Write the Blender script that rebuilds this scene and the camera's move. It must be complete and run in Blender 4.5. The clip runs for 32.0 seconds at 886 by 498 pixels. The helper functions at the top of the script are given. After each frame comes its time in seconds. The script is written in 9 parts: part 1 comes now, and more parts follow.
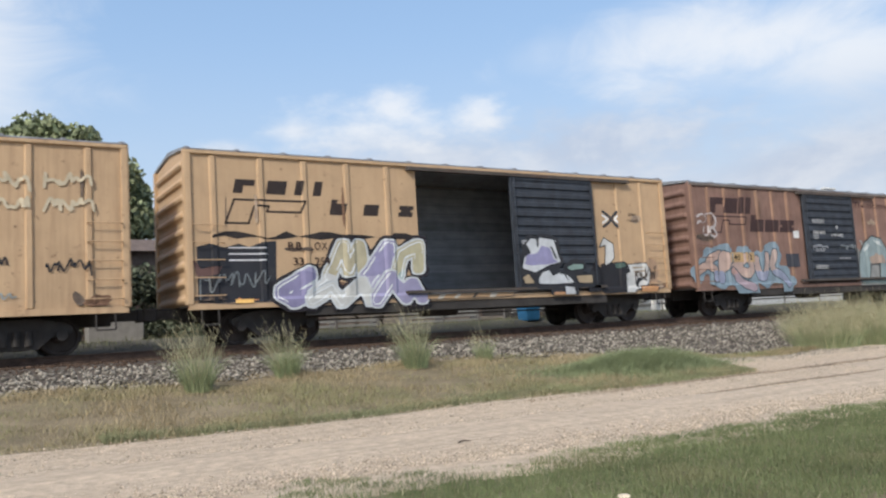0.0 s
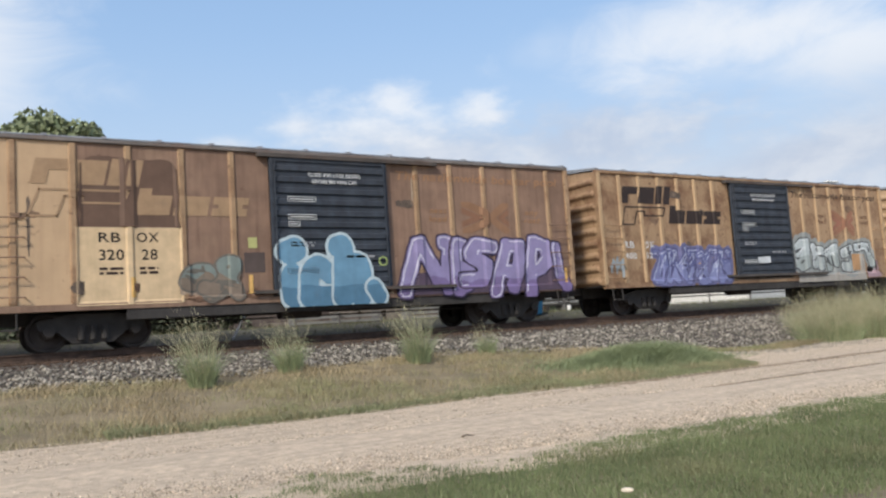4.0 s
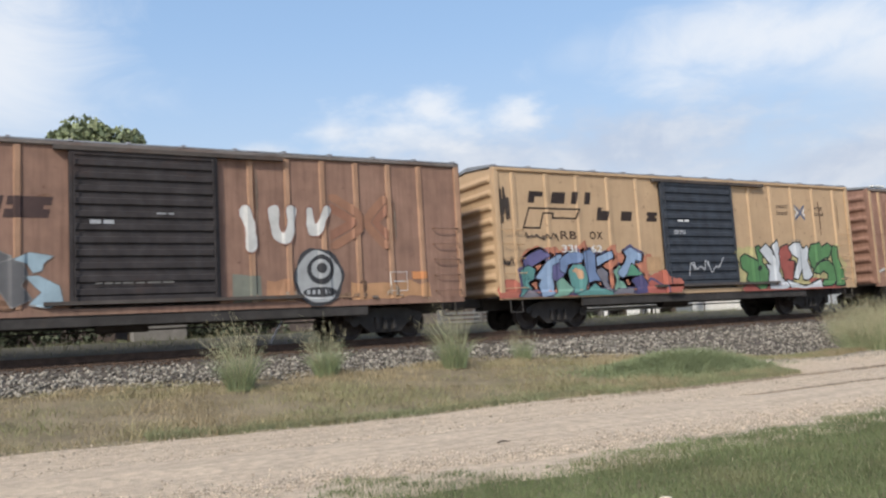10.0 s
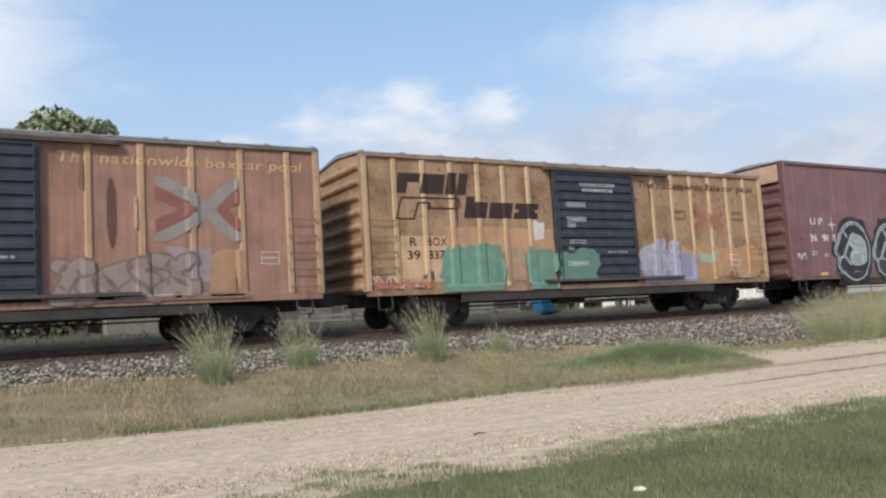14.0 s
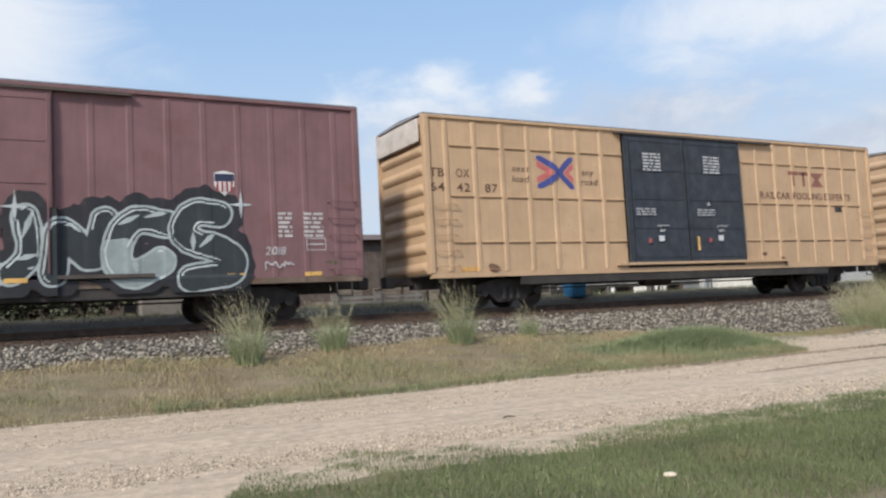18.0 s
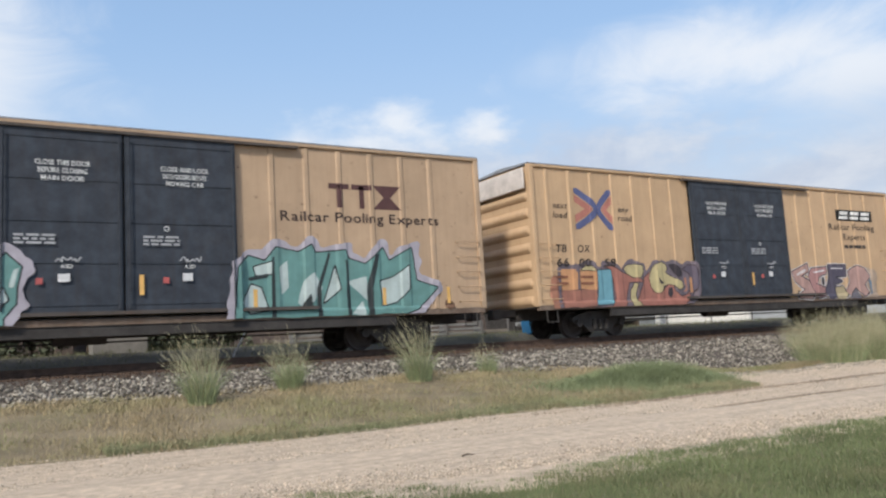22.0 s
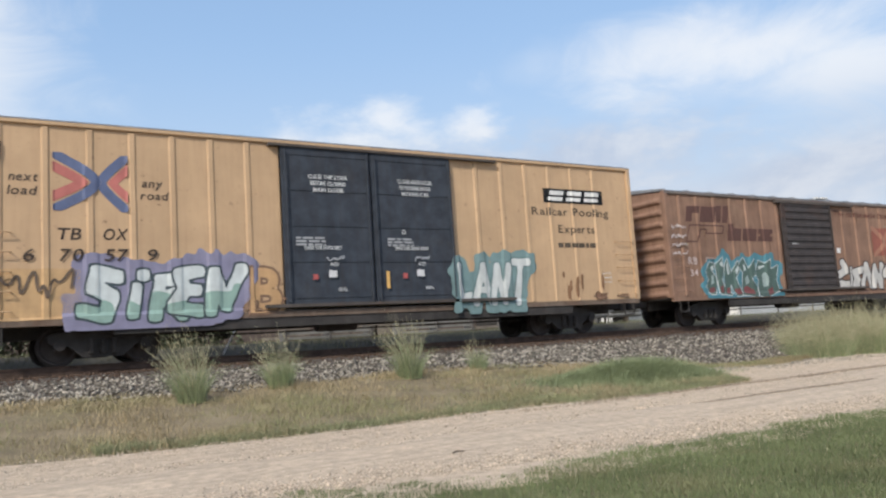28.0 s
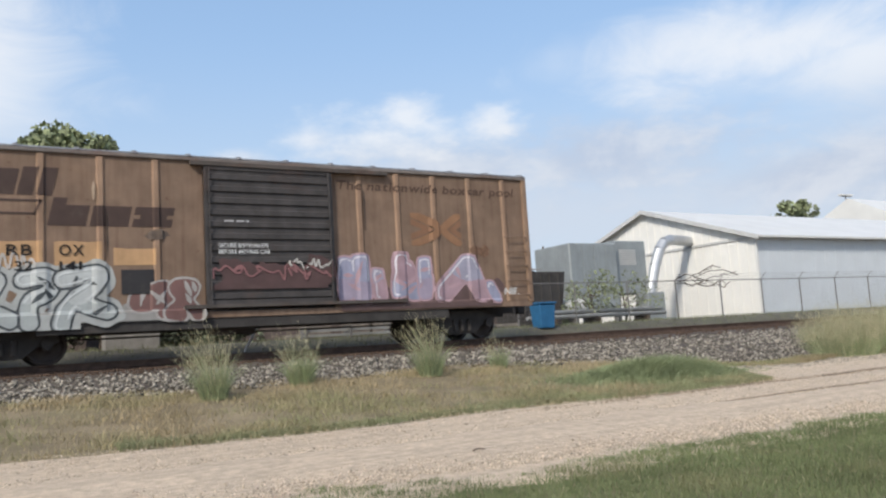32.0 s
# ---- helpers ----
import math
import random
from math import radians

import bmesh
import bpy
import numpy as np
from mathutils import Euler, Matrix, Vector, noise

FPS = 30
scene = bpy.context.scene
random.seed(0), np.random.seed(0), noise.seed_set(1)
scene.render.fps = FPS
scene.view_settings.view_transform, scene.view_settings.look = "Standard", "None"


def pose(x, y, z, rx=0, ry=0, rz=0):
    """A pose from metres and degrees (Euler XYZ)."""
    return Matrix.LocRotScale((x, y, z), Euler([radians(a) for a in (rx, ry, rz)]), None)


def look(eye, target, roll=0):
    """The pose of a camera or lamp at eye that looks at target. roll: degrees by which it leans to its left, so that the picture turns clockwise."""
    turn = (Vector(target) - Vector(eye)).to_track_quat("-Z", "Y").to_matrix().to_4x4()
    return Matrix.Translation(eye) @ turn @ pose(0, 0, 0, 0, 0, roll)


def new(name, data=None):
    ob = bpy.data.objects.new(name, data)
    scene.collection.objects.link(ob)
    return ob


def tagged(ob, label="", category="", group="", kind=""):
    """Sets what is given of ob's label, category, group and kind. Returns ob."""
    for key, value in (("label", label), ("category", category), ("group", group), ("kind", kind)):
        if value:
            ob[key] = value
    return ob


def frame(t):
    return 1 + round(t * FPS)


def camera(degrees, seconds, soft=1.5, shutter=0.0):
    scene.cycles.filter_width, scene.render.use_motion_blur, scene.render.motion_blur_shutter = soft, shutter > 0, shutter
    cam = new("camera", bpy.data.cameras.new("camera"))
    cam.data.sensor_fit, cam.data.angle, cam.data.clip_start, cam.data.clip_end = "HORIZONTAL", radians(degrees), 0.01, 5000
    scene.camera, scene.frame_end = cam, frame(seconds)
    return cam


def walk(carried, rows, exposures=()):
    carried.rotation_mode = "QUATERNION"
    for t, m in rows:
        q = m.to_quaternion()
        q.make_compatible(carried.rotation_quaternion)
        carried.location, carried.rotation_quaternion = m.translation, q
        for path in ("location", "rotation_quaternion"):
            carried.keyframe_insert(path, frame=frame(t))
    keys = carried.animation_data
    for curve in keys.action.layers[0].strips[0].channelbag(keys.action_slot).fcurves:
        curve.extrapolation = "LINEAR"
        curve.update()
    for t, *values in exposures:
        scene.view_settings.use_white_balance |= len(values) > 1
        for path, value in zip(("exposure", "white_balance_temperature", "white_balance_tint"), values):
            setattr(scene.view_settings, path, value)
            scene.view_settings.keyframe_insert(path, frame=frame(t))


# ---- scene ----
# ---------------------------------------------------------------- camera and path
EYE = (0.0, 0.0, 1.25)
PATH = [
    (0, -31.78, 5.97, 3.58), (0.5, -31.93, 6.00, 3.51), (1, -31.94, 6.01, 3.70), (1.5, -31.95, 5.90, 3.79),
    (2, -31.98, 5.83, 3.64), (2.5, -31.84, 5.81, 3.47), (3, -31.66, 5.78, 3.45), (3.5, -31.59, 5.67, 3.45),
    (4, -31.58, 5.61, 3.80), (4.5, -31.39, 5.43, 4.04), (6.5, -29.98, 5.54, 4.25), (7, -29.65, 5.57, 3.90),
    (7.5, -29.41, 5.55, 3.69), (8, -29.30, 5.69, 3.67), (8.5, -29.23, 5.88, 3.68), (9, -29.21, 5.99, 3.62),
    (9.5, -29.12, 6.06, 3.38), (10, -29.06, 6.14, 3.43), (10.5, -29.10, 6.10, 3.37), (11, -29.23, 5.87, 3.30),
    (11.5, -29.40, 5.64, 3.48), (12, -29.53, 5.51, 3.55), (12.5, -30.12, 5.50, 3.68), (13, -30.67, 5.50, 3.79),
    (13.5, -30.83, 5.49, 3.78), (14, -30.71, 5.51, 3.59), (14.5, -30.56, 5.46, 3.38), (15, -30.49, 5.22, 3.28),
    (15.5, -30.34, 5.04, 3.07), (17.5, -28.33, 4.21, 2.41), (18, -28.59, 4.46, 3.07), (18.5, -30.32, 5.39, 3.48),
    (19, -31.86, 6.33, 3.31), (19.5, -32.50, 6.69, 3.33), (20, -32.47, 6.77, 2.85), (20.5, -32.20, 6.62, 3.01),
    (21, -31.92, 6.72, 3.29), (21.5, -31.61, 6.86, 3.27), (22, -31.51, 6.89, 3.38), (22.5, -31.24, 6.73, 3.25),
    (23, -31.18, 6.68, 3.26), (23.5, -31.27, 6.63, 3.28), (24, -31.13, 6.66, 3.10), (24.5, -31.02, 6.61, 3.20),
    (25, -31.33, 6.32, 3.29), (25.5, -31.86, 6.20, 3.43), (27.5, -32.08, 6.63, 3.43), (28, -32.19, 6.64, 3.72),
    (28.5, -32.14, 6.71, 3.72), (29, -31.72, 6.75, 3.67), (29.5, -31.71, 6.86, 3.78), (30, -31.75, 6.83, 3.71),
    (30.5, -31.45, 6.73, 3.63), (31, -31.13, 6.78, 3.59), (31.5, -31.05, 6.73, 3.85), (32, -30.76, 6.57, 3.58),
]
cam = camera(57.2, 32.0, soft=2.25, shutter=0.1)
walk(cam, [(t, pose(*EYE, 90 + p, r, y)) for t, y, p, r in PATH])

# way of the train past the camera: seconds, metres
RUN = [(0, 0.00), (0.5, 4.85), (1, 9.96), (1.5, 14.76), (2, 19.60), (2.5, 24.10), (3, 29.22), (3.5, 33.97),
       (4, 38.77), (4.5, 43.58), (6.5, 62.70), (7, 67.17), (7.5, 71.92), (8, 76.92), (8.5, 81.64), (9, 86.34),
       (9.5, 90.84), (10, 95.53), (10.5, 100.51), (11, 105.19), (11.5, 109.91), (12, 114.29), (12.5, 119.26), (13, 123.95),
       (13.5, 128.60), (14, 133.30), (14.5, 137.67), (15, 142.64), (15.5, 147.31), (17.5, 166.06), (18, 170.68), (18.5, 175.32),
       (19, 179.68), (19.5, 184.64), (20, 189.26), (20.5, 193.88), (21, 198.54), (21.5, 202.88), (22, 207.74), (22.5, 212.38),
       (23, 216.98), (23.5, 221.60), (24, 225.92), (24.5, 230.83), (25, 235.45), (25.5, 240.03), (27.5, 259.39), (28, 264.33),
       (28.5, 268.96), (29, 274.27), (29.5, 279.27), (30, 284.25), (30.5, 289.25), (31, 293.98), (31.5, 299.28), (32, 304.30)]
TRACK_Y, RAIL_Z = 20.55, 1.3
MOVING = []                       # cars and where they stand at the start

# ---------------------------------------------------------------- world, sun, exposure
SUN_TO = Vector((-0.86, -0.60, 0.84)).normalized()


def build_world():
    w = bpy.data.worlds.new("sky")
    scene.world = w
    w.use_nodes = True
    nt = w.node_tree
    N, L = nt.nodes, nt.links
    N.clear()
    out = N.new("ShaderNodeOutputWorld")
    bg = N.new("ShaderNodeBackground")
    sky = N.new("ShaderNodeTexSky")
    sky.sky_type = "NISHITA"
    sky.sun_disc = False
    sky.sun_elevation = math.asin(SUN_TO.z)
    sky.sun_rotation = math.atan2(SUN_TO.x, SUN_TO.y)
    sky.air_density, sky.dust_density, sky.ozone_density = 1.0, 2.0, 1.6

    def math_node(op, a, b=None, c=None):
        n = N.new("ShaderNodeMath")
        n.operation = op
        for i, v in enumerate((a, b, c)):
            if v is None:
                continue
            if isinstance(v, (int, float)):
                n.inputs[i].default_value = v
            else:
                L.new(v, n.inputs[i])
        return n.outputs[0]

    tc = N.new("ShaderNodeTexCoord")
    sep = N.new("ShaderNodeSeparateXYZ")
    L.new(tc.outputs["Generated"], sep.inputs[0])
    az = math_node("MULTIPLY", math_node("ARCTAN2", sep.outputs[0], sep.outputs[1]), 57.3)
    el = math_node("MULTIPLY", math_node("ARCSINE", sep.outputs[2]), 57.3)
    comb = N.new("ShaderNodeCombineXYZ")
    L.new(az, comb.inputs[0])
    L.new(math_node("MULTIPLY", el, 1.9), comb.inputs[1])

    def noise_tex(scale, detail, rough=0.55, dist=0.0):
        n = N.new("ShaderNodeTexNoise")
        n.inputs["Scale"].default_value, n.inputs["Detail"].default_value = scale, detail
        n.inputs["Roughness"].default_value, n.inputs["Distortion"].default_value = rough, dist
        L.new(comb.outputs[0], n.inputs["Vector"])
        return math_node("SUBTRACT", n.outputs[0], 0.5)

    puffy = noise_tex(0.30, 7, 0.58)
    wispy = noise_tex(0.10, 8, 0.62, 0.8)
    broad = noise_tex(0.045, 4, 0.5)

    def blob(a, e, ra, re, grain, amount):
        da = math_node("DIVIDE", math_node("SUBTRACT", az, a), ra)
        de = math_node("DIVIDE", math_node("SUBTRACT", el, e), re)
        d = math_node("SQRT", math_node("ADD", math_node("MULTIPLY", da, da), math_node("MULTIPLY", de, de)))
        return math_node("ADD", math_node("SUBTRACT", 1.0, d), math_node("MULTIPLY", grain, amount))

    def soft_step(v, lo, hi):
        n = N.new("ShaderNodeMapRange")
        n.interpolation_type = "SMOOTHSTEP"
        n.inputs[1].default_value, n.inputs[2].default_value = lo, hi
        L.new(v, n.inputs[0])
        return n.outputs[0]

    def most(items):
        r = items[0]
        for i in items[1:]:
            r = math_node("MAXIMUM", r, i)
        return r

    cumulus = soft_step(most([blob(27.5, 14.0, 9.5, 3.2, puffy, 1.5), blob(29.2, 15.9, 3.6, 2.2, puffy, 1.7), blob(35.3, 14.9, 3.2, 2.2, puffy, 1.7),
                              blob(22.5, 14.6, 3.2, 1.5, puffy, 1.0), blob(17.4, 13.2, 3.2, 1.2, puffy, 1.2)]), 0.0, 1.0)
    bank = soft_step(most([blob(44.0, 12.0, 15.0, 4.2, puffy, 1.3), blob(33.0, 12.0, 14.0, 3.0, puffy, 1.0), blob(58.0, 9.5, 14.0, 4.2, wispy, 1.3)]), 0.0, 0.9)
    veil = soft_step(most([blob(54.0, 18.0, 16.5, 4.0, wispy, 1.6), blob(60.5, 15.4, 10.0, 3.4, wispy, 1.2), blob(0.0, 19.0, 10.0, 9.0, wispy, 1.4),
                           blob(40.0, 8.0, 40.0, 4.5, wispy, 1.0), math_node("ADD", math_node("MULTIPLY", broad, 3.2), -0.25)]), -0.1, 0.95)
    # thin haze towards the horizon
    low = soft_step(el, 60.0, 4.0)

    def mix(fac, a, b):
        n = N.new("ShaderNodeMix")
        n.data_type = "RGBA"
        for sock, v in ((n.inputs[0], fac), (n.inputs[6], a), (n.inputs[7], b)):
            if isinstance(v, (int, float)):
                sock.default_value = v
            elif isinstance(v, tuple):
                sock.default_value = v
            else:
                L.new(v, sock)
        return n.outputs[2]

    white, grey = (5.2, 5.25, 5.35, 1), (3.5, 3.85, 4.45, 1)
    shade = soft_step(math_node("ADD", el, math_node("MULTIPLY", puffy, 6.0)), 11.5, 16.5)
    col = mix(math_node("MULTIPLY", low, 0.86), sky.outputs[0], mix(soft_step(el, 24.0, 6.0), (2.1, 3.25, 4.95, 1), (3.1, 3.8, 4.65, 1)))
    col = mix(math_node("MULTIPLY", veil, 0.74), col, mix(soft_step(el, 11.0, 17.0), grey, white))
    col = mix(math_node("MULTIPLY", bank, 0.8), col, mix(soft_step(math_node("ADD", puffy, math_node("MULTIPLY", wispy, 1.2)), -0.25, 0.3), (2.95, 3.3, 4.0, 1), (3.9, 4.1, 4.5, 1)))
    col = mix(math_node("MULTIPLY", cumulus, 0.72), col, mix(shade, grey, white))
    L.new(col, bg.inputs[0])
    bg.inputs[1].default_value = 0.15
    L.new(bg.outputs[0], out.inputs[0])


build_world()
sun = new("sun", bpy.data.lights.new("sun", "SUN"))
sun.data.energy, sun.data.angle, sun.data.color = 2.7, radians(7), (1.0, 0.955, 0.87)
sun.matrix_world = look(SUN_TO * 60, (0, 0, 0))
scene.view_settings.exposure = 0.29

# ---------------------------------------------------------------- materials
MATS = {}


def lin(r, g, b):
    return tuple((c / 255 / 12.92) if c / 255 <= 0.04045 else ((c / 255 + 0.055) / 1.055) ** 2.4 for c in (r, g, b)) + (1,)


def surface(name, color, rough=0.75, metal=0.0, vary=0.2, scale=3.0, over=None, amount=0.0, over_scale=0.8, streak=0.0,
            streak_color=(0.05, 0.035, 0.025, 1), bump=0.15, bump_scale=40.0, island=0.0, spec=0.3, streak_scale=(5.0, 5.0, 0.35), spots=0.0, each=0.0):
    """Weathered surface: base colour that varies at two scales, a second colour in patches, runs of dirt, fine relief."""
    if name in MATS:
        return MATS[name]
    m = bpy.data.materials.new(name)
    MATS[name] = m
    m.use_nodes = True
    nt = m.node_tree
    N, L = nt.nodes, nt.links
    b = N["Principled BSDF"]
    b.inputs["Metallic"].default_value = metal
    b.inputs["Specular IOR Level"].default_value = spec
    tc = N.new("ShaderNodeTexCoord")

    def tex(sc, detail, vec=None, rough_=0.6):
        n = N.new("ShaderNodeTexNoise")
        n.inputs["Scale"].default_value, n.inputs["Detail"].default_value, n.inputs["Roughness"].default_value = sc, detail, rough_
        L.new(vec or tc.outputs["Object"], n.inputs["Vector"])
        return n.outputs[0]

    def ramp(v, lo, hi):
        n = N.new("ShaderNodeMapRange")
        n.inputs[1].default_value, n.inputs[2].default_value = lo, hi
        L.new(v, n.inputs[0])
        return n.outputs[0]

    def mixc(fac, a, c):
        n = N.new("ShaderNodeMix")
        n.data_type = "RGBA"
        for sock, v in ((n.inputs[0], fac), (n.inputs[6], a), (n.inputs[7], c)):
            if isinstance(v, (int, float, tuple)):
                sock.default_value = v
            else:
                L.new(v, sock)
        return n.outputs[2]

    dark = tuple(c * (1 - vary) for c in color[:3]) + (1,)
    light = tuple(min(1, c * (1 + vary)) for c in color[:3]) + (1,)
    col = mixc(ramp(tex(scale, 6), 0.3, 0.7), dark, light)
    if over:
        f = N.new("ShaderNodeMath")
        f.operation = "MULTIPLY"
        f.inputs[1].default_value = min(1, amount * 1.4)
        L.new(ramp(tex(over_scale, 9, None, 0.68), 0.62 - 0.3 * amount, 0.80 - 0.3 * amount), f.inputs[0])
        col = mixc(f.outputs[0], col, over)
    if streak:
        mp = N.new("ShaderNodeMapping")
        mp.inputs["Scale"].default_value = streak_scale
        L.new(tc.outputs["Object"], mp.inputs[0])
        f = N.new("ShaderNodeMath")
        f.operation = "MULTIPLY"
        f.inputs[1].default_value = streak
        L.new(ramp(tex(1.6, 7, mp.outputs[0]), 0.45, 0.75), f.inputs[0])
        col = mixc(f.outputs[0], col, streak_color)
    if spots:
        f = N.new("ShaderNodeMath")
        f.operation = "MULTIPLY"
        f.inputs[1].default_value = 0.85
        L.new(ramp(tex(6.5, 10, None, 0.72), 0.70 - spots, 0.78 - spots), f.inputs[0])
        col = mixc(f.outputs[0], col, (0.085, 0.04, 0.024, 1))
    if each:
        g = N.new("ShaderNodeObjectInfo")
        h = N.new("ShaderNodeHueSaturation")
        r = N.new("ShaderNodeMapRange")
        r.inputs[3].default_value, r.inputs[4].default_value = 1 - each, 1 + each
        L.new(g.outputs["Random"], r.inputs[0])
        L.new(r.outputs[0], h.inputs["Value"])
        L.new(col, h.inputs["Color"])
        col = h.outputs[0]
    if island:
        g = N.new("ShaderNodeNewGeometry")
        h = N.new("ShaderNodeHueSaturation")
        r = N.new("ShaderNodeMapRange")
        r.inputs[3].default_value, r.inputs[4].default_value = 1 - island, 1 + island
        L.new(g.outputs["Random Per Island"], r.inputs[0])
        L.new(r.outputs[0], h.inputs["Value"])
        L.new(col, h.inputs["Color"])
        col = h.outputs[0]
    L.new(col, b.inputs["Base Color"])
    rr = N.new("ShaderNodeMapRange")
    rr.inputs[3].default_value, rr.inputs[4].default_value = max(0.05, rough - 0.12), min(1, rough + 0.12)
    fine = tex(bump_scale, 5)
    L.new(fine, rr.inputs[0])
    L.new(rr.outputs[0], b.inputs["Roughness"])
    if bump:
        bn = N.new("ShaderNodeBump")
        bn.inputs["Strength"].default_value, bn.inputs["Distance"].default_value = bump, 0.02
        L.new(fine, bn.inputs["Height"])
        L.new(bn.outputs[0], b.inputs["Normal"])
    return m


RUST = (0.13, 0.055, 0.028, 1)
TAN = (0.495, 0.34, 0.205, 1)
OCHRE = (0.365, 0.24, 0.14, 1)
BROWN = (0.22, 0.11, 0.068, 1)
MAROON = (0.205, 0.112, 0.116, 1)


def coat(r, g, b, name=""):
    """Sprayed or stencilled paint of an sRGB colour."""
    c = lin(r, g, b)
    grey = 0.3 * c[0] + 0.6 * c[1] + 0.1 * c[2]
    c = tuple(0.9 * (grey + 0.76 * (v - grey)) for v in c[:3]) + (1,)          # lens haze put into the paint as greying; a tenth darker
    return surface("paint_%d_%d_%d" % (r, g, b), c, 0.65, vary=0.16, scale=2.5, over=(0.16, 0.13, 0.11, 1), amount=0.16, over_scale=1.6, bump=0.03, streak=0.14)


M_DOOR = surface("door_navy_black", (0.048, 0.056, 0.070, 1), 0.8, vary=0.25, over=(0.075, 0.065, 0.06, 1), amount=0.25, streak=0.25, spec=0.15)
M_STEEL = surface("dark_underframe", (0.050, 0.045, 0.042, 1), 0.9, vary=0.3, over=RUST, amount=0.12, over_scale=2.0)
M_WHEEL = surface("wheel_steel", (0.055, 0.046, 0.042, 1), 0.8, metal=0.1, vary=0.3)
M_GALV = surface("galvanised_roof", (0.33, 0.33, 0.33, 1), 0.5, metal=0.5, vary=0.2, over=RUST, amount=0.35, streak=0.2)
M_RAIL = surface("rusty_rail", (0.075, 0.048, 0.035, 1), 0.75, vary=0.35, scale=6)
M_RAILTOP = surface("polished_rail_head", (0.45, 0.43, 0.41, 1), 0.3, metal=0.9, vary=0.1)
M_TIE = surface("creosoted_wood", (0.055, 0.038, 0.027, 1), 0.9, vary=0.4, scale=8, bump=0.5)
M_ROCK = surface("ballast_rock", (0.255, 0.228, 0.188, 1), 0.9, vary=0.25, scale=6, island=0.7, bump=0.2)
M_BED = surface("ballast_bed", (0.105, 0.088, 0.074, 1), 0.95, vary=0.5, scale=14, bump=0.6, bump_scale=30)
M_YARD = surface("yard_dirt", (0.105, 0.097, 0.077, 1), 0.95, vary=0.3, scale=0.8, over=(0.10, 0.11, 0.06, 1), amount=0.4, over_scale=0.3, bump=0.4)
M_FOUL = surface("fouled_dust", (0.100, 0.064, 0.044, 1), 0.95, vary=0.2, scale=5, island=0.3, bump=0.2)
M_SOIL = surface("dry_ground", (0.23, 0.185, 0.120, 1), 0.95, vary=0.3, scale=1.3, over=(0.10, 0.11, 0.035, 1), amount=0.4, over_scale=0.35, bump=0.5)
M_ROAD = surface("caliche_gravel", (0.575, 0.458, 0.338, 1), 0.95, vary=0.24, scale=9.0, over=(0.36, 0.29, 0.215, 1), amount=0.36, over_scale=3.5, streak=0.6,
                 streak_color=(0.36, 0.285, 0.21, 1), streak_scale=(0.10, 2.6, 1.0), bump=1.0, bump_scale=30)
M_RUT = surface("rut_clod", (0.25, 0.195, 0.145, 1), 0.95, vary=0.25, scale=9, island=0.4)
M_PEBBLE = surface("limestone_pebble", (0.52, 0.43, 0.33, 1), 0.9, vary=0.2, scale=9, island=0.5)
M_DRY = surface("dry_grass", (0.37, 0.295, 0.175, 1), 0.85, vary=0.25, scale=1.1, over=(0.20, 0.225, 0.10, 1), amount=0.58, over_scale=0.55, island=0.35, bump=0)
M_GREEN = surface("green_grass", (0.142, 0.168, 0.076, 1), 0.8, vary=0.3, scale=0.9, over=(0.25, 0.215, 0.12, 1), amount=0.38, over_scale=0.7, island=0.3, bump=0)
M_OLIVE = surface("olive_weed", (0.205, 0.215, 0.115, 1), 0.85, vary=0.3, scale=1.1, over=(0.30, 0.26, 0.16, 1), amount=0.35, over_scale=0.8, island=0.35, bump=0)
M_FARGRASS = surface("dusty_weed", (0.15, 0.155, 0.09, 1), 0.85, vary=0.3, scale=0.7, island=0.4, bump=0)
M_TUFT = surface("tuft_blade", (0.27, 0.315, 0.165, 1), 0.75, vary=0.25, scale=2.0, island=0.35, bump=0)
M_STRAW = surface("straw_blade", (0.47, 0.43, 0.275, 1), 0.75, vary=0.2, scale=2.0, island=0.25, bump=0)
M_WEED = surface("fresh_weed", (0.235, 0.272, 0.145, 1), 0.8, vary=0.25, scale=1.5, island=0.35, bump=0)
M_HEDGE = surface("hedge_leaf", (0.105, 0.12, 0.078, 1), 0.8, vary=0.3, scale=0.8, island=0.5, bump=0)
M_LEAF = surface("tree_leaf", (0.215, 0.24, 0.13, 1), 0.7, vary=0.3, scale=0.6, island=0.5, bump=0)
M_BARK = surface("bark", (0.10, 0.075, 0.055, 1), 0.95, vary=0.35, scale=5, bump=0.6)
# one white siding; shade and sun are put into its two tones
M_WALL_SHADED = surface("white_siding_shaded", (0.58, 0.605, 0.62, 1), 0.5, vary=0.05, scale=0.7, streak=0.06, streak_color=(0.4, 0.37, 0.33, 1), bump=0.03)
M_GABLE_SUNLIT = surface("white_siding_sunlit", (0.78, 0.755, 0.70, 1), 0.5, vary=0.05, scale=0.7, streak=0.06, streak_color=(0.4, 0.37, 0.33, 1), bump=0.03)
M_WHITEROOF = surface("white_metal_roof", (0.67, 0.655, 0.62, 1), 0.45, vary=0.06, scale=0.5, bump=0.03)
M_TRIM = surface("pale_trim", (0.52, 0.51, 0.49, 1), 0.6, vary=0.1)
M_FENCE = surface("fence_steel", (0.20, 0.19, 0.18, 1), 0.6, metal=0.3, vary=0.2)
M_ACGREY = surface("unit_grey_sheet", (0.29, 0.31, 0.31, 1), 0.5, metal=0.2, vary=0.12, scale=1.2, streak=0.15)
M_DUCT = surface("silver_duct", (0.50, 0.51, 0.52, 1), 0.45, metal=0.6, vary=0.1)
M_PIPE = surface("pale_pipe", (0.27, 0.27, 0.26, 1), 0.5, vary=0.15)
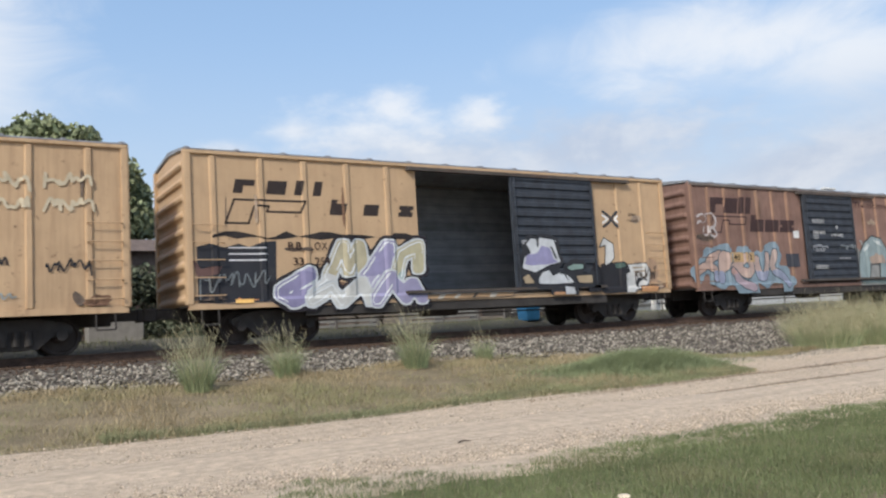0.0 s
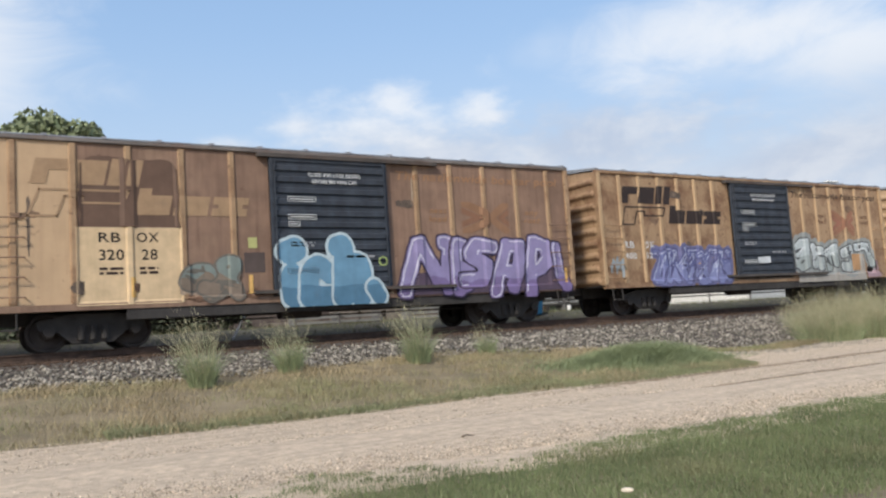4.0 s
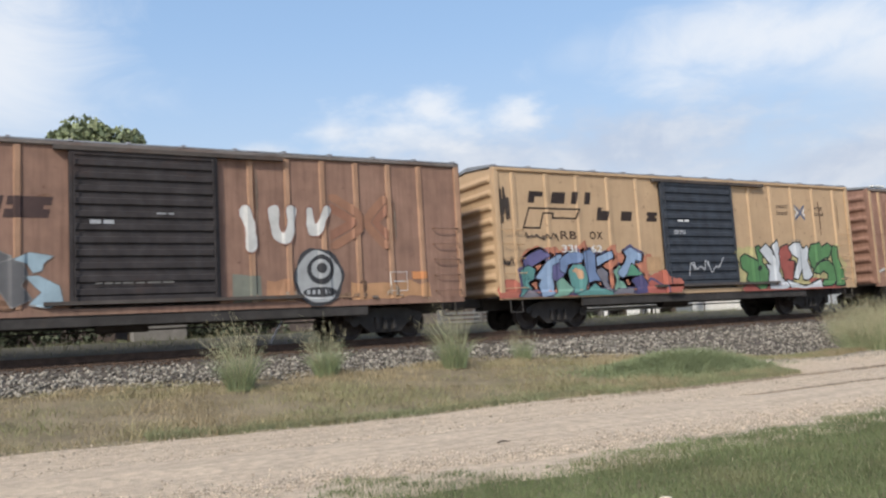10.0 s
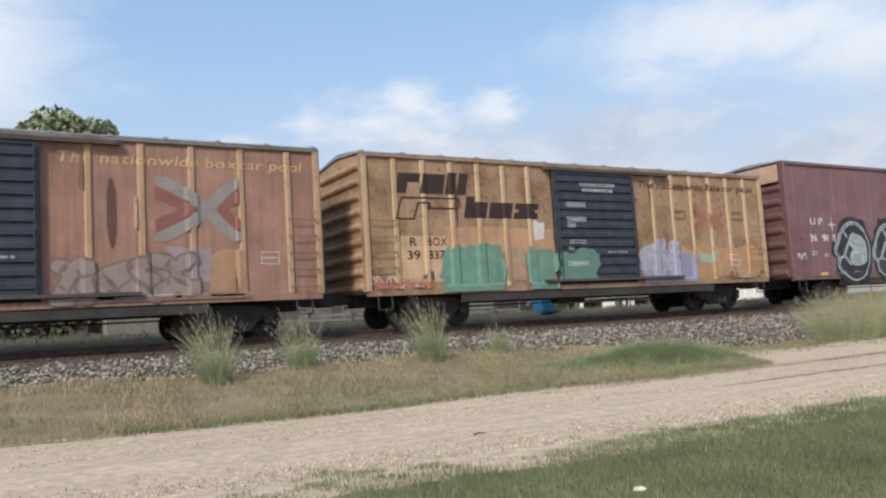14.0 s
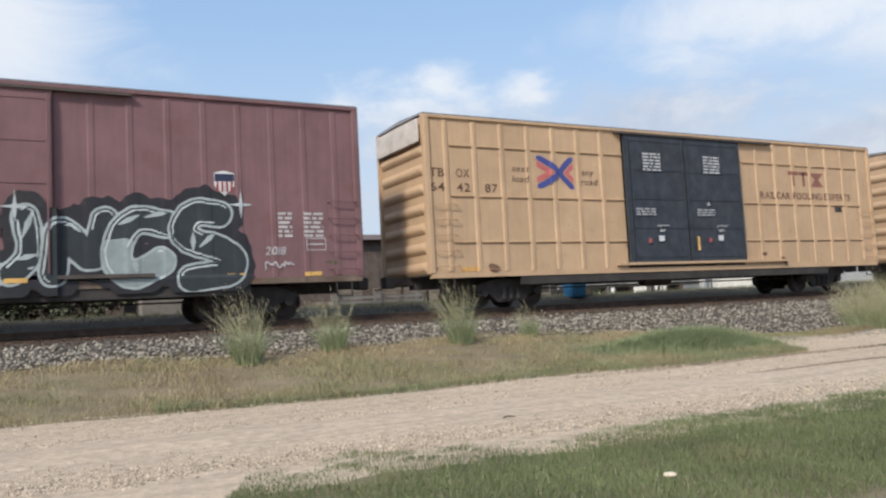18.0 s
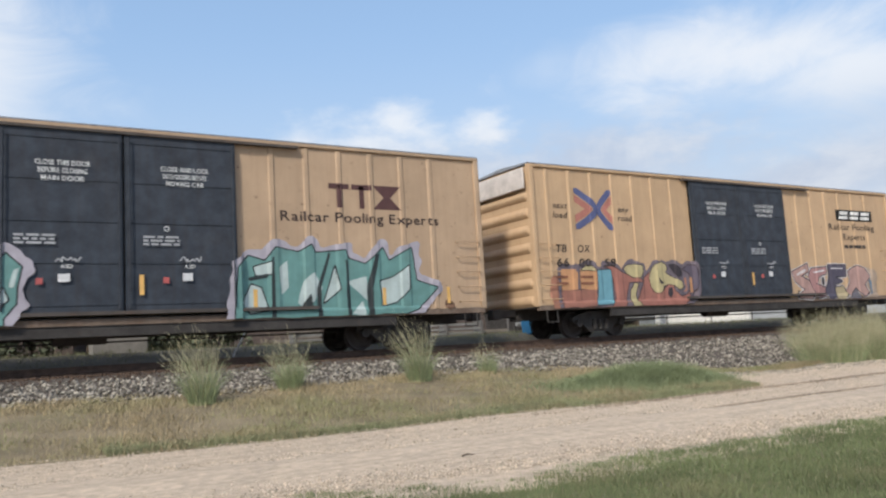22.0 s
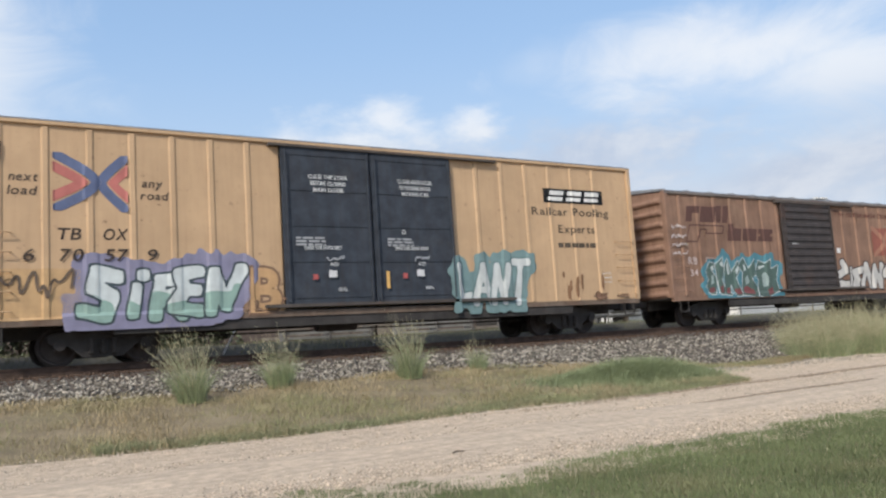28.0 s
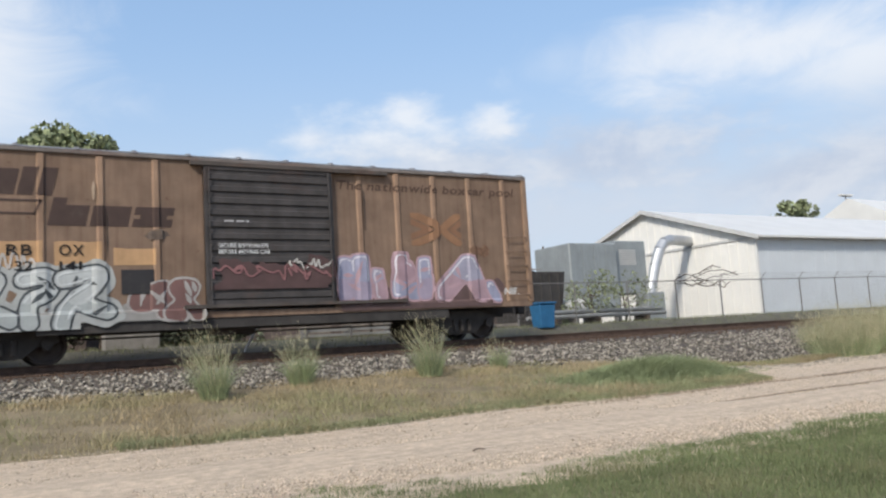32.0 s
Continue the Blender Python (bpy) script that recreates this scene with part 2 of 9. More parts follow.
M_BLUE = surface("blue_plastic", (0.03, 0.13, 0.26, 1), 0.5, vary=0.15)
M_BROWNWALL = surface("brown_cladding", (0.13, 0.10, 0.085, 1), 0.85, vary=0.25, streak=0.2)
M_CONC = surface("concrete", (0.26, 0.245, 0.225, 1), 0.9, vary=0.15, scale=4, streak=0.15)


# ---------------------------------------------------------------- mesh helpers
def box(bm, x0, x1, y0, y1, z0, z1, mat_index=0):
    vs = [bm.verts.new((x, y, z)) for x in (x0, x1) for y in (y0, y1) for z in (z0, z1)]
    for idx in ((0, 1, 3, 2), (4, 6, 7, 5), (0, 4, 5, 1), (2, 3, 7, 6), (0, 2, 6, 4), (1, 5, 7, 3)):
        f = bm.faces.new([vs[i] for i in idx])
        f.material_index = mat_index
    return vs


def bevelled(bm, width=0.02, seg=1):
    bmesh.ops.bevel(bm, geom=bm.edges[:], offset=width, segments=seg, affect="EDGES", profile=0.6)
    return bm


def rod(bm, a, b, r, n=8, r2=None, cap=True):
    a, b = Vector(a), Vector(b)
    d = (b - a).normalized()
    s = d.orthogonal().normalized()
    t = d.cross(s)
    r2 = r if r2 is None else r2
    ra = [bm.verts.new(a + (s * math.cos(2 * math.pi * i / n) + t * math.sin(2 * math.pi * i / n)) * r) for i in range(n)]
    rb = [bm.verts.new(b + (s * math.cos(2 * math.pi * i / n) + t * math.sin(2 * math.pi * i / n)) * r2) for i in range(n)]
    for i in range(n):
        bm.faces.new((ra[i], ra[(i + 1) % n], rb[(i + 1) % n], rb[i]))
    if cap:
        bm.faces.new(ra[::-1])
        bm.faces.new(rb)


def extrude_profile(bm, pts, axis, a, b, closed=True):
    """Profile of 2D points swept from a to b along an axis ('x' uses (y, z), 'z' uses (x, y), 'y' uses (x, z))."""
    def at(p, s):
        return {"x": (s, p[0], p[1]), "z": (p[0], p[1], s), "y": (p[0], s, p[1])}[axis]
    A = [bm.verts.new(at(p, a)) for p in pts]
    B = [bm.verts.new(at(p, b)) for p in pts]
    n = len(pts)
    for i in range(n if closed else n - 1):
        bm.faces.new((A[i], A[(i + 1) % n], B[(i + 1) % n], B[i]))
    if closed:
        bm.faces.new(A[::-1])
        bm.faces.new(B)


def to_mesh(name, bm, mats):
    bmesh.ops.recalc_face_normals(bm, faces=bm.faces)
    me = bpy.data.meshes.new(name)
    bm.to_mesh(me)
    bm.free()
    for m in (mats if isinstance(mats, (list, tuple)) else [mats]):
        me.materials.append(m)
    return me


def part(name, bm, material, parent, label="", at=None):
    me = bm if isinstance(bm, bpy.types.Mesh) else to_mesh(name, bm, material)
    ob = new(name, me)
    ob.parent = parent
    if at is not None:
        ob.location = at
    if label:
        tagged(ob, label)
    return ob


def thing(name, label, category, group="", at=(0, 0, 0), kind=""):
    ob = new(name)
    ob.empty_display_size = 0.3
    ob.location = at
    return tagged(ob, label, category, group, kind)


def raw_mesh(name, verts, faces, material, smooth=False):
    me = bpy.data.meshes.new(name)
    verts = np.asarray(verts, dtype=np.float32)
    faces = np.asarray(faces, dtype=np.int32)
    k = faces.shape[1]
    me.vertices.add(len(verts))
    me.vertices.foreach_set("co", verts.ravel())
    me.loops.add(faces.size)
    me.loops.foreach_set("vertex_index", faces.ravel())
    me.polygons.add(len(faces))
    me.polygons.foreach_set("loop_start", np.arange(0, faces.size, k, dtype=np.int32))
    me.polygons.foreach_set("loop_total", np.full(len(faces), k, dtype=np.int32))
    me.update(calc_edges=True)
    me.validate()
    me.materials.append(material)
    return me


RNG = np.random.default_rng(7)


# ---------------------------------------------------------------- ground, road, track bed
def smooth01(v, lo, hi):
    u = np.clip((v - lo) / (hi - lo), 0, 1)
    return u * u * (3 - 2 * u)


def ground_z(x, y):
    """Height of the ground: flat by the road, a grass bank up to the ballast, higher behind the track."""
    x, y = np.asarray(x, float), np.asarray(y, float)
    drop = 1 - 0.85 * smooth01(x, 11, 21)
    start = 12.0
    z = 0.62 * drop * smooth01(y, start, 17.2)
    z = z + (1.62 - 0.62 * drop) * smooth01(y, 22.8, 26.0)
    return z + 0.02 * np.sin(x * 0.9 + y) * np.sin(y * 0.7) * smooth01(y, 12.5, 13.5)


def build_ground():
    xs = np.concatenate([[-3000, -600, -150], np.arange(-40, 90, 1.0), [150, 600, 3000]])
    ys = np.concatenate([[-3000, -400, -60, -10], np.arange(0, 32, 0.4), [40, 60, 120, 500, 3000]])
    X, Y = np.meshgrid(xs, ys, indexing="ij")
    V = np.stack([X, Y, ground_z(X, Y) - 0.015], -1).reshape(-1, 3)
    ny = len(ys)
    i, j = np.meshgrid(np.arange(len(xs) - 1), np.arange(ny - 1), indexing="ij")
    a = (i * ny + j).ravel()
    F = np.stack([a, a + ny, a + ny + 1, a + 1], -1)
    me = raw_mesh("ground", V, F, M_SOIL)
    tagged(new("ground", me), "dry grassy earth rising to the ballast", "ground", kind="structure")


def build_yard():
    xs = np.concatenate([[-400, -100], np.arange(-30, 100, 4.0), [200, 500]])
    ys = np.concatenate([np.arange(23.2, 28.1, 0.4), [30, 34, 40.0, 70.0, 140.0]])
    X, Y = np.meshgrid(xs, ys, indexing="ij")
    V = np.stack([X, Y, ground_z(X, Y) + 0.03], -1).reshape(-1, 3)
    ny = len(ys)
    i, j = np.meshgrid(np.arange(len(xs) - 1), np.arange(ny - 1), indexing="ij")
    q = (i * ny + j).ravel()
    tagged(new("yard_ground", raw_mesh("yard_ground", V, np.stack([q, q + ny, q + ny + 1, q + 1], -1), M_YARD)), "bare grey-brown yard behind the track", "ground", kind="structure")


def road_upper(x):
    return 11.75 + 0.35 * np.sin(x * 0.23 + 1.0) + 0.18 * np.sin(x * 0.9) + 0.9 * smooth01(-np.asarray(x, float), -3, 2) + 3.2 * smooth01(x, 14.9, 17.4)


def road_lower(x):
    return 6.80 - 0.052 * np.clip(x, -5, 30) + 0.07 * np.sin(x * 0.8) + 0.07 * np.sin(x * 2.1 + 1) + 0.07 * np.sin(x * 5.3) + 0.04 * np.sin(x * 11.7 + 2)


def build_road():
    xs = np.concatenate([np.arange(-200, -20, 10.0), np.arange(-20, 60, 0.25), np.arange(60, 260, 10.0)])
    n = 29
    lo, hi = road_lower(xs) - 0.75, road_upper(xs)
    t = np.linspace(0, 1, n)
    Y = lo[:, None] + (hi - lo)[:, None] * t[None]
    X = np.repeat(xs[:, None], n, 1)
    crown = 0.02 + 0.022 * np.exp(-((t - 0.47) / 0.05) ** 2) + 0.028 * np.sin(np.pi * t) - 0.03 * np.exp(-((t - 0.27) / 0.09) ** 2) - 0.03 * np.exp(-((t - 0.68) / 0.09) ** 2)
    Z = ground_z(X, Y) + crown[None] + 0.007 * np.sin(X * 3.1 + Y * 2.3) * np.sin(Y * 4.1 - X)
    Z[:, 0] -= 0.05
    Z[:, -1] -= 0.05
    V = np.stack([X, Y, Z], -1).reshape(-1, 3)
    i, j = np.meshgrid(np.arange(len(xs) - 1), np.arange(n - 1), indexing="ij")
    a = (i * n + j).ravel()
    me = raw_mesh("road", V, np.stack([a, a + n, a + n + 1, a + 1], -1), M_ROAD)
    me.polygons.foreach_set("use_smooth", np.ones(len(me.polygons), dtype=bool))
    tagged(new("road", me), "pale caliche gravel road with worn wheel tracks", "road", kind="structure")


ROCK_V = np.array([(1, 0, 0), (-1, 0.1, 0), (0, 1, 0.1), (0.1, -1, 0), (0, 0.1, 0.9), (0.1, 0, -0.9)], float)
ROCK_F = np.array([(0, 2, 4), (2, 1, 4), (1, 3, 4), (3, 0, 4), (2, 0, 5), (1, 2, 5), (3, 1, 5), (0, 3, 5)])


def scatter_rocks(name, pos, size, material, label, category):
    n = len(pos)
    base = ROCK_V[None] * (1 + RNG.uniform(-0.35, 0.35, (n, 6, 3)))
    ang = RNG.uniform(0, 2 * np.pi, n)
    c, s = np.cos(ang), np.sin(ang)
    tilt = RNG.uniform(-0.7, 0.7, n)
    ct, st = np.cos(tilt), np.sin(tilt)
    x, y, z = base[..., 0], base[..., 1] * RNG.uniform(0.6, 1, (n, 1)), base[..., 2] * RNG.uniform(0.5, 0.95, (n, 1))
    y, z = y * ct[:, None] - z * st[:, None], y * st[:, None] + z * ct[:, None]
    x, y = x * c[:, None] - y * s[:, None], x * s[:, None] + y * c[:, None]
    V = np.stack([x, y, z], -1) * size[:, None, None] + pos[:, None, :]
    F = ROCK_F[None] + (np.arange(n) * 6)[:, None, None]
    me = raw_mesh(name, V.reshape(-1, 3), F.reshape(-1, 3), material)
    return tagged(new(name, me), label, category, kind="stuff")


def ballast_toe(x):
    return 16.75 - 1.15 * smooth01(np.asarray(x, float), 12, 21) + 0.15 * np.sin(np.asarray(x) * 0.8)


def ballast_z(x, y):
    toe = ballast_toe(x)
    f = np.clip((y - toe) / (18.45 - toe), 0, 1)
    zt = ground_z(x, toe)
    return zt + (RAIL_Z - 0.22 - zt) * f


def build_ballast():
    xs = np.concatenate([np.arange(-200, -10, 10.0), np.arange(-10, 60, 0.5), np.arange(60, 300, 10.0)])
    rows = []
    for x in xs:
        toe = float(ballast_toe(x))
        zt = float(ground_z(x, toe))
        rows.append([(x, toe - 0.05, zt - 0.06), (x, (toe + 18.45) / 2, zt + (RAIL_Z - 0.22 - zt) * 0.50), (x, 18.45, RAIL_Z - 0.225),
                     (x, 22.7, RAIL_Z - 0.22), (x, 24.8, 0.9)])
    V = np.array(rows).reshape(-1, 3)
    i, j = np.meshgrid(np.arange(len(xs) - 1), np.arange(4), indexing="ij")
    a = (i * 5 + j).ravel()
    me = raw_mesh("ballast", V, np.stack([a, a + 5, a + 6, a + 1], -1), M_BED)
    tagged(new("ballast_bed", me), "bed of dark crushed rock under the track", "ballast", kind="structure")
    n = 32000
    x = RNG.uniform(-4, 46, n)
    toe = ballast_toe(x)
    y = toe - 0.35 * RNG.random(n) ** 2 + (19.9 - toe) * RNG.random(n)
    size = RNG.uniform(0.024, 0.058, n) * np.where(RNG.random(n) < 0.10, 1.45, 1)
    z = np.where(y < toe, ground_z(x, y), ballast_z(x, y)) + size * 0.25
    foul = y > 18.0 + 0.25 * RNG.random(n)
    k = ~foul
    scatter_rocks("ballast_rocks", np.stack([x, y, z], -1)[k], size[k], M_ROCK, "grey and tan crushed ballast rocks on the slope", "rocks")
    scatter_rocks("fouled_rocks", np.stack([x, y, z], -1)[foul], size[foul] * 0.6, M_FOUL, "rust-brown dust and small stones beside the rail", "rocks")
    bm = bmesh.new()
    box(bm, -200, 320, 18.75, 22.6, RAIL_Z - 0.3, RAIL_Z - 0.205)
    tagged(new("track_bed", to_mesh("track_bed", bm, M_FOUL)), "dark oil-stained stone between the sleepers", "ballast", kind="structure")
    n = 2600
    x = RNG.uniform(15.4, 24, n)
    y = RNG.uniform(13.4, 15.9, n)
    size = RNG.uniform(0.015, 0.045, n)
    scatter_rocks("stray_rocks", np.stack([x, y, ground_z(x, y) + 0.02], -1), size, M_ROCK, "loose rocks strewn where road meets ballast", "rocks")
    n = 60000
    x = RNG.uniform(-1.5, 26, n)
    t = RNG.random(n)
    lane = np.exp(-((t - 0.27) / 0.1) ** 2) + np.exp(-((t - 0.68) / 0.1) ** 2)
    keep = RNG.random(n) > lane * 0.85
    x, t = x[keep], t[keep]
    y = road_lower(x) + (road_upper(x) - road_lower(x)) * t
    size = RNG.uniform(0.004, 0.011, len(x)) * np.where(RNG.random(len(x)) < 0.06, 2.1, 1)
    m = 26000
    xr = RNG.uniform(-1.5, 26, m)
    tr = np.where(RNG.random(m) < 0.6, 0.45 + RNG.normal(0, 0.07, m), 0.02 + np.abs(RNG.normal(0, 0.07, m))) + 0.015 * np.sin(xr * 0.7)
    yr = road_lower(xr) + (road_upper(xr) - road_lower(xr)) * tr
    x, y = np.concatenate([x, xr]), np.concatenate([y, yr])
    size = np.concatenate([size, RNG.uniform(0.006, 0.017, m)])
    k = 15000
    xd = RNG.uniform(7.5, 24, k)
    yd = 9.05 + 0.05 * np.sin(xd * 1.1) + np.where(RNG.random(k) < 0.7, RNG.normal(0, 0.045, k), 2.05 + RNG.normal(0, 0.12, k))
    keep = RNG.random(k) < smooth01(xd, 7.5, 12)
    xd, yd = xd[keep], yd[keep]
    scatter_rocks("rut_stones", np.stack([xd, yd, ground_z(xd, yd) + 0.035], -1), RNG.uniform(0.006, 0.02, len(xd)), M_RUT, "brown stones and clods along the wheel rut", "pebbles")
    scatter_rocks("road_pebbles", np.stack([x, y, ground_z(x, y) + 0.035], -1), size, M_PEBBLE, "loose pale limestone pebbles on the road", "pebbles")


def build_track():
    tr = thing("railway_track", "rusty steel rails on dark wooden sleepers", "railway track", at=(0, TRACK_Y, RAIL_Z), kind="structure")
    prof = [(-0.07, -0.18), (0.07, -0.18), (0.07, -0.165), (0.012, -0.14), (0.012, -0.045), (0.036, -0.035), (0.036, -0.004), (0.028, 0.0),
            (-0.028, 0.0), (-0.036, -0.004), (-0.036, -0.035), (-0.012, -0.045), (-0.012, -0.14), (-0.07, -0.165)]
    for side in (-1, 1):
        bm = bmesh.new()
        extrude_profile(bm, [(p[0] + side * 0.755, p[1]) for p in prof], "x", -200, 320)
        for f in bm.faces:
            f.material_index = 1 if f.normal.z > 0.9 and f.calc_center_median().z > -0.01 else 0
        part("rail", bm, [M_RAIL, M_RAILTOP], tr)
    bm = bmesh.new()
    box(bm, -0.115, 0.115, -1.3, 1.3, -0.36, -0.185)
    bevelled(bm, 0.015)
    tie = to_mesh("sleeper", bm, M_TIE)
    bm = bmesh.new()
    box(bm, -0.1, 0.1, -0.13, 0.13, -0.188, -0.172)
    for sx in (-1, 1):
        for sy in (-1, 1):
            rod(bm, (sx * 0.06, sy * 0.1, -0.175), (sx * 0.06, sy * 0.1, -0.14), 0.014, 6)
    plate = to_mesh("tie_plate", bm, M_RAIL)
    for i in range(110):
        x = -6 + i * 0.53
        s = part("sleeper", tie, None, tr, at=(x, random.uniform(-0.04, 0.04), random.uniform(-0.012, 0.0)))
        if 0 < i < 90:
            part("tie_plate", plate, None, s, at=(0, -0.755, 0))


build_ground()
build_yard()
build_road()
build_ballast()
build_track()


# ---------------------------------------------------------------- grass
def blades(x, y, z, h, w, lean, seg=2, ang=None, wind=0.0):
    """Bent strips, one a blade: vertices and faces."""
    n = len(x)
    ang = RNG.uniform(0, 2 * np.pi, n) if ang is None else ang + RNG.normal(0, 0.5, n)
    face = RNG.uniform(0, 2 * np.pi, n)
    sx, sy = np.cos(face) * w, np.sin(face) * w
    V, rows = [], []
    for k in range(seg + 1):
        f = k / seg
        cx = x + np.cos(ang) * lean * h * f ** 1.8 - wind * h * f ** 2.2
        cy = y + np.sin(ang) * lean * h * f ** 1.8
        cz = z + h * (f - 0.35 * lean * f ** 2.4)
        wd = (1 - f) * 0.85 + 0.15
        rows.append((np.stack([cx - sx * wd, cy - sy * wd, cz], -1), np.stack([cx + sx * wd, cy + sy * wd, cz], -1)))
    V = np.stack([p for r in rows for p in r], 1)
    m = 2 * (seg + 1)
    F = np.concatenate([(np.arange(n) * m)[:, None] + np.array([2 * k, 2 * k + 1, 2 * k + 3, 2 * k + 2])[None] for k in range(seg)])
    return V.reshape(-1, 3), F


def build_short_grass():
    n = 150000
    x = RNG.uniform(-2, 32, n)
    lo, hi = road_upper(x), ballast_toe(x) + 0.25
    y = lo - 0.1 + (hi - lo) * RNG.random(n)
    clump = np.sin(x * 1.7 + 3 * np.sin(y * 1.3)) * np.sin(y * 2.9 + 1.3 * np.sin(x * 0.9))
    keep = (hi > lo + 0.1) & (RNG.random(n) < 0.55 + 0.45 * clump)
    x, y, clump = x[keep], y[keep], clump[keep]
    h = RNG.uniform(0.05, 0.16, len(x)) * (1 + 0.45 * clump)
    V, F = blades(x, y, ground_z(x, y), h, 0.003 + 0.003 * RNG.random(len(x)), RNG.uniform(0.3, 1.0, len(x)))
    tagged(new("dry_verge_grass", raw_mesh("dry_verge_grass", V, F, M_DRY)), "short dry tan grass on the bank by the road", "grass", kind="stuff")
    # greener fringe along the road and low weeds at the foot of the ballast
    n = 30000
    x = 18 - 16 * RNG.random(n) ** 1.3
    y = road_upper(x) + np.abs(RNG.normal(0, 0.30 + 0.5 * smooth01(x, 6, 13), n))
    h = RNG.uniform(0.05, 0.13, n)
    V, F = blades(x, y, ground_z(x, y), h, np.full(n, 0.007), RNG.uniform(0.2, 0.7, n))
    tagged(new("green_verge_grass", raw_mesh("green_verge_grass", V, F, M_OLIVE)), "low green weeds along the edge of the road", "grass", kind="stuff")
    n = 26000
    x = RNG.normal(13.8, 1.2, n)
    y = 13.85 + RNG.normal(0, 0.40, n) + 0.10 * (14.3 - x)
    h = RNG.uniform(0.25, 0.66, n) * np.clip(1.25 - np.abs(x - 14.2) / 2.6, 0.25, 1) * np.clip(1.2 - np.abs(y - 13.85), 0.3, 1)
    V, F = blades(x, y, ground_z(x, y), h, np.full(n, 0.0055), RNG.uniform(0.3, 1.0, n))
    tagged(new("weed_mound", raw_mesh("weed_mound", V, F, M_WEED)), "low mound of fresh green weeds by the road", "weeds", kind="stuff")
    n = 16000
    x = RNG.uniform(0, 60, n)
    y = RNG.uniform(23.6, 27.6, n)
    V, F = blades(x, y, ground_z(x, y), RNG.uniform(0.06, 0.2, n), np.full(n, 0.014), RNG.uniform(0.2, 0.7, n))
    tagged(new("far_verge_grass", raw_mesh("far_verge_grass", V, F, M_FARGRASS)), "grey-green weeds behind the track", "grass", kind="stuff")
    n = 230000
    x = RNG.uniform(1.0, 17, n)
    d = RNG.random(n)
    y = road_lower(x) + 0.5 - d * (2.9 + 0.16 * x) + RNG.normal(0, 0.06, n)
    bare = np.sin(x * 2.1 + 1.3 * np.sin(y * 1.7)) * np.sin(y * 2.6 + 1.1 * np.sin(x * 1.3 + 2)) + 0.5 * np.sin(x * 5.3 + y * 3.1) * np.sin(y * 6.7 - x)
    fine = np.sin(x * 9.1 + 2 * np.sin(y * 5.3)) * np.sin(y * 10.7 + x * 2.3)
    loose = 1 - 0.75 * smooth01(x, 3.5, 7.0)
    edge = np.clip((d * (2.9 + 0.16 * x) - 0.52) * (1.2 + 1.3 * (1 - loose)) + loose * (0.42 * bare + 0.34 * fine - 0.1), 0.0, 1)
    keep = (RNG.random(n) < edge) & (x > (y - 3.1) * 0.5)
    x, y, edge = x[keep], y[keep], edge[keep]
    h = RNG.uniform(0.03, 0.07, len(x)) * (0.5 + 0.5 * edge) * np.where(RNG.random(len(x)) < 0.03, 1.6, 1)
    onto = smooth01(y - road_lower(x), -0.8, -0.5) * 0.03
    V, F = blades(x, y, ground_z(x, y) + onto, h, 0.0022 + 0.0016 * RNG.random(len(x)), RNG.uniform(0.2, 0.8, len(x)))
    m = 1500
    xs, dd = RNG.uniform(1.5, 15, m), RNG.random(m)
    ys = road_lower(xs) - 0.05 - dd * (2.4 + 0.15 * xs)
    keep = xs > (ys - 3.1) * 0.5
    V2, F2 = blades(xs[keep], ys[keep], ground_z(xs[keep], ys[keep]), RNG.uniform(0.05, 0.11, keep.sum()), np.full(keep.sum(), 0.0016), RNG.uniform(0.2, 0.9, keep.sum()))
    tagged(new("lawn_straw", raw_mesh("lawn_straw", V2, F2, M_STRAW)), "dry straw stalks among the lawn", "grass", kind="stuff")
    tagged(new("lawn_grass", raw_mesh("lawn_grass", V, F, M_GREEN)), "green mown lawn grass beside the gravel road", "grass", kind="stuff")


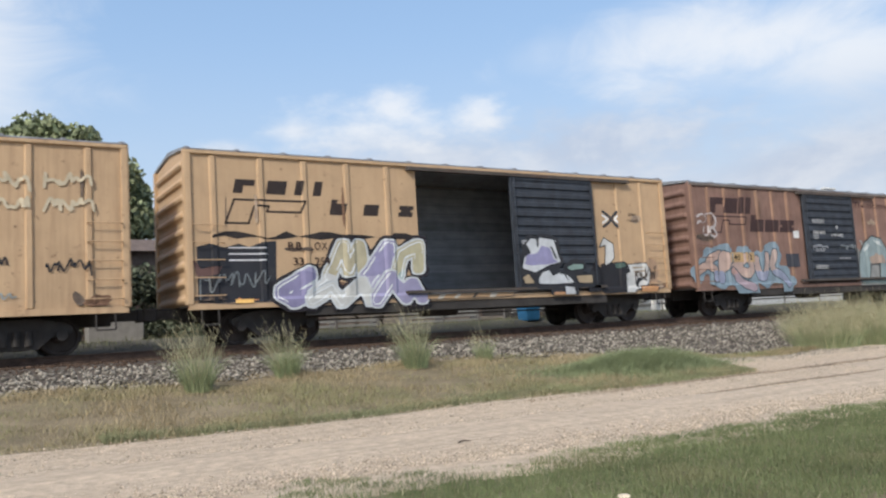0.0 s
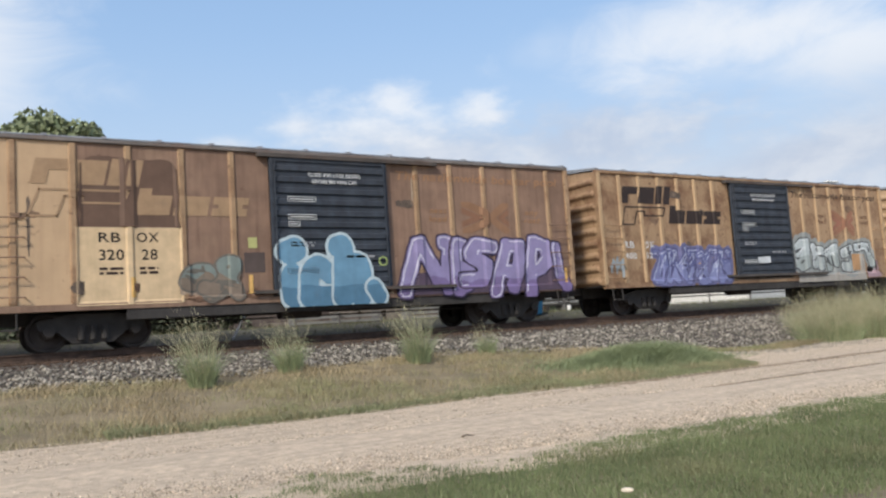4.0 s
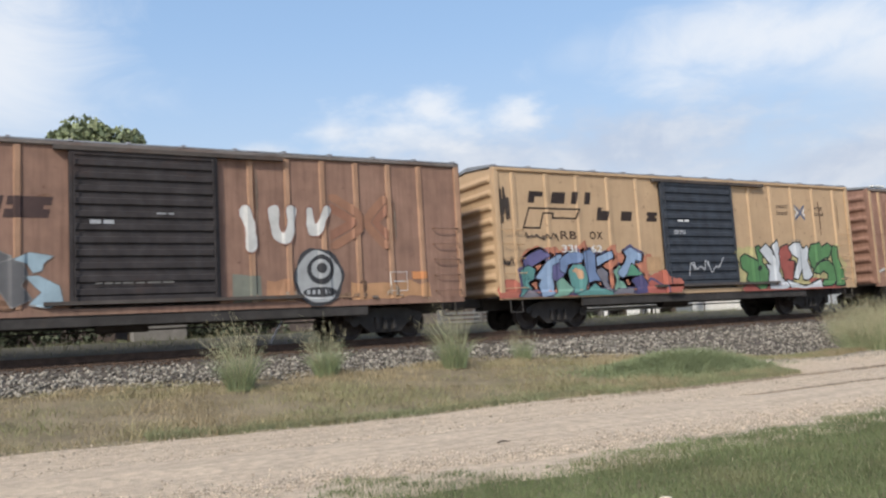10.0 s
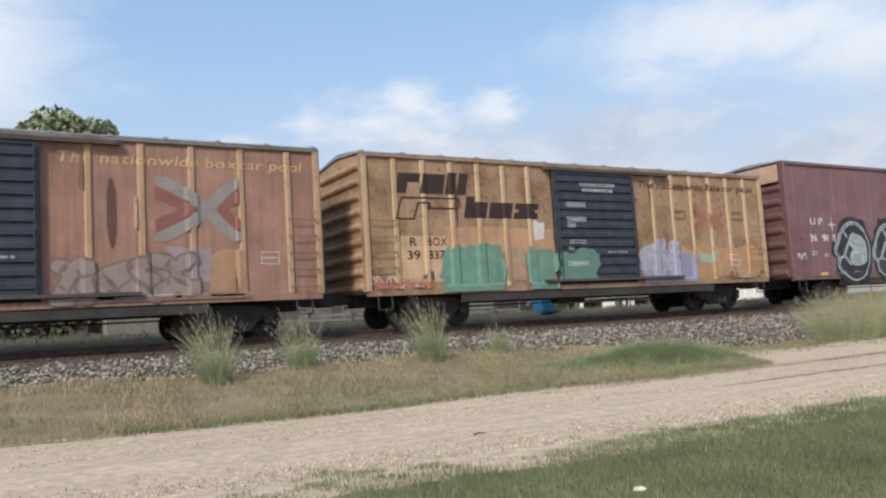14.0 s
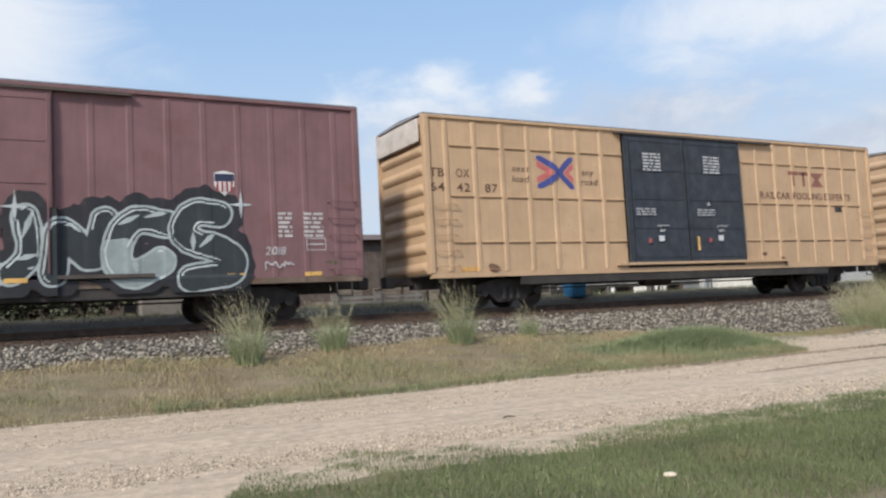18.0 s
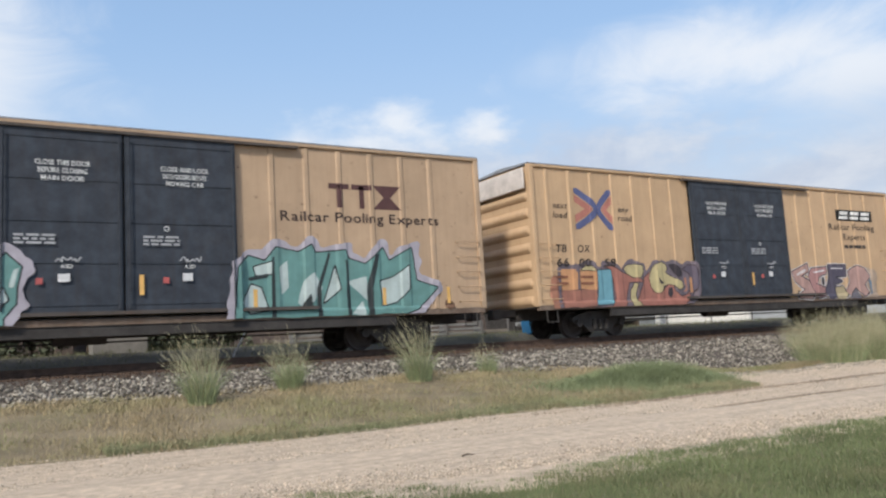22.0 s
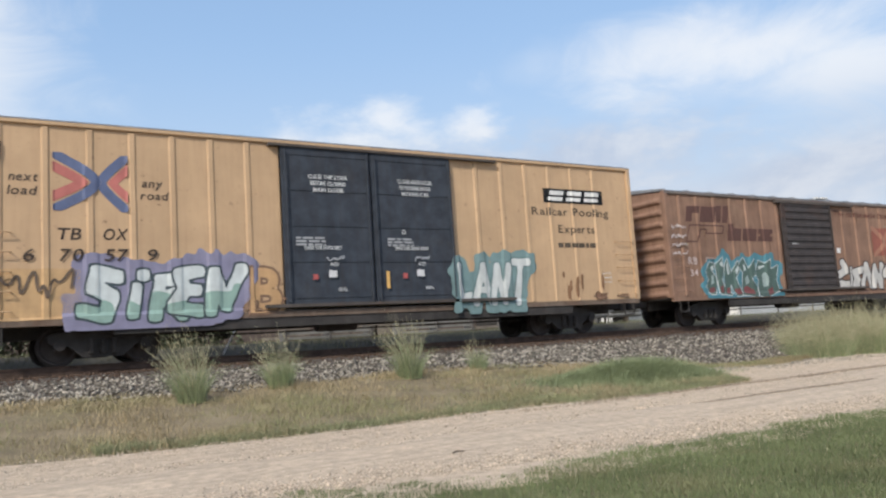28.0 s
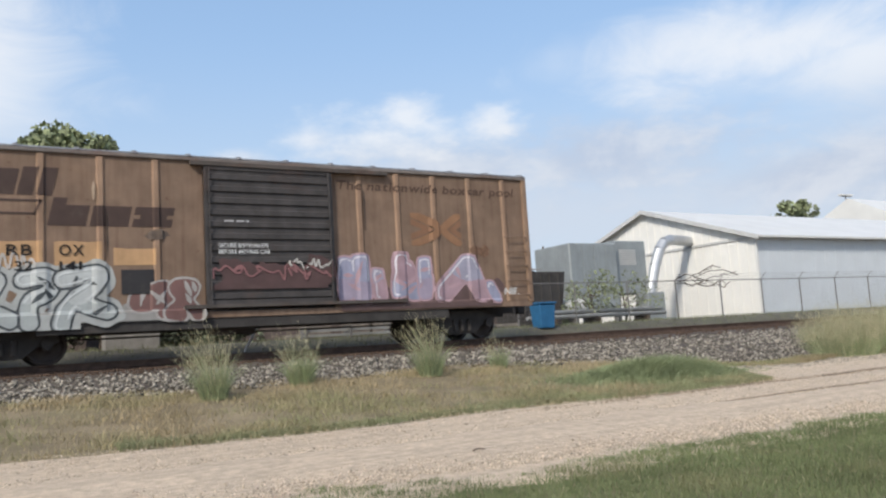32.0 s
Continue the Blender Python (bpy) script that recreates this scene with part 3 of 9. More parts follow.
def grass_tuft(x, y, height, radius, n, label, straw=0.35, dome=False):
    z = float(ground_z(x, y))
    if y > float(ballast_toe(x)):
        z = max(z, float(ballast_z(x, y)))
    t = thing("grass_tuft", label, "grass tuft", "tall grass tufts beside the track", at=(x, y, z - 0.02))
    f = np.sqrt(RNG.random(n))
    r = radius * (0.42 if dome else 0.24) * f
    a = RNG.uniform(0, 2 * np.pi, n)
    h = height * RNG.uniform(0.35, 0.9, n) * (1.05 - 0.35 * f)
    lean = 0.10 + 0.85 * f * RNG.uniform(0.4, 1.1, n)
    V, F = blades(r * np.cos(a), r * np.sin(a), np.zeros(n), h, RNG.uniform(0.0028, 0.006, n), lean, 4, a, 0.08)
    tagged(part("foliage", raw_mesh("foliage", V, F, M_TUFT), None, t), "green arching blades", kind="stuff")
    m = int(n * straw)
    f = np.sqrt(RNG.random(m))
    r = radius * (0.42 if dome else 0.22) * f
    a = RNG.uniform(0, 2 * np.pi, m)
    h = height * RNG.uniform(0.7, 1.15, m) * (1.08 - 0.3 * f)
    wind, ln = 0.16, 0.06 + 0.5 * f * RNG.uniform(0.4, 1.1, m)
    bx, by = r * np.cos(a), r * np.sin(a)
    V, F = blades(bx, by, np.zeros(m), h, np.full(m, 0.0026), ln, 5, a, wind)
    # feathery heads: short side hairs along the upper part of every stalk
    tips = V.reshape(m, -1, 3)
    lo, hi = tips[:, 6:8].mean(1), tips[:, 10:12].mean(1)
    k = 5
    q = RNG.random((m, k, 1))
    P = (lo[:, None] * (1 - q) + hi[:, None] * q).reshape(-1, 3)
    V2, F2 = blades(P[:, 0], P[:, 1], P[:, 2], RNG.uniform(0.05, 0.13, m * k), np.full(m * k, 0.0035), RNG.uniform(0.3, 0.9, m * k), 2, None, 0.5)
    tagged(part("seed_straw", raw_mesh("seed_straw", V, F, M_STRAW), None, t), "pale dry seed stalks", kind="stuff")
    tagged(part("seed_plume", raw_mesh("seed_plume", V2, F2, M_STRAW), None, t), "feathery cream seed heads", kind="stuff")


build_short_grass()
grass_tuft(4.2, 15.6, 1.45, 1.05, 620, "tall pale-headed grass tuft at the foot of the ballast", 0.27)
grass_tuft(6.2, 16.25, 1.25, 1.0, 620, "tall green grass tuft growing in the ballast edge", 0.15)
grass_tuft(9.1, 15.9, 1.5, 1.05, 620, "tall feathery grass tuft beside the ballast", 0.22)
grass_tuft(11.3, 16.4, 0.9, 0.8, 340, "small green grass tuft on the ballast edge", 0.12)
for i, (bx, by, bh) in enumerate(((23.3, 15.3, 1.0), (24.1, 15.7, 1.35), (25.3, 15.6, 1.6), (26.4, 15.8, 1.65), (24.6, 16.3, 1.35), (27.7, 15.9, 1.45), (25.2, 14.9, 1.1), (26.3, 15.0, 1.1))):
    grass_tuft(bx, by, bh * 1.1, 2.3, 1700, "large bushy clump of pale seeding grass by the road", 0.33, True)


def build_near_lawn():
    """The same mown grass, going on round and behind the place where the film is shot."""
    n = 70000
    x, y = RNG.uniform(-7, 14, n), RNG.uniform(-7, 3.9, n)
    keep = RNG.random(n) < np.clip(1.2 - np.hypot(x - 3, y) / 10, 0, 1)
    x, y = x[keep], y[keep]
    V, F = blades(x, y, ground_z(x, y), RNG.uniform(0.03, 0.07, len(x)), 0.0024 + 0.0016 * RNG.random(len(x)), RNG.uniform(0.2, 0.8, len(x)))
    tagged(new("near_lawn_grass", raw_mesh("near_lawn_grass", V, F, M_GREEN)), "short green grass on bare earth beside the road", "grass", kind="stuff")


build_near_lawn()


# ---------------------------------------------------------------- lettering and paint on the cars
GLYPHS = {}


def glyph(ch, fat=0.0):
    """Outline of a built-in font's character as triangles, 1 high for a capital."""
    key = (ch, fat)
    if key not in GLYPHS:
        c = bpy.data.curves.new("glyph", "FONT")
        c.body, c.size, c.offset, c.resolution_u = ch, 1.4, fat, 3
        ob = bpy.data.objects.new("glyph", c)
        scene.collection.objects.link(ob)
        me = bpy.data.meshes.new_from_object(ob.evaluated_get(bpy.context.evaluated_depsgraph_get()))
        v = np.array([p.co[:2] for p in me.vertices]).reshape(-1, 2)
        f = [tuple(p.vertices) for p in me.polygons]
        bpy.data.objects.remove(ob)
        bpy.data.meshes.remove(me)
        bpy.data.curves.remove(c)
        GLYPHS[key] = (v, f)
    return GLYPHS[key]


def glyph_below(ch, fat, part_high):
    """Lower part of a character."""
    key = (ch, fat, part_high)
    if key not in GLYPHS:
        v, f = glyph(ch, fat)
        bm = bmesh.new()
        vs = [bm.verts.new((p[0], 0, p[1])) for p in v]
        for q in f:
            try:
                bm.faces.new([vs[k] for k in q])
            except ValueError:
                pass
        lo, hi = v[:, 1].min(), v[:, 1].max()
        bmesh.ops.bisect_plane(bm, geom=bm.verts[:] + bm.edges[:] + bm.faces[:], plane_co=(0, 0, lo + (hi - lo) * part_high), plane_no=(0.12, 0, 1), clear_outer=True)
        bm.verts.index_update()
        GLYPHS[key] = (np.array([(p.co.x, p.co.z) for p in bm.verts]).reshape(-1, 2), [tuple(p.index for p in q.verts) for q in bm.faces])
        bm.free()
    return GLYPHS[key]


for _ch in "ABCDEFGHIKLMNOPRSTUVWXY0123456789abcdeilnoprtwxyghsj.":
    glyph(_ch, 0.014)
for _ch in "SIRENLATPHUKGOCDMWYBiceah":
    glyph(_ch, 0.05)
    glyph(_ch, 0.11)

PANEL, DOOR_OUT = 1.49, 0.125


STROKES = dict(A="00 14 20|01 21", B="00 04 14 23 12 21 10 00|02 12", C="23 24 04 00 20 21", D="00 04 14 23 21 10 00", E="24 04 00 20|02 12", G="23 24 04 00 20 22 12", H="00 04|20 24|02 22",
               I="10 14", i="10 12", J="14 24 20 00 01", K="00 04|24 02 20", L="04 00 20", M="00 04 12 24 20", N="00 04 20 24", O="00 04 24 20 00", P="00 04 24 22 02", R="00 04 24 22 02|12 20",
               S="24 04 02 22 20 00", T="04 24|14 10", U="04 00 20 24", V="04 10 24", W="04 00 12 20 24", Y="04 12 24|12 10", Z="04 24 00 20", X="00 24|04 20")
# bent strokes that spell nothing, for pieces that nobody can read
STROKES.update({"1": "00 04 24 12", "2": "24 02 20|02 22", "3": "04 13 24|13 11 00|11 20", "4": "00 13 04|13 24 20", "5": "04 00 22 24|22 20", "6": "00 12 04 24 12 20",
                "7": "24 04 12 00|12 20", "8": "04 24 22 00 20|12 10", "9": "20 24 03 01 22"})


def rounded(pts):
    """Corners cut twice."""
    for _ in range(2):
        out = [pts[0]]
        for a, b in zip(pts, pts[1:]):
            out += [a.lerp(b, 0.25), a.lerp(b, 0.75)]
        pts = out + [pts[-1]]
    return pts


def nodes(a, b, step=0.05):
    return np.arange(math.floor(a / step), math.ceil(b / step) + 1) * step


def clip_field(xs, ys, F):
    """Mesh of the part of a grid where the field is below zero."""
    nx, ny = F.shape
    P = np.stack(np.meshgrid(xs, ys, indexing="ij"), -1).reshape(-1, 2)
    f = F.ravel()
    i, j = np.meshgrid(np.arange(nx - 1), np.arange(ny - 1), indexing="ij")
    a = (i * ny + j).ravel()
    q = np.stack([a, a + ny, a + ny + 1, a + 1], -1)
    inside = (f[q] < 0).sum(1)
    full, some = q[inside == 4], q[(inside > 0) & (inside < 4)]
    T = np.concatenate([some[:, [0, 1, 2]], some[:, [0, 2, 3]]])
    n_in = (f[T] < 0).sum(1)
    out = [P[full]]

    def cross(a, b):
        t = (f[a] / (f[a] - f[b]))[:, None]
        return P[a] + (P[b] - P[a]) * t

    three = T[n_in == 3]
    tri = [P[three]]
    for want in (1, 2):
        S = T[n_in == want]
        k = np.argmax((f[S] < 0) == (want == 1), axis=1)
        r = np.arange(len(S))
        A, B, C = S[r, k], S[r, (k + 1) % 3], S[r, (k + 2) % 3]
        if want == 1:
            tri.append(np.stack([P[A], cross(A, B), cross(A, C)], 1))
        else:
            out.append(np.stack([P[B], P[C], cross(C, A), cross(B, A)], 1))
    Q, T3 = np.concatenate(out), np.concatenate(tri)
    allp = np.concatenate([Q.reshape(-1, 2), T3.reshape(-1, 2)])
    if not len(allp):
        return np.zeros((0, 2)), []
    u, inv = np.unique(np.round(allp * 5000).astype(np.int64), axis=0, return_inverse=True)
    inv = inv.ravel()
    m = len(Q) * 4
    faces = [t for t in inv[:m].reshape(-1, 4).tolist()] + [t for t in inv[m:].reshape(-1, 3).tolist()]
    return u / 5000.0, [t for t in (list(dict.fromkeys(t)) for t in faces) if len(t) > 2]


class Side:
    """Near side of one car: knows its posts and doors and lays paint over them."""

    def __init__(self, car, posts, doors, seed, post_out):
        self.car, self.posts, self.doors, self.post_out = car, posts, doors, post_out
        self.rng, self.line = random.Random(seed), None

    def cuts(self, lo, hi):
        c = []
        for p in self.posts:
            c += [p - 0.085, p - 0.05, p + 0.05, p + 0.085]
        for a, b in self.doors:
            c += [a - 0.01, a + 0.01, b - 0.01, b + 0.01]
        return [v for v in c if lo < v < hi]

    def depth(self, u):
        for a, b in self.doors:
            if a - 0.005 <= u <= b + 0.005:
                return DOOR_OUT + 0.02
        for p in self.posts:
            d = abs(u - p)
            if d < 0.0851:
                return self.post_out * min(1, max(0, (0.085 - d) / 0.035))
        return 0.0

    def lay(self, name, shapes, label="", drape=True):
        """shapes: (points or (verts, faces), material, layer)."""
        bm = bmesh.new()
        mats, lay = [], bm.verts.layers.float.new("layer")
        for pts, m, layer in shapes:
            if m not in mats:
                mats.append(m)
            mi = mats.index(m)
            verts, faces = pts if isinstance(pts, tuple) else (pts, [range(len(pts))])
            vs = []
            for p in verts:
                v = bm.verts.new((p[0], 0, p[1]))
                v[lay] = layer
                vs.append(v)
            for f in faces:
                try:
                    bm.faces.new([vs[i] for i in f]).material_index = mi
                except ValueError:
                    pass
        bmesh.ops.triangulate(bm, faces=[f for f in bm.faces if len(f.verts) > 4])
        us = [v.co.x for v in bm.verts]
        if drape and min(v.co.z for v in bm.verts) < 1.0:
            bmesh.ops.bisect_plane(bm, geom=bm.verts[:] + bm.edges[:] + bm.faces[:], plane_co=(0, 0, 1.05), plane_no=(0, 0, 1))
        if drape:
            for c in self.cuts(min(us), max(us)):
                bmesh.ops.bisect_plane(bm, geom=bm.verts[:] + bm.edges[:] + bm.faces[:], plane_co=(c, 0, 0), plane_no=(1, 0, 0))
        layers = {}
        for f in bm.faces:
            k = max(v[lay] for v in f.verts)
            for v in f.verts:
                layers[v] = max(layers.get(v, 0), k)
        for v in bm.verts:
            v.co.y = -(PANEL + (max(self.depth(v.co.x), 0.045 if v.co.z < 1.005 else 0) if drape else 0) + 0.005 + 0.003 * layers.get(v, 0))
        for f in bm.faces:
            f.normal_update()
            if f.normal.y > 0:
                f.normal_flip()
        me = bpy.data.meshes.new(name)
        bm.to_mesh(me)
        bm.free()
        for m in mats:
            me.materials.append(m)
        ob = new(name, me)
        ob.parent = self.car
        if label:
            tagged(ob, label)
        return ob

    def rect_pts(self, u0, u1, v0, v1, ragged=0.0):
        if not ragged:
            return [(u0, v0), (u1, v0), (u1, v1), (u0, v1)]
        r, pts = self.rng, []
        n = max(3, int((u1 - u0) / 0.3))
        for i in range(n + 1):
            pts.append((u0 + (u1 - u0) * i / n, v0 + r.uniform(0, ragged * 0.5)))
        for i in range(n + 1):
            pts.append((u1 - (u1 - u0) * i / n + r.uniform(-0.3, 0.3) * ragged, v1 - r.uniform(0, ragged)))
        return pts

    def patch(self, u0, u1, v0, v1, rgb, ragged=0.0, label="repainted patch", layer=0):
        return self.lay("paint_patch", [(self.rect_pts(u0, u1, v0, v1, ragged), coat(*rgb), layer)], label)

    def text_shapes(self, text, u0, v0, h, m, layer=1, width=None, slant=0.0, fat=0.014):
        x, out = 0.0, []
        for ch in text:
            if ch == " ":
                x += 0.42
                continue
            v, f = glyph(ch, fat)
            if not len(v):
                continue
            lo, hi = v[:, 0].min(), v[:, 0].max()
            out.append((v - (lo, 0) + (x, 0), f))
            x += hi - lo + 0.13
        k = h if width is None else width / max(0.1, x - 0.13)
        return [(([(u0 + (p[0]) * k + slant * p[1] * h, v0 + p[1] * h) for p in v], f), m, layer) for v, f in out]

    def text(self, text, u0, v0, h, rgb, width=None, slant=0.0, layer=2, fat=0.014):
        shapes = self.text_shapes(text, u0, v0, h, coat(*rgb), layer, width, slant, fat)
        if h < 0.15:
            return tagged(self.lay("lettering", shapes, "small white stencilling"), kind="stuff")
        for sh in shapes:
            self.lay("letter", [sh])

    def bars(self, u0, u1, v0, v1, rows, rgb, layer=2):
        r, shapes, m = self.rng, [], coat(*rgb)
        step = (v1 - v0) / rows
        for i in range(rows):
            a = u0
            while a < u1 - 0.02:
                w = min(u1 - a, r.uniform(0.08, 0.3))
                shapes.append((self.rect_pts(a, a + w, v1 - (i + 0.75) * step, v1 - (i + 0.15) * step), m, layer))
                a += w + 0.05
        return tagged(self.lay("lettering", shapes, "unreadable small stencilling"), kind="stuff")

    def frame_label(self, u0, u1, v0, v1, rgb=(225, 225, 220), inner=True):
        m, t = coat(*rgb), 0.014
        sh = [(self.rect_pts(u0, u1, v0, v0 + t), m, 2), (self.rect_pts(u0, u1, v1 - t, v1), m, 2), (self.rect_pts(u0, u0 + t, v0, v1), m, 2),
              (self.rect_pts(u1 - t, u1, v0, v1), m, 2)]
        if inner:
            sh.append((self.rect_pts(u0 + 0.06, u1 - 0.06, (v0 + v1) / 2 - 0.012, (v0 + v1) / 2 + 0.012), m, 2))
        return self.lay("stencil_box", sh)

    def block_emblem(self, rgb, wide=False, alpha_rgb=None, layer=1):
        """The pool's emblem: slanted blocks and a stepped bracket, as plain shapes."""
        m, S, sh, blocks = coat(*rgb), 0.22, [], []

        def blk(u0, w, v0, h, rects):
            blocks.append([])
            for a, b, c, d in rects:
                blocks[-1].append(([(u0 + w * x + S * h * y, v0 + h * y) for x, y in ((a, c), (b, c), (b, d), (a, d))], m, layer))

        angle, bar = [(0, .46, 0, 1), (.46, 1, .56, 1)], [(0, 1, 0, 1.1)]
        solid, tall, waist = [(0, 1, 0, 1)], [(0, 1, 0, 1), (0, .36, 1, 1.34)], [(0, 1, 0, .40), (.16, .84, .40, .60), (0, 1, .60, 1)]
        if wide:
            for u, w, r in ((1.15, .5, angle), (1.98, .5, solid), (2.72, .2, bar), (3.22, .22, bar)):
                blk(u, w, 3.66, .34, r)
            for u, w, r in ((3.66, .44, tall), (4.62, .44, solid)):
                blk(u, w, 3.18, .30, r)
            x0, w, v, h = 5.68, .44, 3.18, .30
        else:
            for u, w, r in ((1.0, .68, angle), (1.74, .74, solid), (2.54, .30, bar), (2.92, .30, bar)):
                blk(u, w, 3.62, .56, r)
            for u, w, r in ((3.12, .76, tall), (3.96, .80, solid)):
                blk(u, w, 2.97, .46, r)
            x0, w, v, h = 4.84, .86, 2.97, .46
        blk(x0, w, v, h, waist)
        # stepped bracket
        path = [(0.95, 2.92), (1.18, 3.5), (3.0, 3.5), (2.88, 3.22), (2.0, 3.22), (2.05, 3.36), (1.68, 3.36), (1.52, 2.92), (0.95, 2.92)]
        for (a, b), (c, d) in zip(path, path[1:]):
            n = Vector((d - b, a - c)).normalized() * 0.024
            e = Vector((c - a, d - b)).normalized() * 0.02
            sh.append(([(a - e.x + n.x, b - e.y + n.y), (c + e.x + n.x, d + e.y + n.y), (c + e.x - n.x, d + e.y - n.y), (a - e.x - n.x, b - e.y - n.y)], m, layer))
        for b in blocks:
            self.lay("emblem_block", b)
        return self.lay("emblem", sh, "stepped bracket emblem")

    def cross_emblem(self, u0, u1, v0, v1, blue, red, layer=1):
        """Crossing chevrons of two colours."""
        U, V = u1 - u0, v1 - v0
        xs, ys = nodes(u0 - 0.1, u1 + 0.1, 0.025), nodes(v0 - 0.1, v1 + 0.1, 0.025)
        X, Y = np.meshgrid(xs, ys, indexing="ij")

        def stroke(pts, w):
            pts = rounded([Vector((u0 + U * a, v0 + V * b)) for a, b in pts])
            d = np.full(X.shape, 9.0)
            for a, b in zip(pts, pts[1:]):
                e = b - a
                t = np.clip(((X - a.x) * e.x + (Y - a.y) * e.y) / (e.length_squared + 1e-6), 0, 1)
                d = np.minimum(d, np.hypot(X - a.x - t * e.x, Y - a.y - t * e.y))
            return d - w

        k = 0.068 * U
        inside = np.maximum(np.abs(X - (u0 + u1) / 2) - U / 2, np.abs(Y - (v0 + v1) / 2) - V / 2)
        blues = [stroke([(-0.08, 1.04), (0.56, 0.62), (0.56, 0.38), (-0.08, -0.04)], k), stroke([(1.06, 1.06), (0.64, 0.58), (0.64, 0.42), (1.06, -0.06)], k)]
        reds = [stroke([(-0.1, 0.82), (0.40, 0.52), (0.40, 0.48), (-0.1, 0.18)], k), stroke([(1.1, 0.86), (0.78, 0.52), (0.78, 0.48), (1.1, 0.14)], k)]
        blues, reds = [np.maximum(f, inside) for f in blues], [np.maximum(f, inside) for f in reds]
        blues[1] = np.maximum(blues[1], 0.004 - blues[0])
        e = self.skin("emblem", [(*clip_field(xs, ys, blues[0]), coat(*blue), layer)], self.car, "crossed chevron emblem")
        self.skin("chevron", [(*clip_field(xs, ys, blues[1]), coat(*blue), layer)], e)
        for f in reds:
            self.skin("chevron", [(*clip_field(xs, ys, np.maximum(f, 0.03 - np.minimum(*blues))), coat(*red), layer)], e)
        return e

    def white_blocks(self, u0, u1, v0, v1):
        """Black plate with three white block shapes."""
        k, w, sh = coat(20, 20, 22), coat(228, 226, 220), []
        U, V = (u1 - u0), (v1 - v0)
        sh.append((self.rect_pts(u0, u1, v0, v1), k, 1))
        for a in (0.06, 0.36, 0.66):
            for lo, hi in ((.16, .42), (.56, .86)):
                sh.append(([(u0 + U * (a + .05 * y + .24 * x), v0 + V * y) for x, y in ((0, lo), (1, lo), (1, hi), (0, hi))], w, 2))
        return self.lay("emblem", sh, "black plate with white block shapes")

    def bubble(self, text, u0, u1, v0, v1, fills, line, halo=None, fat=0.05, slant=0.0, label="sprayed graffiti lettering", wob=0.08):
        r, sh = self.rng, []
        if halo:
            k = len(text) * 6
            top = [(u0 - 0.15 + (u1 - u0 + 0.3) * i / k, v1 + 0.06 + 0.06 * math.sin(i * 1.9) + r.uniform(0, 0.06)) for i in range(k + 1)]
            bot = [(u0 - 0.15 + (u1 - u0 + 0.3) * i / k, v0 - 0.05 - r.uniform(0, 0.05)) for i in range(k + 1)]
            sh.append((bot + top[::-1], coat(*halo), 0))
        W = (u1 - u0) / len(text)
        for i, ch in enumerate(text):
            v, f = glyph(ch, 0.05)
            lo, hi = v.min(0), v.max(0)
            k, dv, sl = r.uniform(1.04, 1.16), r.uniform(-wob, wob) * (v1 - v0) * 0.4, slant + r.uniform(-wob, wob)

            def put(vv, m, layer, g=0.0):
                pts = []
                for p in vv:
                    x, y = (p - lo) / (hi - lo)
                    pts.append((u0 + W * (i + 0.5 + (x - 0.5) * k * (0.42 if ch in "Iil" else 1) + sl * (y - 0.5)), v0 + dv + (v1 - v0) * y))
                sh.append(((pts, f if layer > 1 else f2), m, layer))
            v2, f2 = glyph(ch, 0.11)
            put(v2, coat(*line), 1)
            put(v, coat(*fills[0]), 2)
            if len(fills) > 1:
                cut = glyph_below(ch, 0.05, 0.46)
                f = cut[1]
                put(cut[0], coat(*fills[1]), 3)
        return self.lay("graffiti", sh, label)

    def depth_line(self, u):
        """Clearance of a paint skin that bridges posts and door edges."""
        if self.line is None:
            g = np.arange(-0.5, 20.0, 0.02)
            d = np.array([self.depth(v) for v in g])
            d = np.max([np.roll(d, k) for k in range(-4, 5)], axis=0)
            n = nodes(-0.4, 19.8)
            self.line = (n, np.interp(n, g, d))
        return np.interp(u, *self.line)

    def skin(self, name, regions, parent, label=""):
        """One painted skin from clipped fields: (verts, faces, material, layer)."""
        V, F, mi, mats, k = [], [], [], [], 0
        for v, f, m, layer in regions:
            if not len(v):
                continue
            if m not in mats:
                mats.append(m)
            y = -(PANEL + np.maximum(self.depth_line(v[:, 0]), np.interp(v[:, 1], [1.05, 1.10], [0.062, 0.0])) + 0.005 + 0.003 * layer)
            V.append(np.stack([v[:, 0], y, v[:, 1]], -1))
            F += [tuple(i + k for i in q) for q in f]
            mi += [mats.index(m)] * len(f)
            k += len(v)
        if not V:
            return None
        me = bpy.data.meshes.new(name)
        me.from_pydata(np.concatenate(V).tolist(), [], F)
        for m in mats:
            me.materials.append(m)
        me.polygons.foreach_set("material_index", np.array(mi, dtype=np.int32))
        ob = new(name, me)
        ob.parent = parent
        if label:
            tagged(ob, label)
        return ob

    def ripple(self, X, Y, amp, size):
        """Uneven edge of sprayed paint."""
        r, out = self.rng, 0.0
        for k in range(7):
            a, q = r.uniform(0, 6.28), size * 1.6 ** (k / 2) * r.uniform(0.8, 1.25)
            out = out + np.sin((X * math.cos(a) + Y * math.sin(a)) * q + r.uniform(0, 6.28)) / (1 + 0.45 * k)
        return out * amp / 2.2

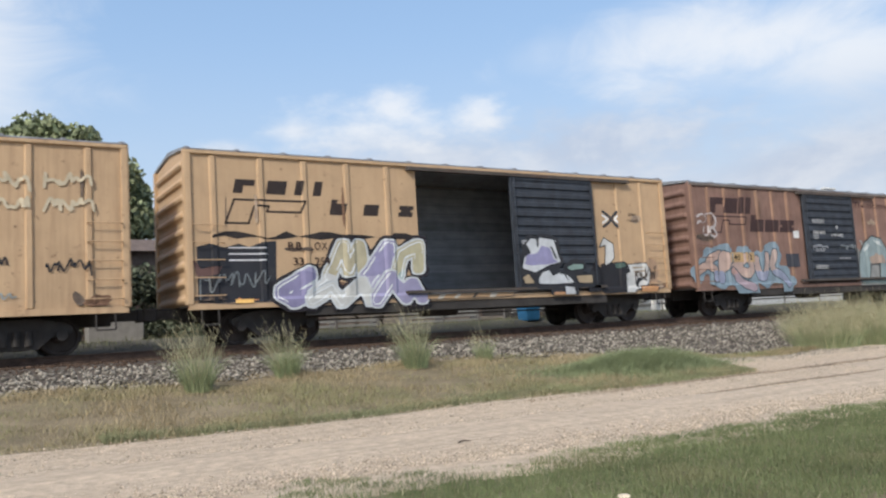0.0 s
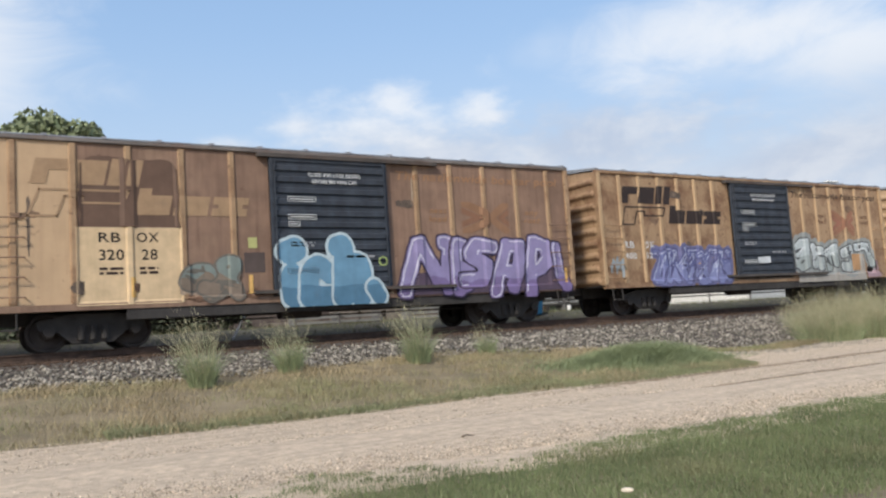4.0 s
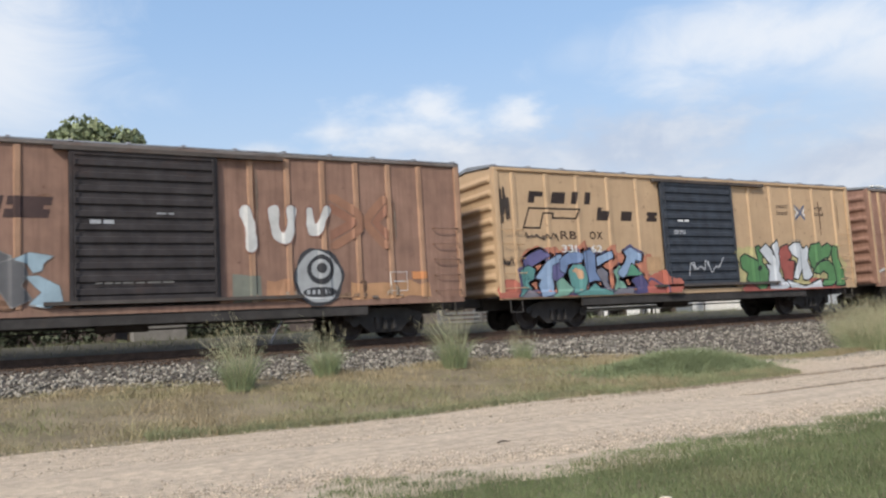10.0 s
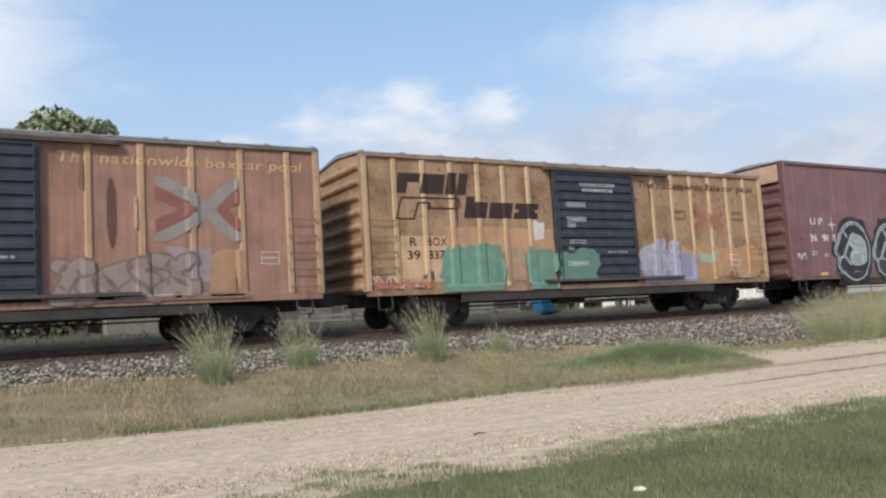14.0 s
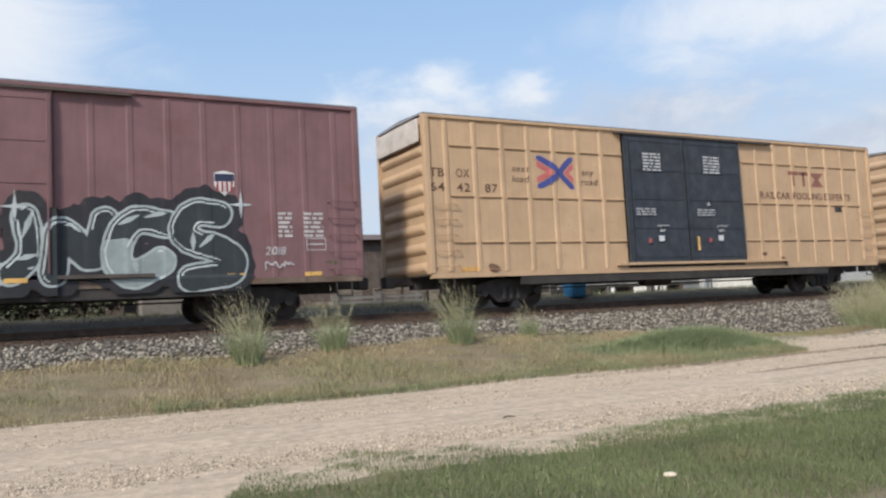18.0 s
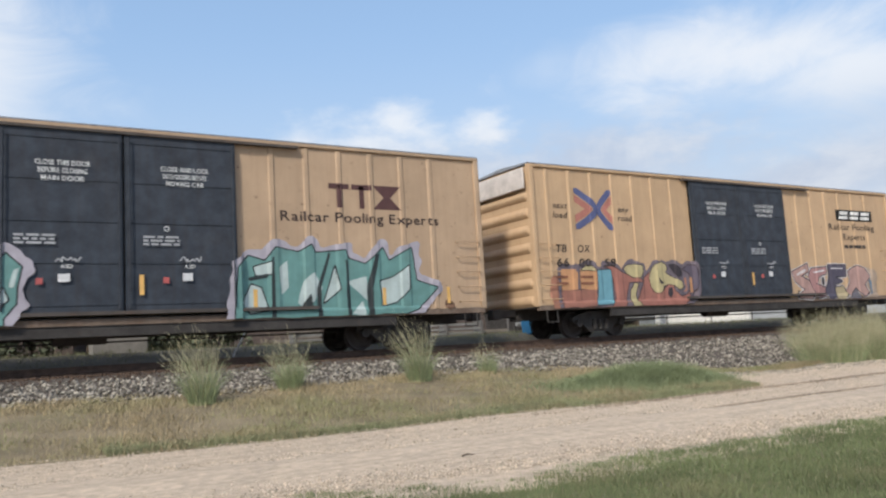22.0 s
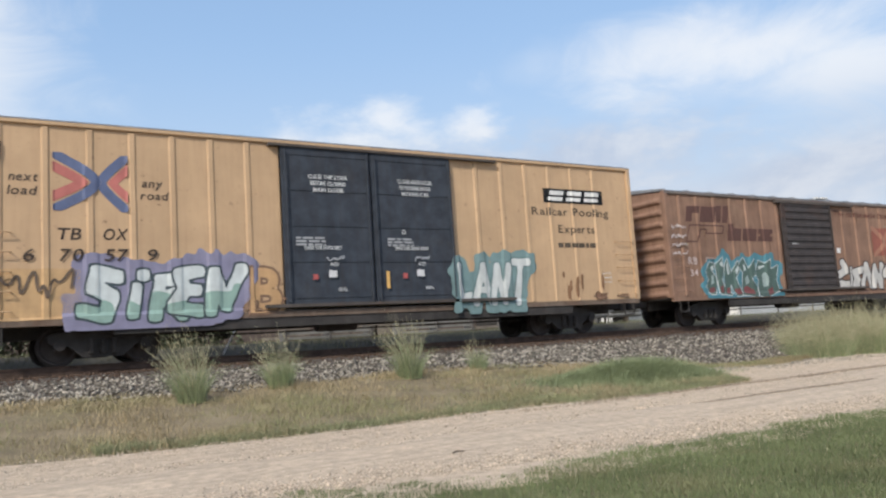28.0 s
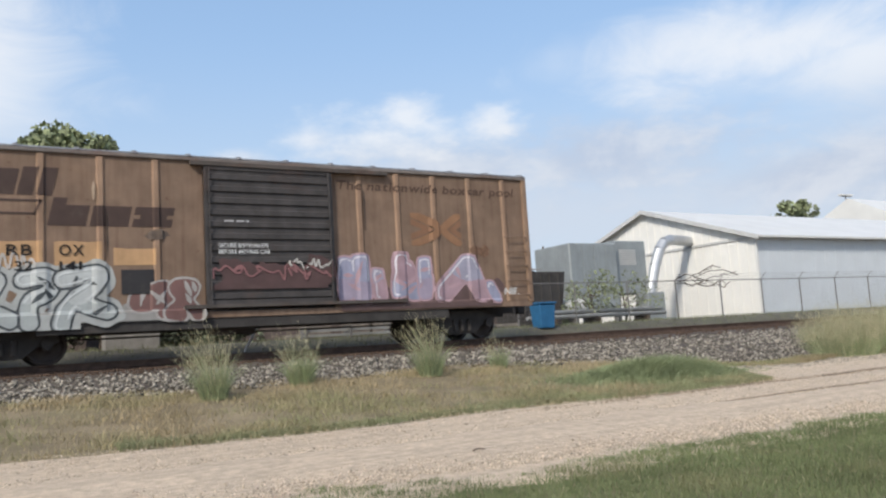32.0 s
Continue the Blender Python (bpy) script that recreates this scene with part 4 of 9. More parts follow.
    def oval(self, u, v, ru, rv, rgb, layer=1, label="sprayed oval"):
        xs, ys = nodes(u - ru - 0.1, u + ru + 0.1), nodes(v - rv - 0.1, v + rv + 0.1)
        X, Y = np.meshgrid(xs, ys, indexing="ij")
        f = np.hypot((X - u) / ru, (Y - v) / rv) - 1 + self.ripple(X, Y, 0.06, 6.0)
        return self.skin("paint_patch", [(*clip_field(xs, ys, f), coat(*rgb), layer)], self.car, label)

    def cloud(self, u0, u1, v0, v1, rgb, label="sprayed background colour", layer=0, rough=0.16, size=5.0):
        xs, ys = nodes(u0 - 0.2, u1 + 0.25), nodes(v0, v1 + 0.25)
        X, Y = np.meshgrid(xs, ys, indexing="ij")
        dx, dy = np.abs(X - (u0 + u1) / 2) - (u1 - u0) / 2 + 0.3, np.maximum(Y - v1 + 0.3, -1)
        d = np.hypot(np.maximum(dx, 0), np.maximum(dy, 0)) + np.minimum(np.maximum(dx, dy), 0) - 0.3
        v, f = clip_field(xs, ys, d + self.ripple(X, Y, rough, size))
        return self.skin("paint_patch", [(v, f, coat(*rgb), layer)], self.car, label)

    def piece(self, text, u0, u1, v0, v1, fills, line, halo=None, high=(232, 234, 234), label="sprayed graffiti lettering", lean=0.12, w=0.2, o=0.07, rim=0.16,
              soft=True, base=0, split=0.5, wave=0.14, busy=1.0):
        """Fat outlined letters, each over the one before it; two-coloured, with a light inner line."""
        r = self.rng
        n, H = len(text), v1 - v0
        W = (u1 - u0) / n
        w *= min(W, H * 0.8)
        o, rim = o * min(1, 0.25 + 0.75 * W), rim * min(1, 0.4 + 0.6 * W)
        pad = o + (rim if halo else 0) + 0.12
        xs, ys = nodes(u0 - pad, u1 + pad), nodes(max(0.72, v0 - 0.06), v1 + pad)
        X, Y = np.meshgrid(xs, ys, indexing="ij")
        fields = []
        for i, ch in enumerate(text):
            cu, cv, hh = u0 + W * (i + 0.5), (v0 + v1) / 2 + r.uniform(-0.06, 0.06) * H, H * r.uniform(0.93, 1.05)
            ww, tilt = W * (0.5 if ch in "Ii!" else 1.06 + 0.2 * busy), lean + r.uniform(-0.12, 0.12)
            d = np.full(X.shape, 9.0)
            for line_ in STROKES[ch].split("|"):
                pts = [Vector(((int(q[0]) / 2 - 0.5) * (ww - 2 * w) + r.uniform(-0.05, 0.05) * W, (int(q[1]) / 4 - 0.5) * (hh - 2 * w) + r.uniform(-0.04, 0.04) * H)) for q in line_.split()]
                if soft:
                    pts = rounded(pts)
                segs = list(zip(pts, pts[1:]))
                for end in (pts[0], pts[-1]):                 # bars and spikes at the ends of a stroke
                    if r.random() < 0.75 * busy:
                        g = r.choice((-1, 1)) * r.uniform(0.18, 0.34) * W
                        segs.append((end, end + Vector((g, r.uniform(-0.10, 0.16) * H))))
                for a, b in segs:
                    ax, ay, bx, by = cu + a.x + tilt * a.y, cv + a.y, cu + b.x + tilt * b.y, cv + b.y
                    ex, ey = bx - ax, by - ay
                    t = np.clip(((X - ax) * ex + (Y - ay) * ey) / (ex * ex + ey * ey + 1e-6), 0, 1)
                    d = np.minimum(d, np.hypot(X - ax - t * ex, Y - ay - t * ey))
            d = d - w * (1 + 0.22 * np.sin((Y - v0) * 4.2 / H + r.uniform(0, 3))) + self.ripple(X, Y, 0.022, 6.0)
            fields.append(d)
        return self.spray(fields, xs, ys, (u0, u1, v0, v1), fills, line, halo, high, label, o, rim, base, split, wave, busy)

    def mural(self, area, letters, fills, line, halo=None, high=(232, 234, 234), label="sprayed graffiti lettering", o=0.06, rim=0.14, base=0, split=0.5, wave=0.14, busy=0.0,
              soft=True, ragged=0.02):
        """Sprayed letters, each given as its half-width in centimetres and its strokes on a grid of 0 to 99 over the area."""
        u0, u1, v0, v1 = area
        pad = o + (rim if halo else 0) + 0.42
        xs, ys = nodes(u0 - pad, u1 + pad, 0.04), nodes(max(0.72, v0 - pad), v1 + pad, 0.04)
        X, Y = np.meshgrid(xs, ys, indexing="ij")
        fields = []
        for text in letters:
            wide, strokes = text.split(":")
            d = np.full(X.shape, 9.0)
            for stroke in strokes.split("/"):
                pts = [Vector((u0 + (u1 - u0) * int(q[:2]) / 99, v0 + (v1 - v0) * int(q[2:]) / 99)) for q in stroke.split()]
                if soft:
                    pts = rounded(pts)
                for a, b in zip(pts, pts[1:]):
                    e = b - a
                    t = np.clip(((X - a.x) * e.x + (Y - a.y) * e.y) / (e.length_squared + 1e-6), 0, 1)
                    gx, gy = np.abs(X - a.x - t * e.x), np.abs(Y - a.y - t * e.y)
                    d = np.minimum(d, np.hypot(gx, gy) if soft else 0.5 * np.maximum(gx, gy) + 0.5 * np.hypot(gx, gy))
            fields.append(d - int(wide) / 100 + self.ripple(X, Y, ragged, 7.0))
        return self.spray(fields, xs, ys, area, fills, line, halo, high, label, o, rim, base, split, wave, busy)

    def spray(self, fields, xs, ys, area, fills, line, halo, high, label, o, rim, base, split, wave, busy):
        """Paint of outlined letters from their distance fields, each over the one before it."""
        r = self.rng
        u0, u1, v0, v1 = area
        W, H = (u1 - u0) / len(fields), v1 - v0
        X, Y = np.meshgrid(xs, ys, indexing="ij")
        every = np.min(fields, axis=0)
        regions = []
        if halo:
            regions.append((*clip_field(xs, ys, every - o - rim + self.ripple(X, Y, rim * 0.55, 6.0)), coat(*halo), base))
        regions.append((*clip_field(xs, ys, every - o), coat(*line), base + 1))
        g = self.skin("graffiti", regions, self.car, label)
        for i, d in enumerate(fields):
            f = d
            for e in fields[i + 1:]:
                f = np.maximum(f, o - e)
            pair = fills[i % len(fills)]
            if not isinstance(pair[0], tuple):
                pair = (pair, pair)
            regs = [(*clip_field(xs, ys, f), coat(*pair[0]), base + 2)]
            if pair[1] != pair[0]:
                cut = Y - (v0 + split * H) - self.ripple(X, Y, wave, 4.0)
                regs.append((*clip_field(xs, ys, np.maximum(f, cut)), coat(*pair[1]), base + 3))
            if busy:
                cu = float(X[f < 0].mean()) if (f < 0).any() else u0
                for q in range(3):                            # overlap lines and shade slits
                    px_, py_, an = cu + r.uniform(-0.4, 0.4) * W, v0 + r.uniform(0.15, 0.85) * H, r.uniform(0, 3.14)
                    ex, ey, ln = math.cos(an), math.sin(an), r.uniform(0.15, 0.4)
                    t = np.clip((X - px_) * ex + (Y - py_) * ey, -ln, ln)
                    slit = np.hypot(X - px_ - t * ex, Y - py_ - t * ey) - 0.05 * (1 - np.abs(t) / ln) - 0.012
                    regs.append((*clip_field(xs, ys, np.maximum(slit, f + 0.02)), coat(*line), base + 4 + 0.3 * q))
            if high:
                cu = float(X[d < 0].mean()) if (d < 0).any() else u0
                rimline = np.maximum(np.abs(d + 0.06) - 0.021, f + 0.015)
                rimline = np.maximum(rimline, -(0.5 * (cu - X) / W + 0.6 * (Y - v0 - 0.45 * H) / H + self.ripple(X, Y, 0.3, 4.0)) * 0.5)
                regs.append((*clip_field(xs, ys, rimline), coat(*high), base + 5))
            self.skin("letter", regs, g)
        return g

    def cutouts(self, area, shapes, colors, line, o=0.035, halo=None, rim=0.14, label="sprayed graffiti piece", base=2):
        """Flat sprayed shapes over one another: a colour's key (* for an outlined one), then corners on a grid of 0 to 99 over the area."""
        u0, u1, v0, v1 = area
        pad = o + (rim if halo else 0) + 0.1
        xs, ys = nodes(u0 - pad, u1 + pad, 0.032), nodes(max(0.72, v0 - pad), v1 + pad, 0.032)
        X, Y = np.meshgrid(xs, ys, indexing="ij")
        fields = []
        for text in shapes:
            pts = [(u0 + (u1 - u0) * int(q[:2]) / 99, v0 + (v1 - v0) * int(q[2:]) / 99) for q in text.split(":")[1].split()]
            d, inside = np.full(X.shape, 9.0), np.zeros(X.shape, bool)
            for (ax, ay), (bx, by) in zip(pts, pts[1:] + pts[:1]):
                ex, ey = bx - ax, by - ay
                t = np.clip(((X - ax) * ex + (Y - ay) * ey) / (ex * ex + ey * ey + 1e-9), 0, 1)
                d = np.minimum(d, np.hypot(X - ax - t * ex, Y - ay - t * ey))
                inside ^= ((ay > Y) != (by > Y)) & (X < ax + ex * (Y - ay) / (ey if abs(ey) > 1e-9 else 1e-9))
            fields.append(np.where(inside, -d, d) + self.ripple(X, Y, 0.008, 9.0))
        foot = 0.9 - Y + self.ripple(X, Y, 0.02, 5.0)
        every = np.min(fields, axis=0) - o
        if halo:
            g = self.skin("graffiti", [(*clip_field(xs, ys, np.maximum(every - rim + self.ripple(X, Y, rim * 0.55, 6.0), foot)), coat(*halo), base - 1)], self.car, label)
        else:
            g = self.skin("graffiti", [(*clip_field(xs, ys, np.maximum(every, foot)), coat(*line), base - 1)], self.car, label)
        for i, (text, f) in enumerate(zip(shapes, fields)):
            key, k = text.split(":")[0], base + 0.2 * i
            regs = [(*clip_field(xs, ys, np.maximum(f - o, foot)), coat(*line), k)] if key.endswith("*") else []
            self.skin("paint_shape", regs + [(*clip_field(xs, ys, np.maximum(f, foot)), coat(*colors[key[0]]), k + 0.1)], g)
        return g

    def scribble(self, u0, u1, v0, v1, rgb, w=0.03, loops=6, label="sprayed scribbled tag"):
        r, sh, m = self.rng, [], coat(*rgb)
        n = loops * 3
        pts = [Vector((u0 + (u1 - u0) * min(1, max(0, i / n + r.uniform(-0.10, 0.07))), v0 + (v1 - v0) * (r.uniform(0.5, 1) if i % 2 else r.uniform(0, 0.5)))) for i in range(n + 1)]
        pts = rounded(pts)
        step = max(0.018, w * 0.55)
        xs, ys = np.arange(u0 - 0.1, u1 + 0.12, step), np.arange(v0 - 0.1, v1 + 0.12, step)
        X, Y = np.meshgrid(xs, ys, indexing="ij")
        d = np.full(X.shape, 9.0)
        for a, b in zip(pts, pts[1:]):
            e = b - a
            t = np.clip(((X - a.x) * e.x + (Y - a.y) * e.y) / (e.length_squared + 1e-6), 0, 1)
            d = np.minimum(d, np.hypot(X - a.x - t * e.x, Y - a.y - t * e.y))
        return self.skin("graffiti", [(*clip_field(xs, ys, d - w * 0.55), m, 7)], self.car, label)

    def drips(self, u0, u1, v0, v1, n, rgb):
        r = self.rng
        for i in range(n):
            rv = r.uniform(0.12, 0.3) * (v1 - v0)
            self.oval(r.uniform(u0, u1), r.uniform(v0 + rv, v1 - rv * 0.6), r.uniform(0.03, 0.075), rv, rgb, 1 + 0.1 * i, "dark rust run")


# ---------------------------------------------------------------- boxcars
SHARED = {}


def shared(key, make):
    if key not in SHARED:
        SHARED[key] = make()
    return SHARED[key]


def wheel_mesh():
    bm = bmesh.new()
    prof = [(0.16, -0.07), (0.16, 0.09), (0.10, 0.09), (0.12, 0.02), (0.34, 0.0), (0.37, 0.05), (0.415, 0.05), (0.42, -0.06), (0.445, -0.065), (0.445, -0.09), (0.36, -0.09), (0.33, -0.02), (0.16, -0.07)]
    n = 20
    rings = []
    for i in range(n):
        a = 2 * math.pi * i / n
        rings.append([bm.verts.new((r * math.cos(a), -y, r * math.sin(a))) for r, y in prof[:-1]])
    k = len(prof) - 1
    for i in range(n):
        for j in range(k):
            bm.faces.new((rings[i][j], rings[(i + 1) % n][j], rings[(i + 1) % n][(j + 1) % k], rings[i][(j + 1) % k]))
    rod(bm, (0, -0.2, 0), (0, 0.25, 0), 0.13, 10)
    return to_mesh("wheel", bm, M_WHEEL)


def side_frame_mesh():
    bm = bmesh.new()
    pts = [(-1.12, 0.62), (-1.12, 0.50), (-0.98, 0.40), (-0.70, 0.40), (-0.42, 0.16), (0.42, 0.16), (0.70, 0.40), (0.98, 0.40), (1.12, 0.50), (1.12, 0.62),
           (0.85, 0.72), (0.5, 0.80), (-0.5, 0.80), (-0.85, 0.72)]
    extrude_profile(bm, pts, "y", -0.09, 0.09)
    for sx in (-1, 1):
        rod(bm, (sx * 0.89, -0.17, 0.44), (sx * 0.89, 0.1, 0.44), 0.12, 10)
    for sx in (-0.24, 0, 0.24):
        rod(bm, (sx, -0.12, 0.24), (sx, -0.12, 0.55), 0.075, 8)
    return to_mesh("side_frame", bm, M_STEEL)


def bogie(car, x):
    bm = bmesh.new()
    box(bm, -0.2, 0.2, -1.05, 1.05, 0.45, 0.75)
    b = part("bogie", bm, M_STEEL, car, "dark cast-steel freight bogie", at=(x, 0, 0))
    for s in (-1, 1):
        f = part("side_frame", shared("side_frame", side_frame_mesh), None, b, at=(0, s * 1.0, 0))
        if s > 0:
            f.rotation_euler = (0, 0, math.pi)
        for ax in (-0.89, 0.89):
            w = part("wheel", shared("wheel", wheel_mesh), None, b, at=(ax, s * 0.755, 0.42))
            if s > 0:
                w.rotation_euler = (0, 0, math.pi)
    return b


def coupler_mesh():
    bm = bmesh.new()
    box(bm, -0.45, 0.5, -0.11, 0.11, 0.72, 0.98)
    box(bm, -0.72, -0.4, -0.19, 0.16, 0.68, 1.0)
    bevelled(bm, 0.03)
    return to_mesh("coupler", bm, M_STEEL)


def end_wall(L, H, ridge, mat, at_left, ribs):
    bm = bmesh.new()
    z0, n = 0.98, 64
    s = -1 if at_left else 1
    hw = 1.44
    prev = None
    for i in range(n + 1):
        z = z0 + (H - z0 - 0.05) * i / n
        k = (i / n) * ribs % 1.0
        d = 0.09 * (math.sin(math.pi * min(1, k / 0.62)) if k < 0.62 else 0)
        row = [bm.verts.new((s * dx, y, z)) for dx, y in ((0.0, -hw), (0.0, -hw + 0.06), (d, -hw + 0.2), (d, hw - 0.2), (0.0, hw - 0.06), (0.0, hw))]
        if prev:
            for a in range(5):
                bm.faces.new((prev[a], prev[a + 1], row[a + 1], row[a]))
        prev = row
    top = bm.verts.new((0, 0, H + ridge - 0.05))
    bm.faces.new((prev[0], prev[1], prev[2], prev[3], prev[4], prev[5], top))
    for y in (-1, 1):
        box(bm, -0.07, 0.07, y * 1.455 - 0.075, y * 1.455 + 0.075, z0, H)
    return to_mesh("end_wall", bm, mat)


def door_mesh(u0, u1, z0, z1, mat, style):
    bm = bmesh.new()
    y0 = -(PANEL + DOOR_OUT - 0.03)
    if style == "ribbed":
        n, per = 132, 11
        prev = None
        for i in range(n + 1):
            k = i % (n // per) / (n // per)
            d = 0.045 * (1 if 0.15 < k < 0.6 else 0)
            z = z0 + 0.08 + (z1 - z0 - 0.16) * i / n
            row = [bm.verts.new((x, y0 - dd, z)) for x, dd in ((u0 + 0.06, 0), (u0 + 0.14, d), (u1 - 0.14, d), (u1 - 0.06, 0))]
            if prev:
                for a in range(3):
                    bm.faces.new((prev[a], prev[a + 1], row[a + 1], row[a]))
            prev = row
        for x in (u0 + 0.06, u1 - 0.06):
            k = x - 0.05 if x < (u0 + u1) / 2 else x + 0.05
            v = [bm.verts.new(p) for p in ((x, y0, z0 + 0.08), (k, y0, z0 + 0.08), (k, y0, z1 - 0.08), (x, y0, z1 - 0.08))]
            bm.faces.new(v)
        bmesh.ops.remove_doubles(bm, verts=bm.verts[:], dist=0.0005)
    else:
        box(bm, u0 + 0.02, u1 - 0.02, y0 - 0.012, y0 + 0.05, z0, z1)
    return to_mesh("door", bm, mat)


M_TRACK = surface("grimy_door_track", (0.085, 0.072, 0.064, 1), 0.85, vary=0.3, scale=2.0, over=RUST, amount=0.3, over_scale=1.4, streak=0.2)
M_EDGE = surface("grimy_roof_edge", (0.19, 0.165, 0.15, 1), 0.8, vary=0.25, scale=1.5, over=RUST, amount=0.4, over_scale=0.8, streak=0.2)
M_SILL = surface("dirty_sill", (0.17, 0.125, 0.095, 1), 0.8, vary=0.3, scale=2.0, over=RUST, amount=0.4, over_scale=1.2, streak=0.3)


def boxcar(x0, L, H, label, paint, posts, doors, door_mat=None, post_mat=None, top_mat=None, panel_mats=None, door_style="ribbed", ridge=0.24,
           end_mat=None, seed=1, end_cap=None, opening=None, ribs=9, bays=(), sill_mat=None, ladder_mat=None, post_out=0.045):
    """One boxcar on its bogies. posts: middles of the outside posts; doors: spans of door leaves; opening: span left open."""
    car = thing("boxcar", label, "boxcar", "boxcars of the freight train", at=(x0, TRACK_Y, RAIL_Z))
    MOVING.append((car, x0))
    door_mat, post_mat, top_mat = door_mat or M_DOOR, post_mat or paint, top_mat or paint
    track_mat = sill_mat or M_TRACK
    sill_mat = sill_mat or (paint if door_style == "ribbed" else M_SILL)
    end_mat, ladder_mat = end_mat or paint, ladder_mat or paint
    z0, z1 = 1.0, H - 0.1
    spans = list(doors) + ([opening] if opening else [])
    edges = sorted([0.07] + list(posts) + [v for s in spans for v in s] + [L - 0.07])
    # side panels between the posts
    for a, b in zip(edges, edges[1:]):
        mid = (a + b) / 2
        if b - a < 0.03 or any(s[0] - 0.01 <= a and b <= s[1] + 0.01 for s in spans):
            continue
        bm = bmesh.new()
        box(bm, a, b, -PANEL, -PANEL + 0.03, z0, z1)
        m = paint
        for lo, hi, mm in panel_mats or ():
            if lo <= mid <= hi:
                m = mm
        part("side_panel", bm, m, car)
    for p in posts:
        bm = bmesh.new()
        extrude_profile(bm, [(p - 0.085, -PANEL + 0.002), (p - 0.05, -PANEL - post_out), (p + 0.05, -PANEL - post_out), (p + 0.085, -PANEL + 0.002)], "z", z0 + 0.02, z1 - 0.02)
        part("post", bm, post_mat, car)
    for z, segs in bays:                       # horizontal stiffeners between the posts
        for a, b in segs:
            bm = bmesh.new()
            extrude_profile(bm, [(-PANEL + 0.002, z - 0.06), (-PANEL - 0.05, z - 0.015), (-PANEL - 0.05, z + 0.015), (-PANEL + 0.002, z + 0.03)], "x", a, b)
            part("stiffener", bm, post_mat, car)
    for u in (0.075, L - 0.075):
        bm = bmesh.new()
        box(bm, u - 0.075, u + 0.075, -1.55, -PANEL + 0.04, z0 - 0.02, z1 + 0.03)
        bevelled(bm, 0.015)
        part("corner_post", bm, post_mat, car)
    for s in doors:
        part("door", shared(("door", round(s[0], 2), round(s[1], 2), H, door_mat.name, door_style), lambda: door_mesh(s[0], s[1], 1.16, H - (0.2 if door_style == "ribbed" else 0.14), door_mat, door_style)), None, car,
             "dark corrugated sliding door" if door_style == "ribbed" else "flush plug door")
        if door_style != "ribbed":
            yf = -(PANEL + DOOR_OUT - 0.03)
            bars_ = [(s[0] + 0.13, s[1] - 0.13, 1.31 + (H - 1.66) * q / 4 - 0.02, 1.31 + (H - 1.66) * q / 4 + 0.02) for q in range(5)]
            for a_, b_, c_, d_ in bars_ + [(s[0] + 0.05, s[0] + 0.12, 1.2, H - 0.24), (s[1] - 0.12, s[1] - 0.05, 1.2, H - 0.24)]:
                bm = bmesh.new()
                box(bm, a_, b_, yf - 0.026, yf - 0.0125, c_, d_)
                part("door_rib", bm, door_mat, car)
        if door_style == "ribbed":
            yf = -(PANEL + DOOR_OUT - 0.03)
            for a_, b_, c_, d_ in ((s[0], s[0] + 0.07, 1.16, H - 0.2), (s[1] - 0.07, s[1], 1.16, H - 0.2), (s[0] + 0.07, s[1] - 0.07, 1.16, 1.25), (s[0] + 0.07, s[1] - 0.07, H - 0.29, H - 0.2)):
                bm = bmesh.new()
                box(bm, a_, b_, yf - 0.03, yf + 0.05, c_, d_)
                part("door_frame", bm, door_mat, car)
        for i in range(2):
            u = s[0] + 0.1 + i * 0.16 if i == 0 else s[1] - 0.12
            bm = bmesh.new()
            rod(bm, (u, -(PANEL + DOOR_OUT + 0.06), 1.2), (u, -(PANEL + DOOR_OUT + 0.06), H - 0.25), 0.018, 6)
            part("lock_rod", bm, door_mat, car)
    lo, hi = min(s[0] for s in spans), max(s[1] for s in spans)
    bm = bmesh.new()
    box(bm, lo - 0.5, min(L - 0.3, hi + (2.0 if not opening else 0.3)), -(PANEL + 0.15), -(PANEL + 0.02), 1.08, 1.16)
    part("lower_door_track", bm, track_mat, car, "grimy door track")
    bm = bmesh.new()
    flush = door_style != "ribbed"
    box(bm, lo - 0.3, min(L - 0.3, hi + 1.6), -(PANEL + 0.16), -(PANEL + 0.01), H - (0.17 if flush else 0.2), H - 0.105)
    part("upper_door_track", bm, M_TRACK, car)
    # chords, far side, floor
    bm = bmesh.new()
    box(bm, 0, L, -1.555, -1.40, H - 0.1, H)
    bevelled(bm, 0.02)
    part("top_chord", bm, top_mat, car)
    bm = bmesh.new()
    box(bm, 0.04, L - 0.04, -1.53, -1.40, 0.86, 1.0)
    part("side_sill", bm, sill_mat, car)
    bm = bmesh.new()
    box(bm, 2.9, L - 2.9, -1.50, -1.42, 0.62, 0.86)
    part("lower_sill", bm, M_STEEL, car, "black lower sill")
    bm = bmesh.new()
    box(bm, 0.05, L - 0.05, 1.45, 1.52, 0.95, H)
    part("far_side", bm, paint, car)
    if opening:
        bm = bmesh.new()
        box(bm, 0.1, L - 0.1, 1.40, 1.445, 1.055, H - 0.02)
        part("lining", bm, surface("dark_wood_lining", (0.20, 0.205, 0.22, 1), 0.9, vary=0.2, scale=4), car, "dark wooden lining")
        for i in range(13):
            bm = bmesh.new()
            box(bm, 0.3, L - 0.3, 1.375, 1.396, 1.09 + 0.27 * i, 1.335 + 0.27 * i)
            part("lining_board", bm, surface("grey_lining_board", (0.24, 0.255, 0.275, 1), 0.85, vary=0.18, scale=2, streak=0.3, streak_scale=(0.4, 4, 6), each=0.15), car)
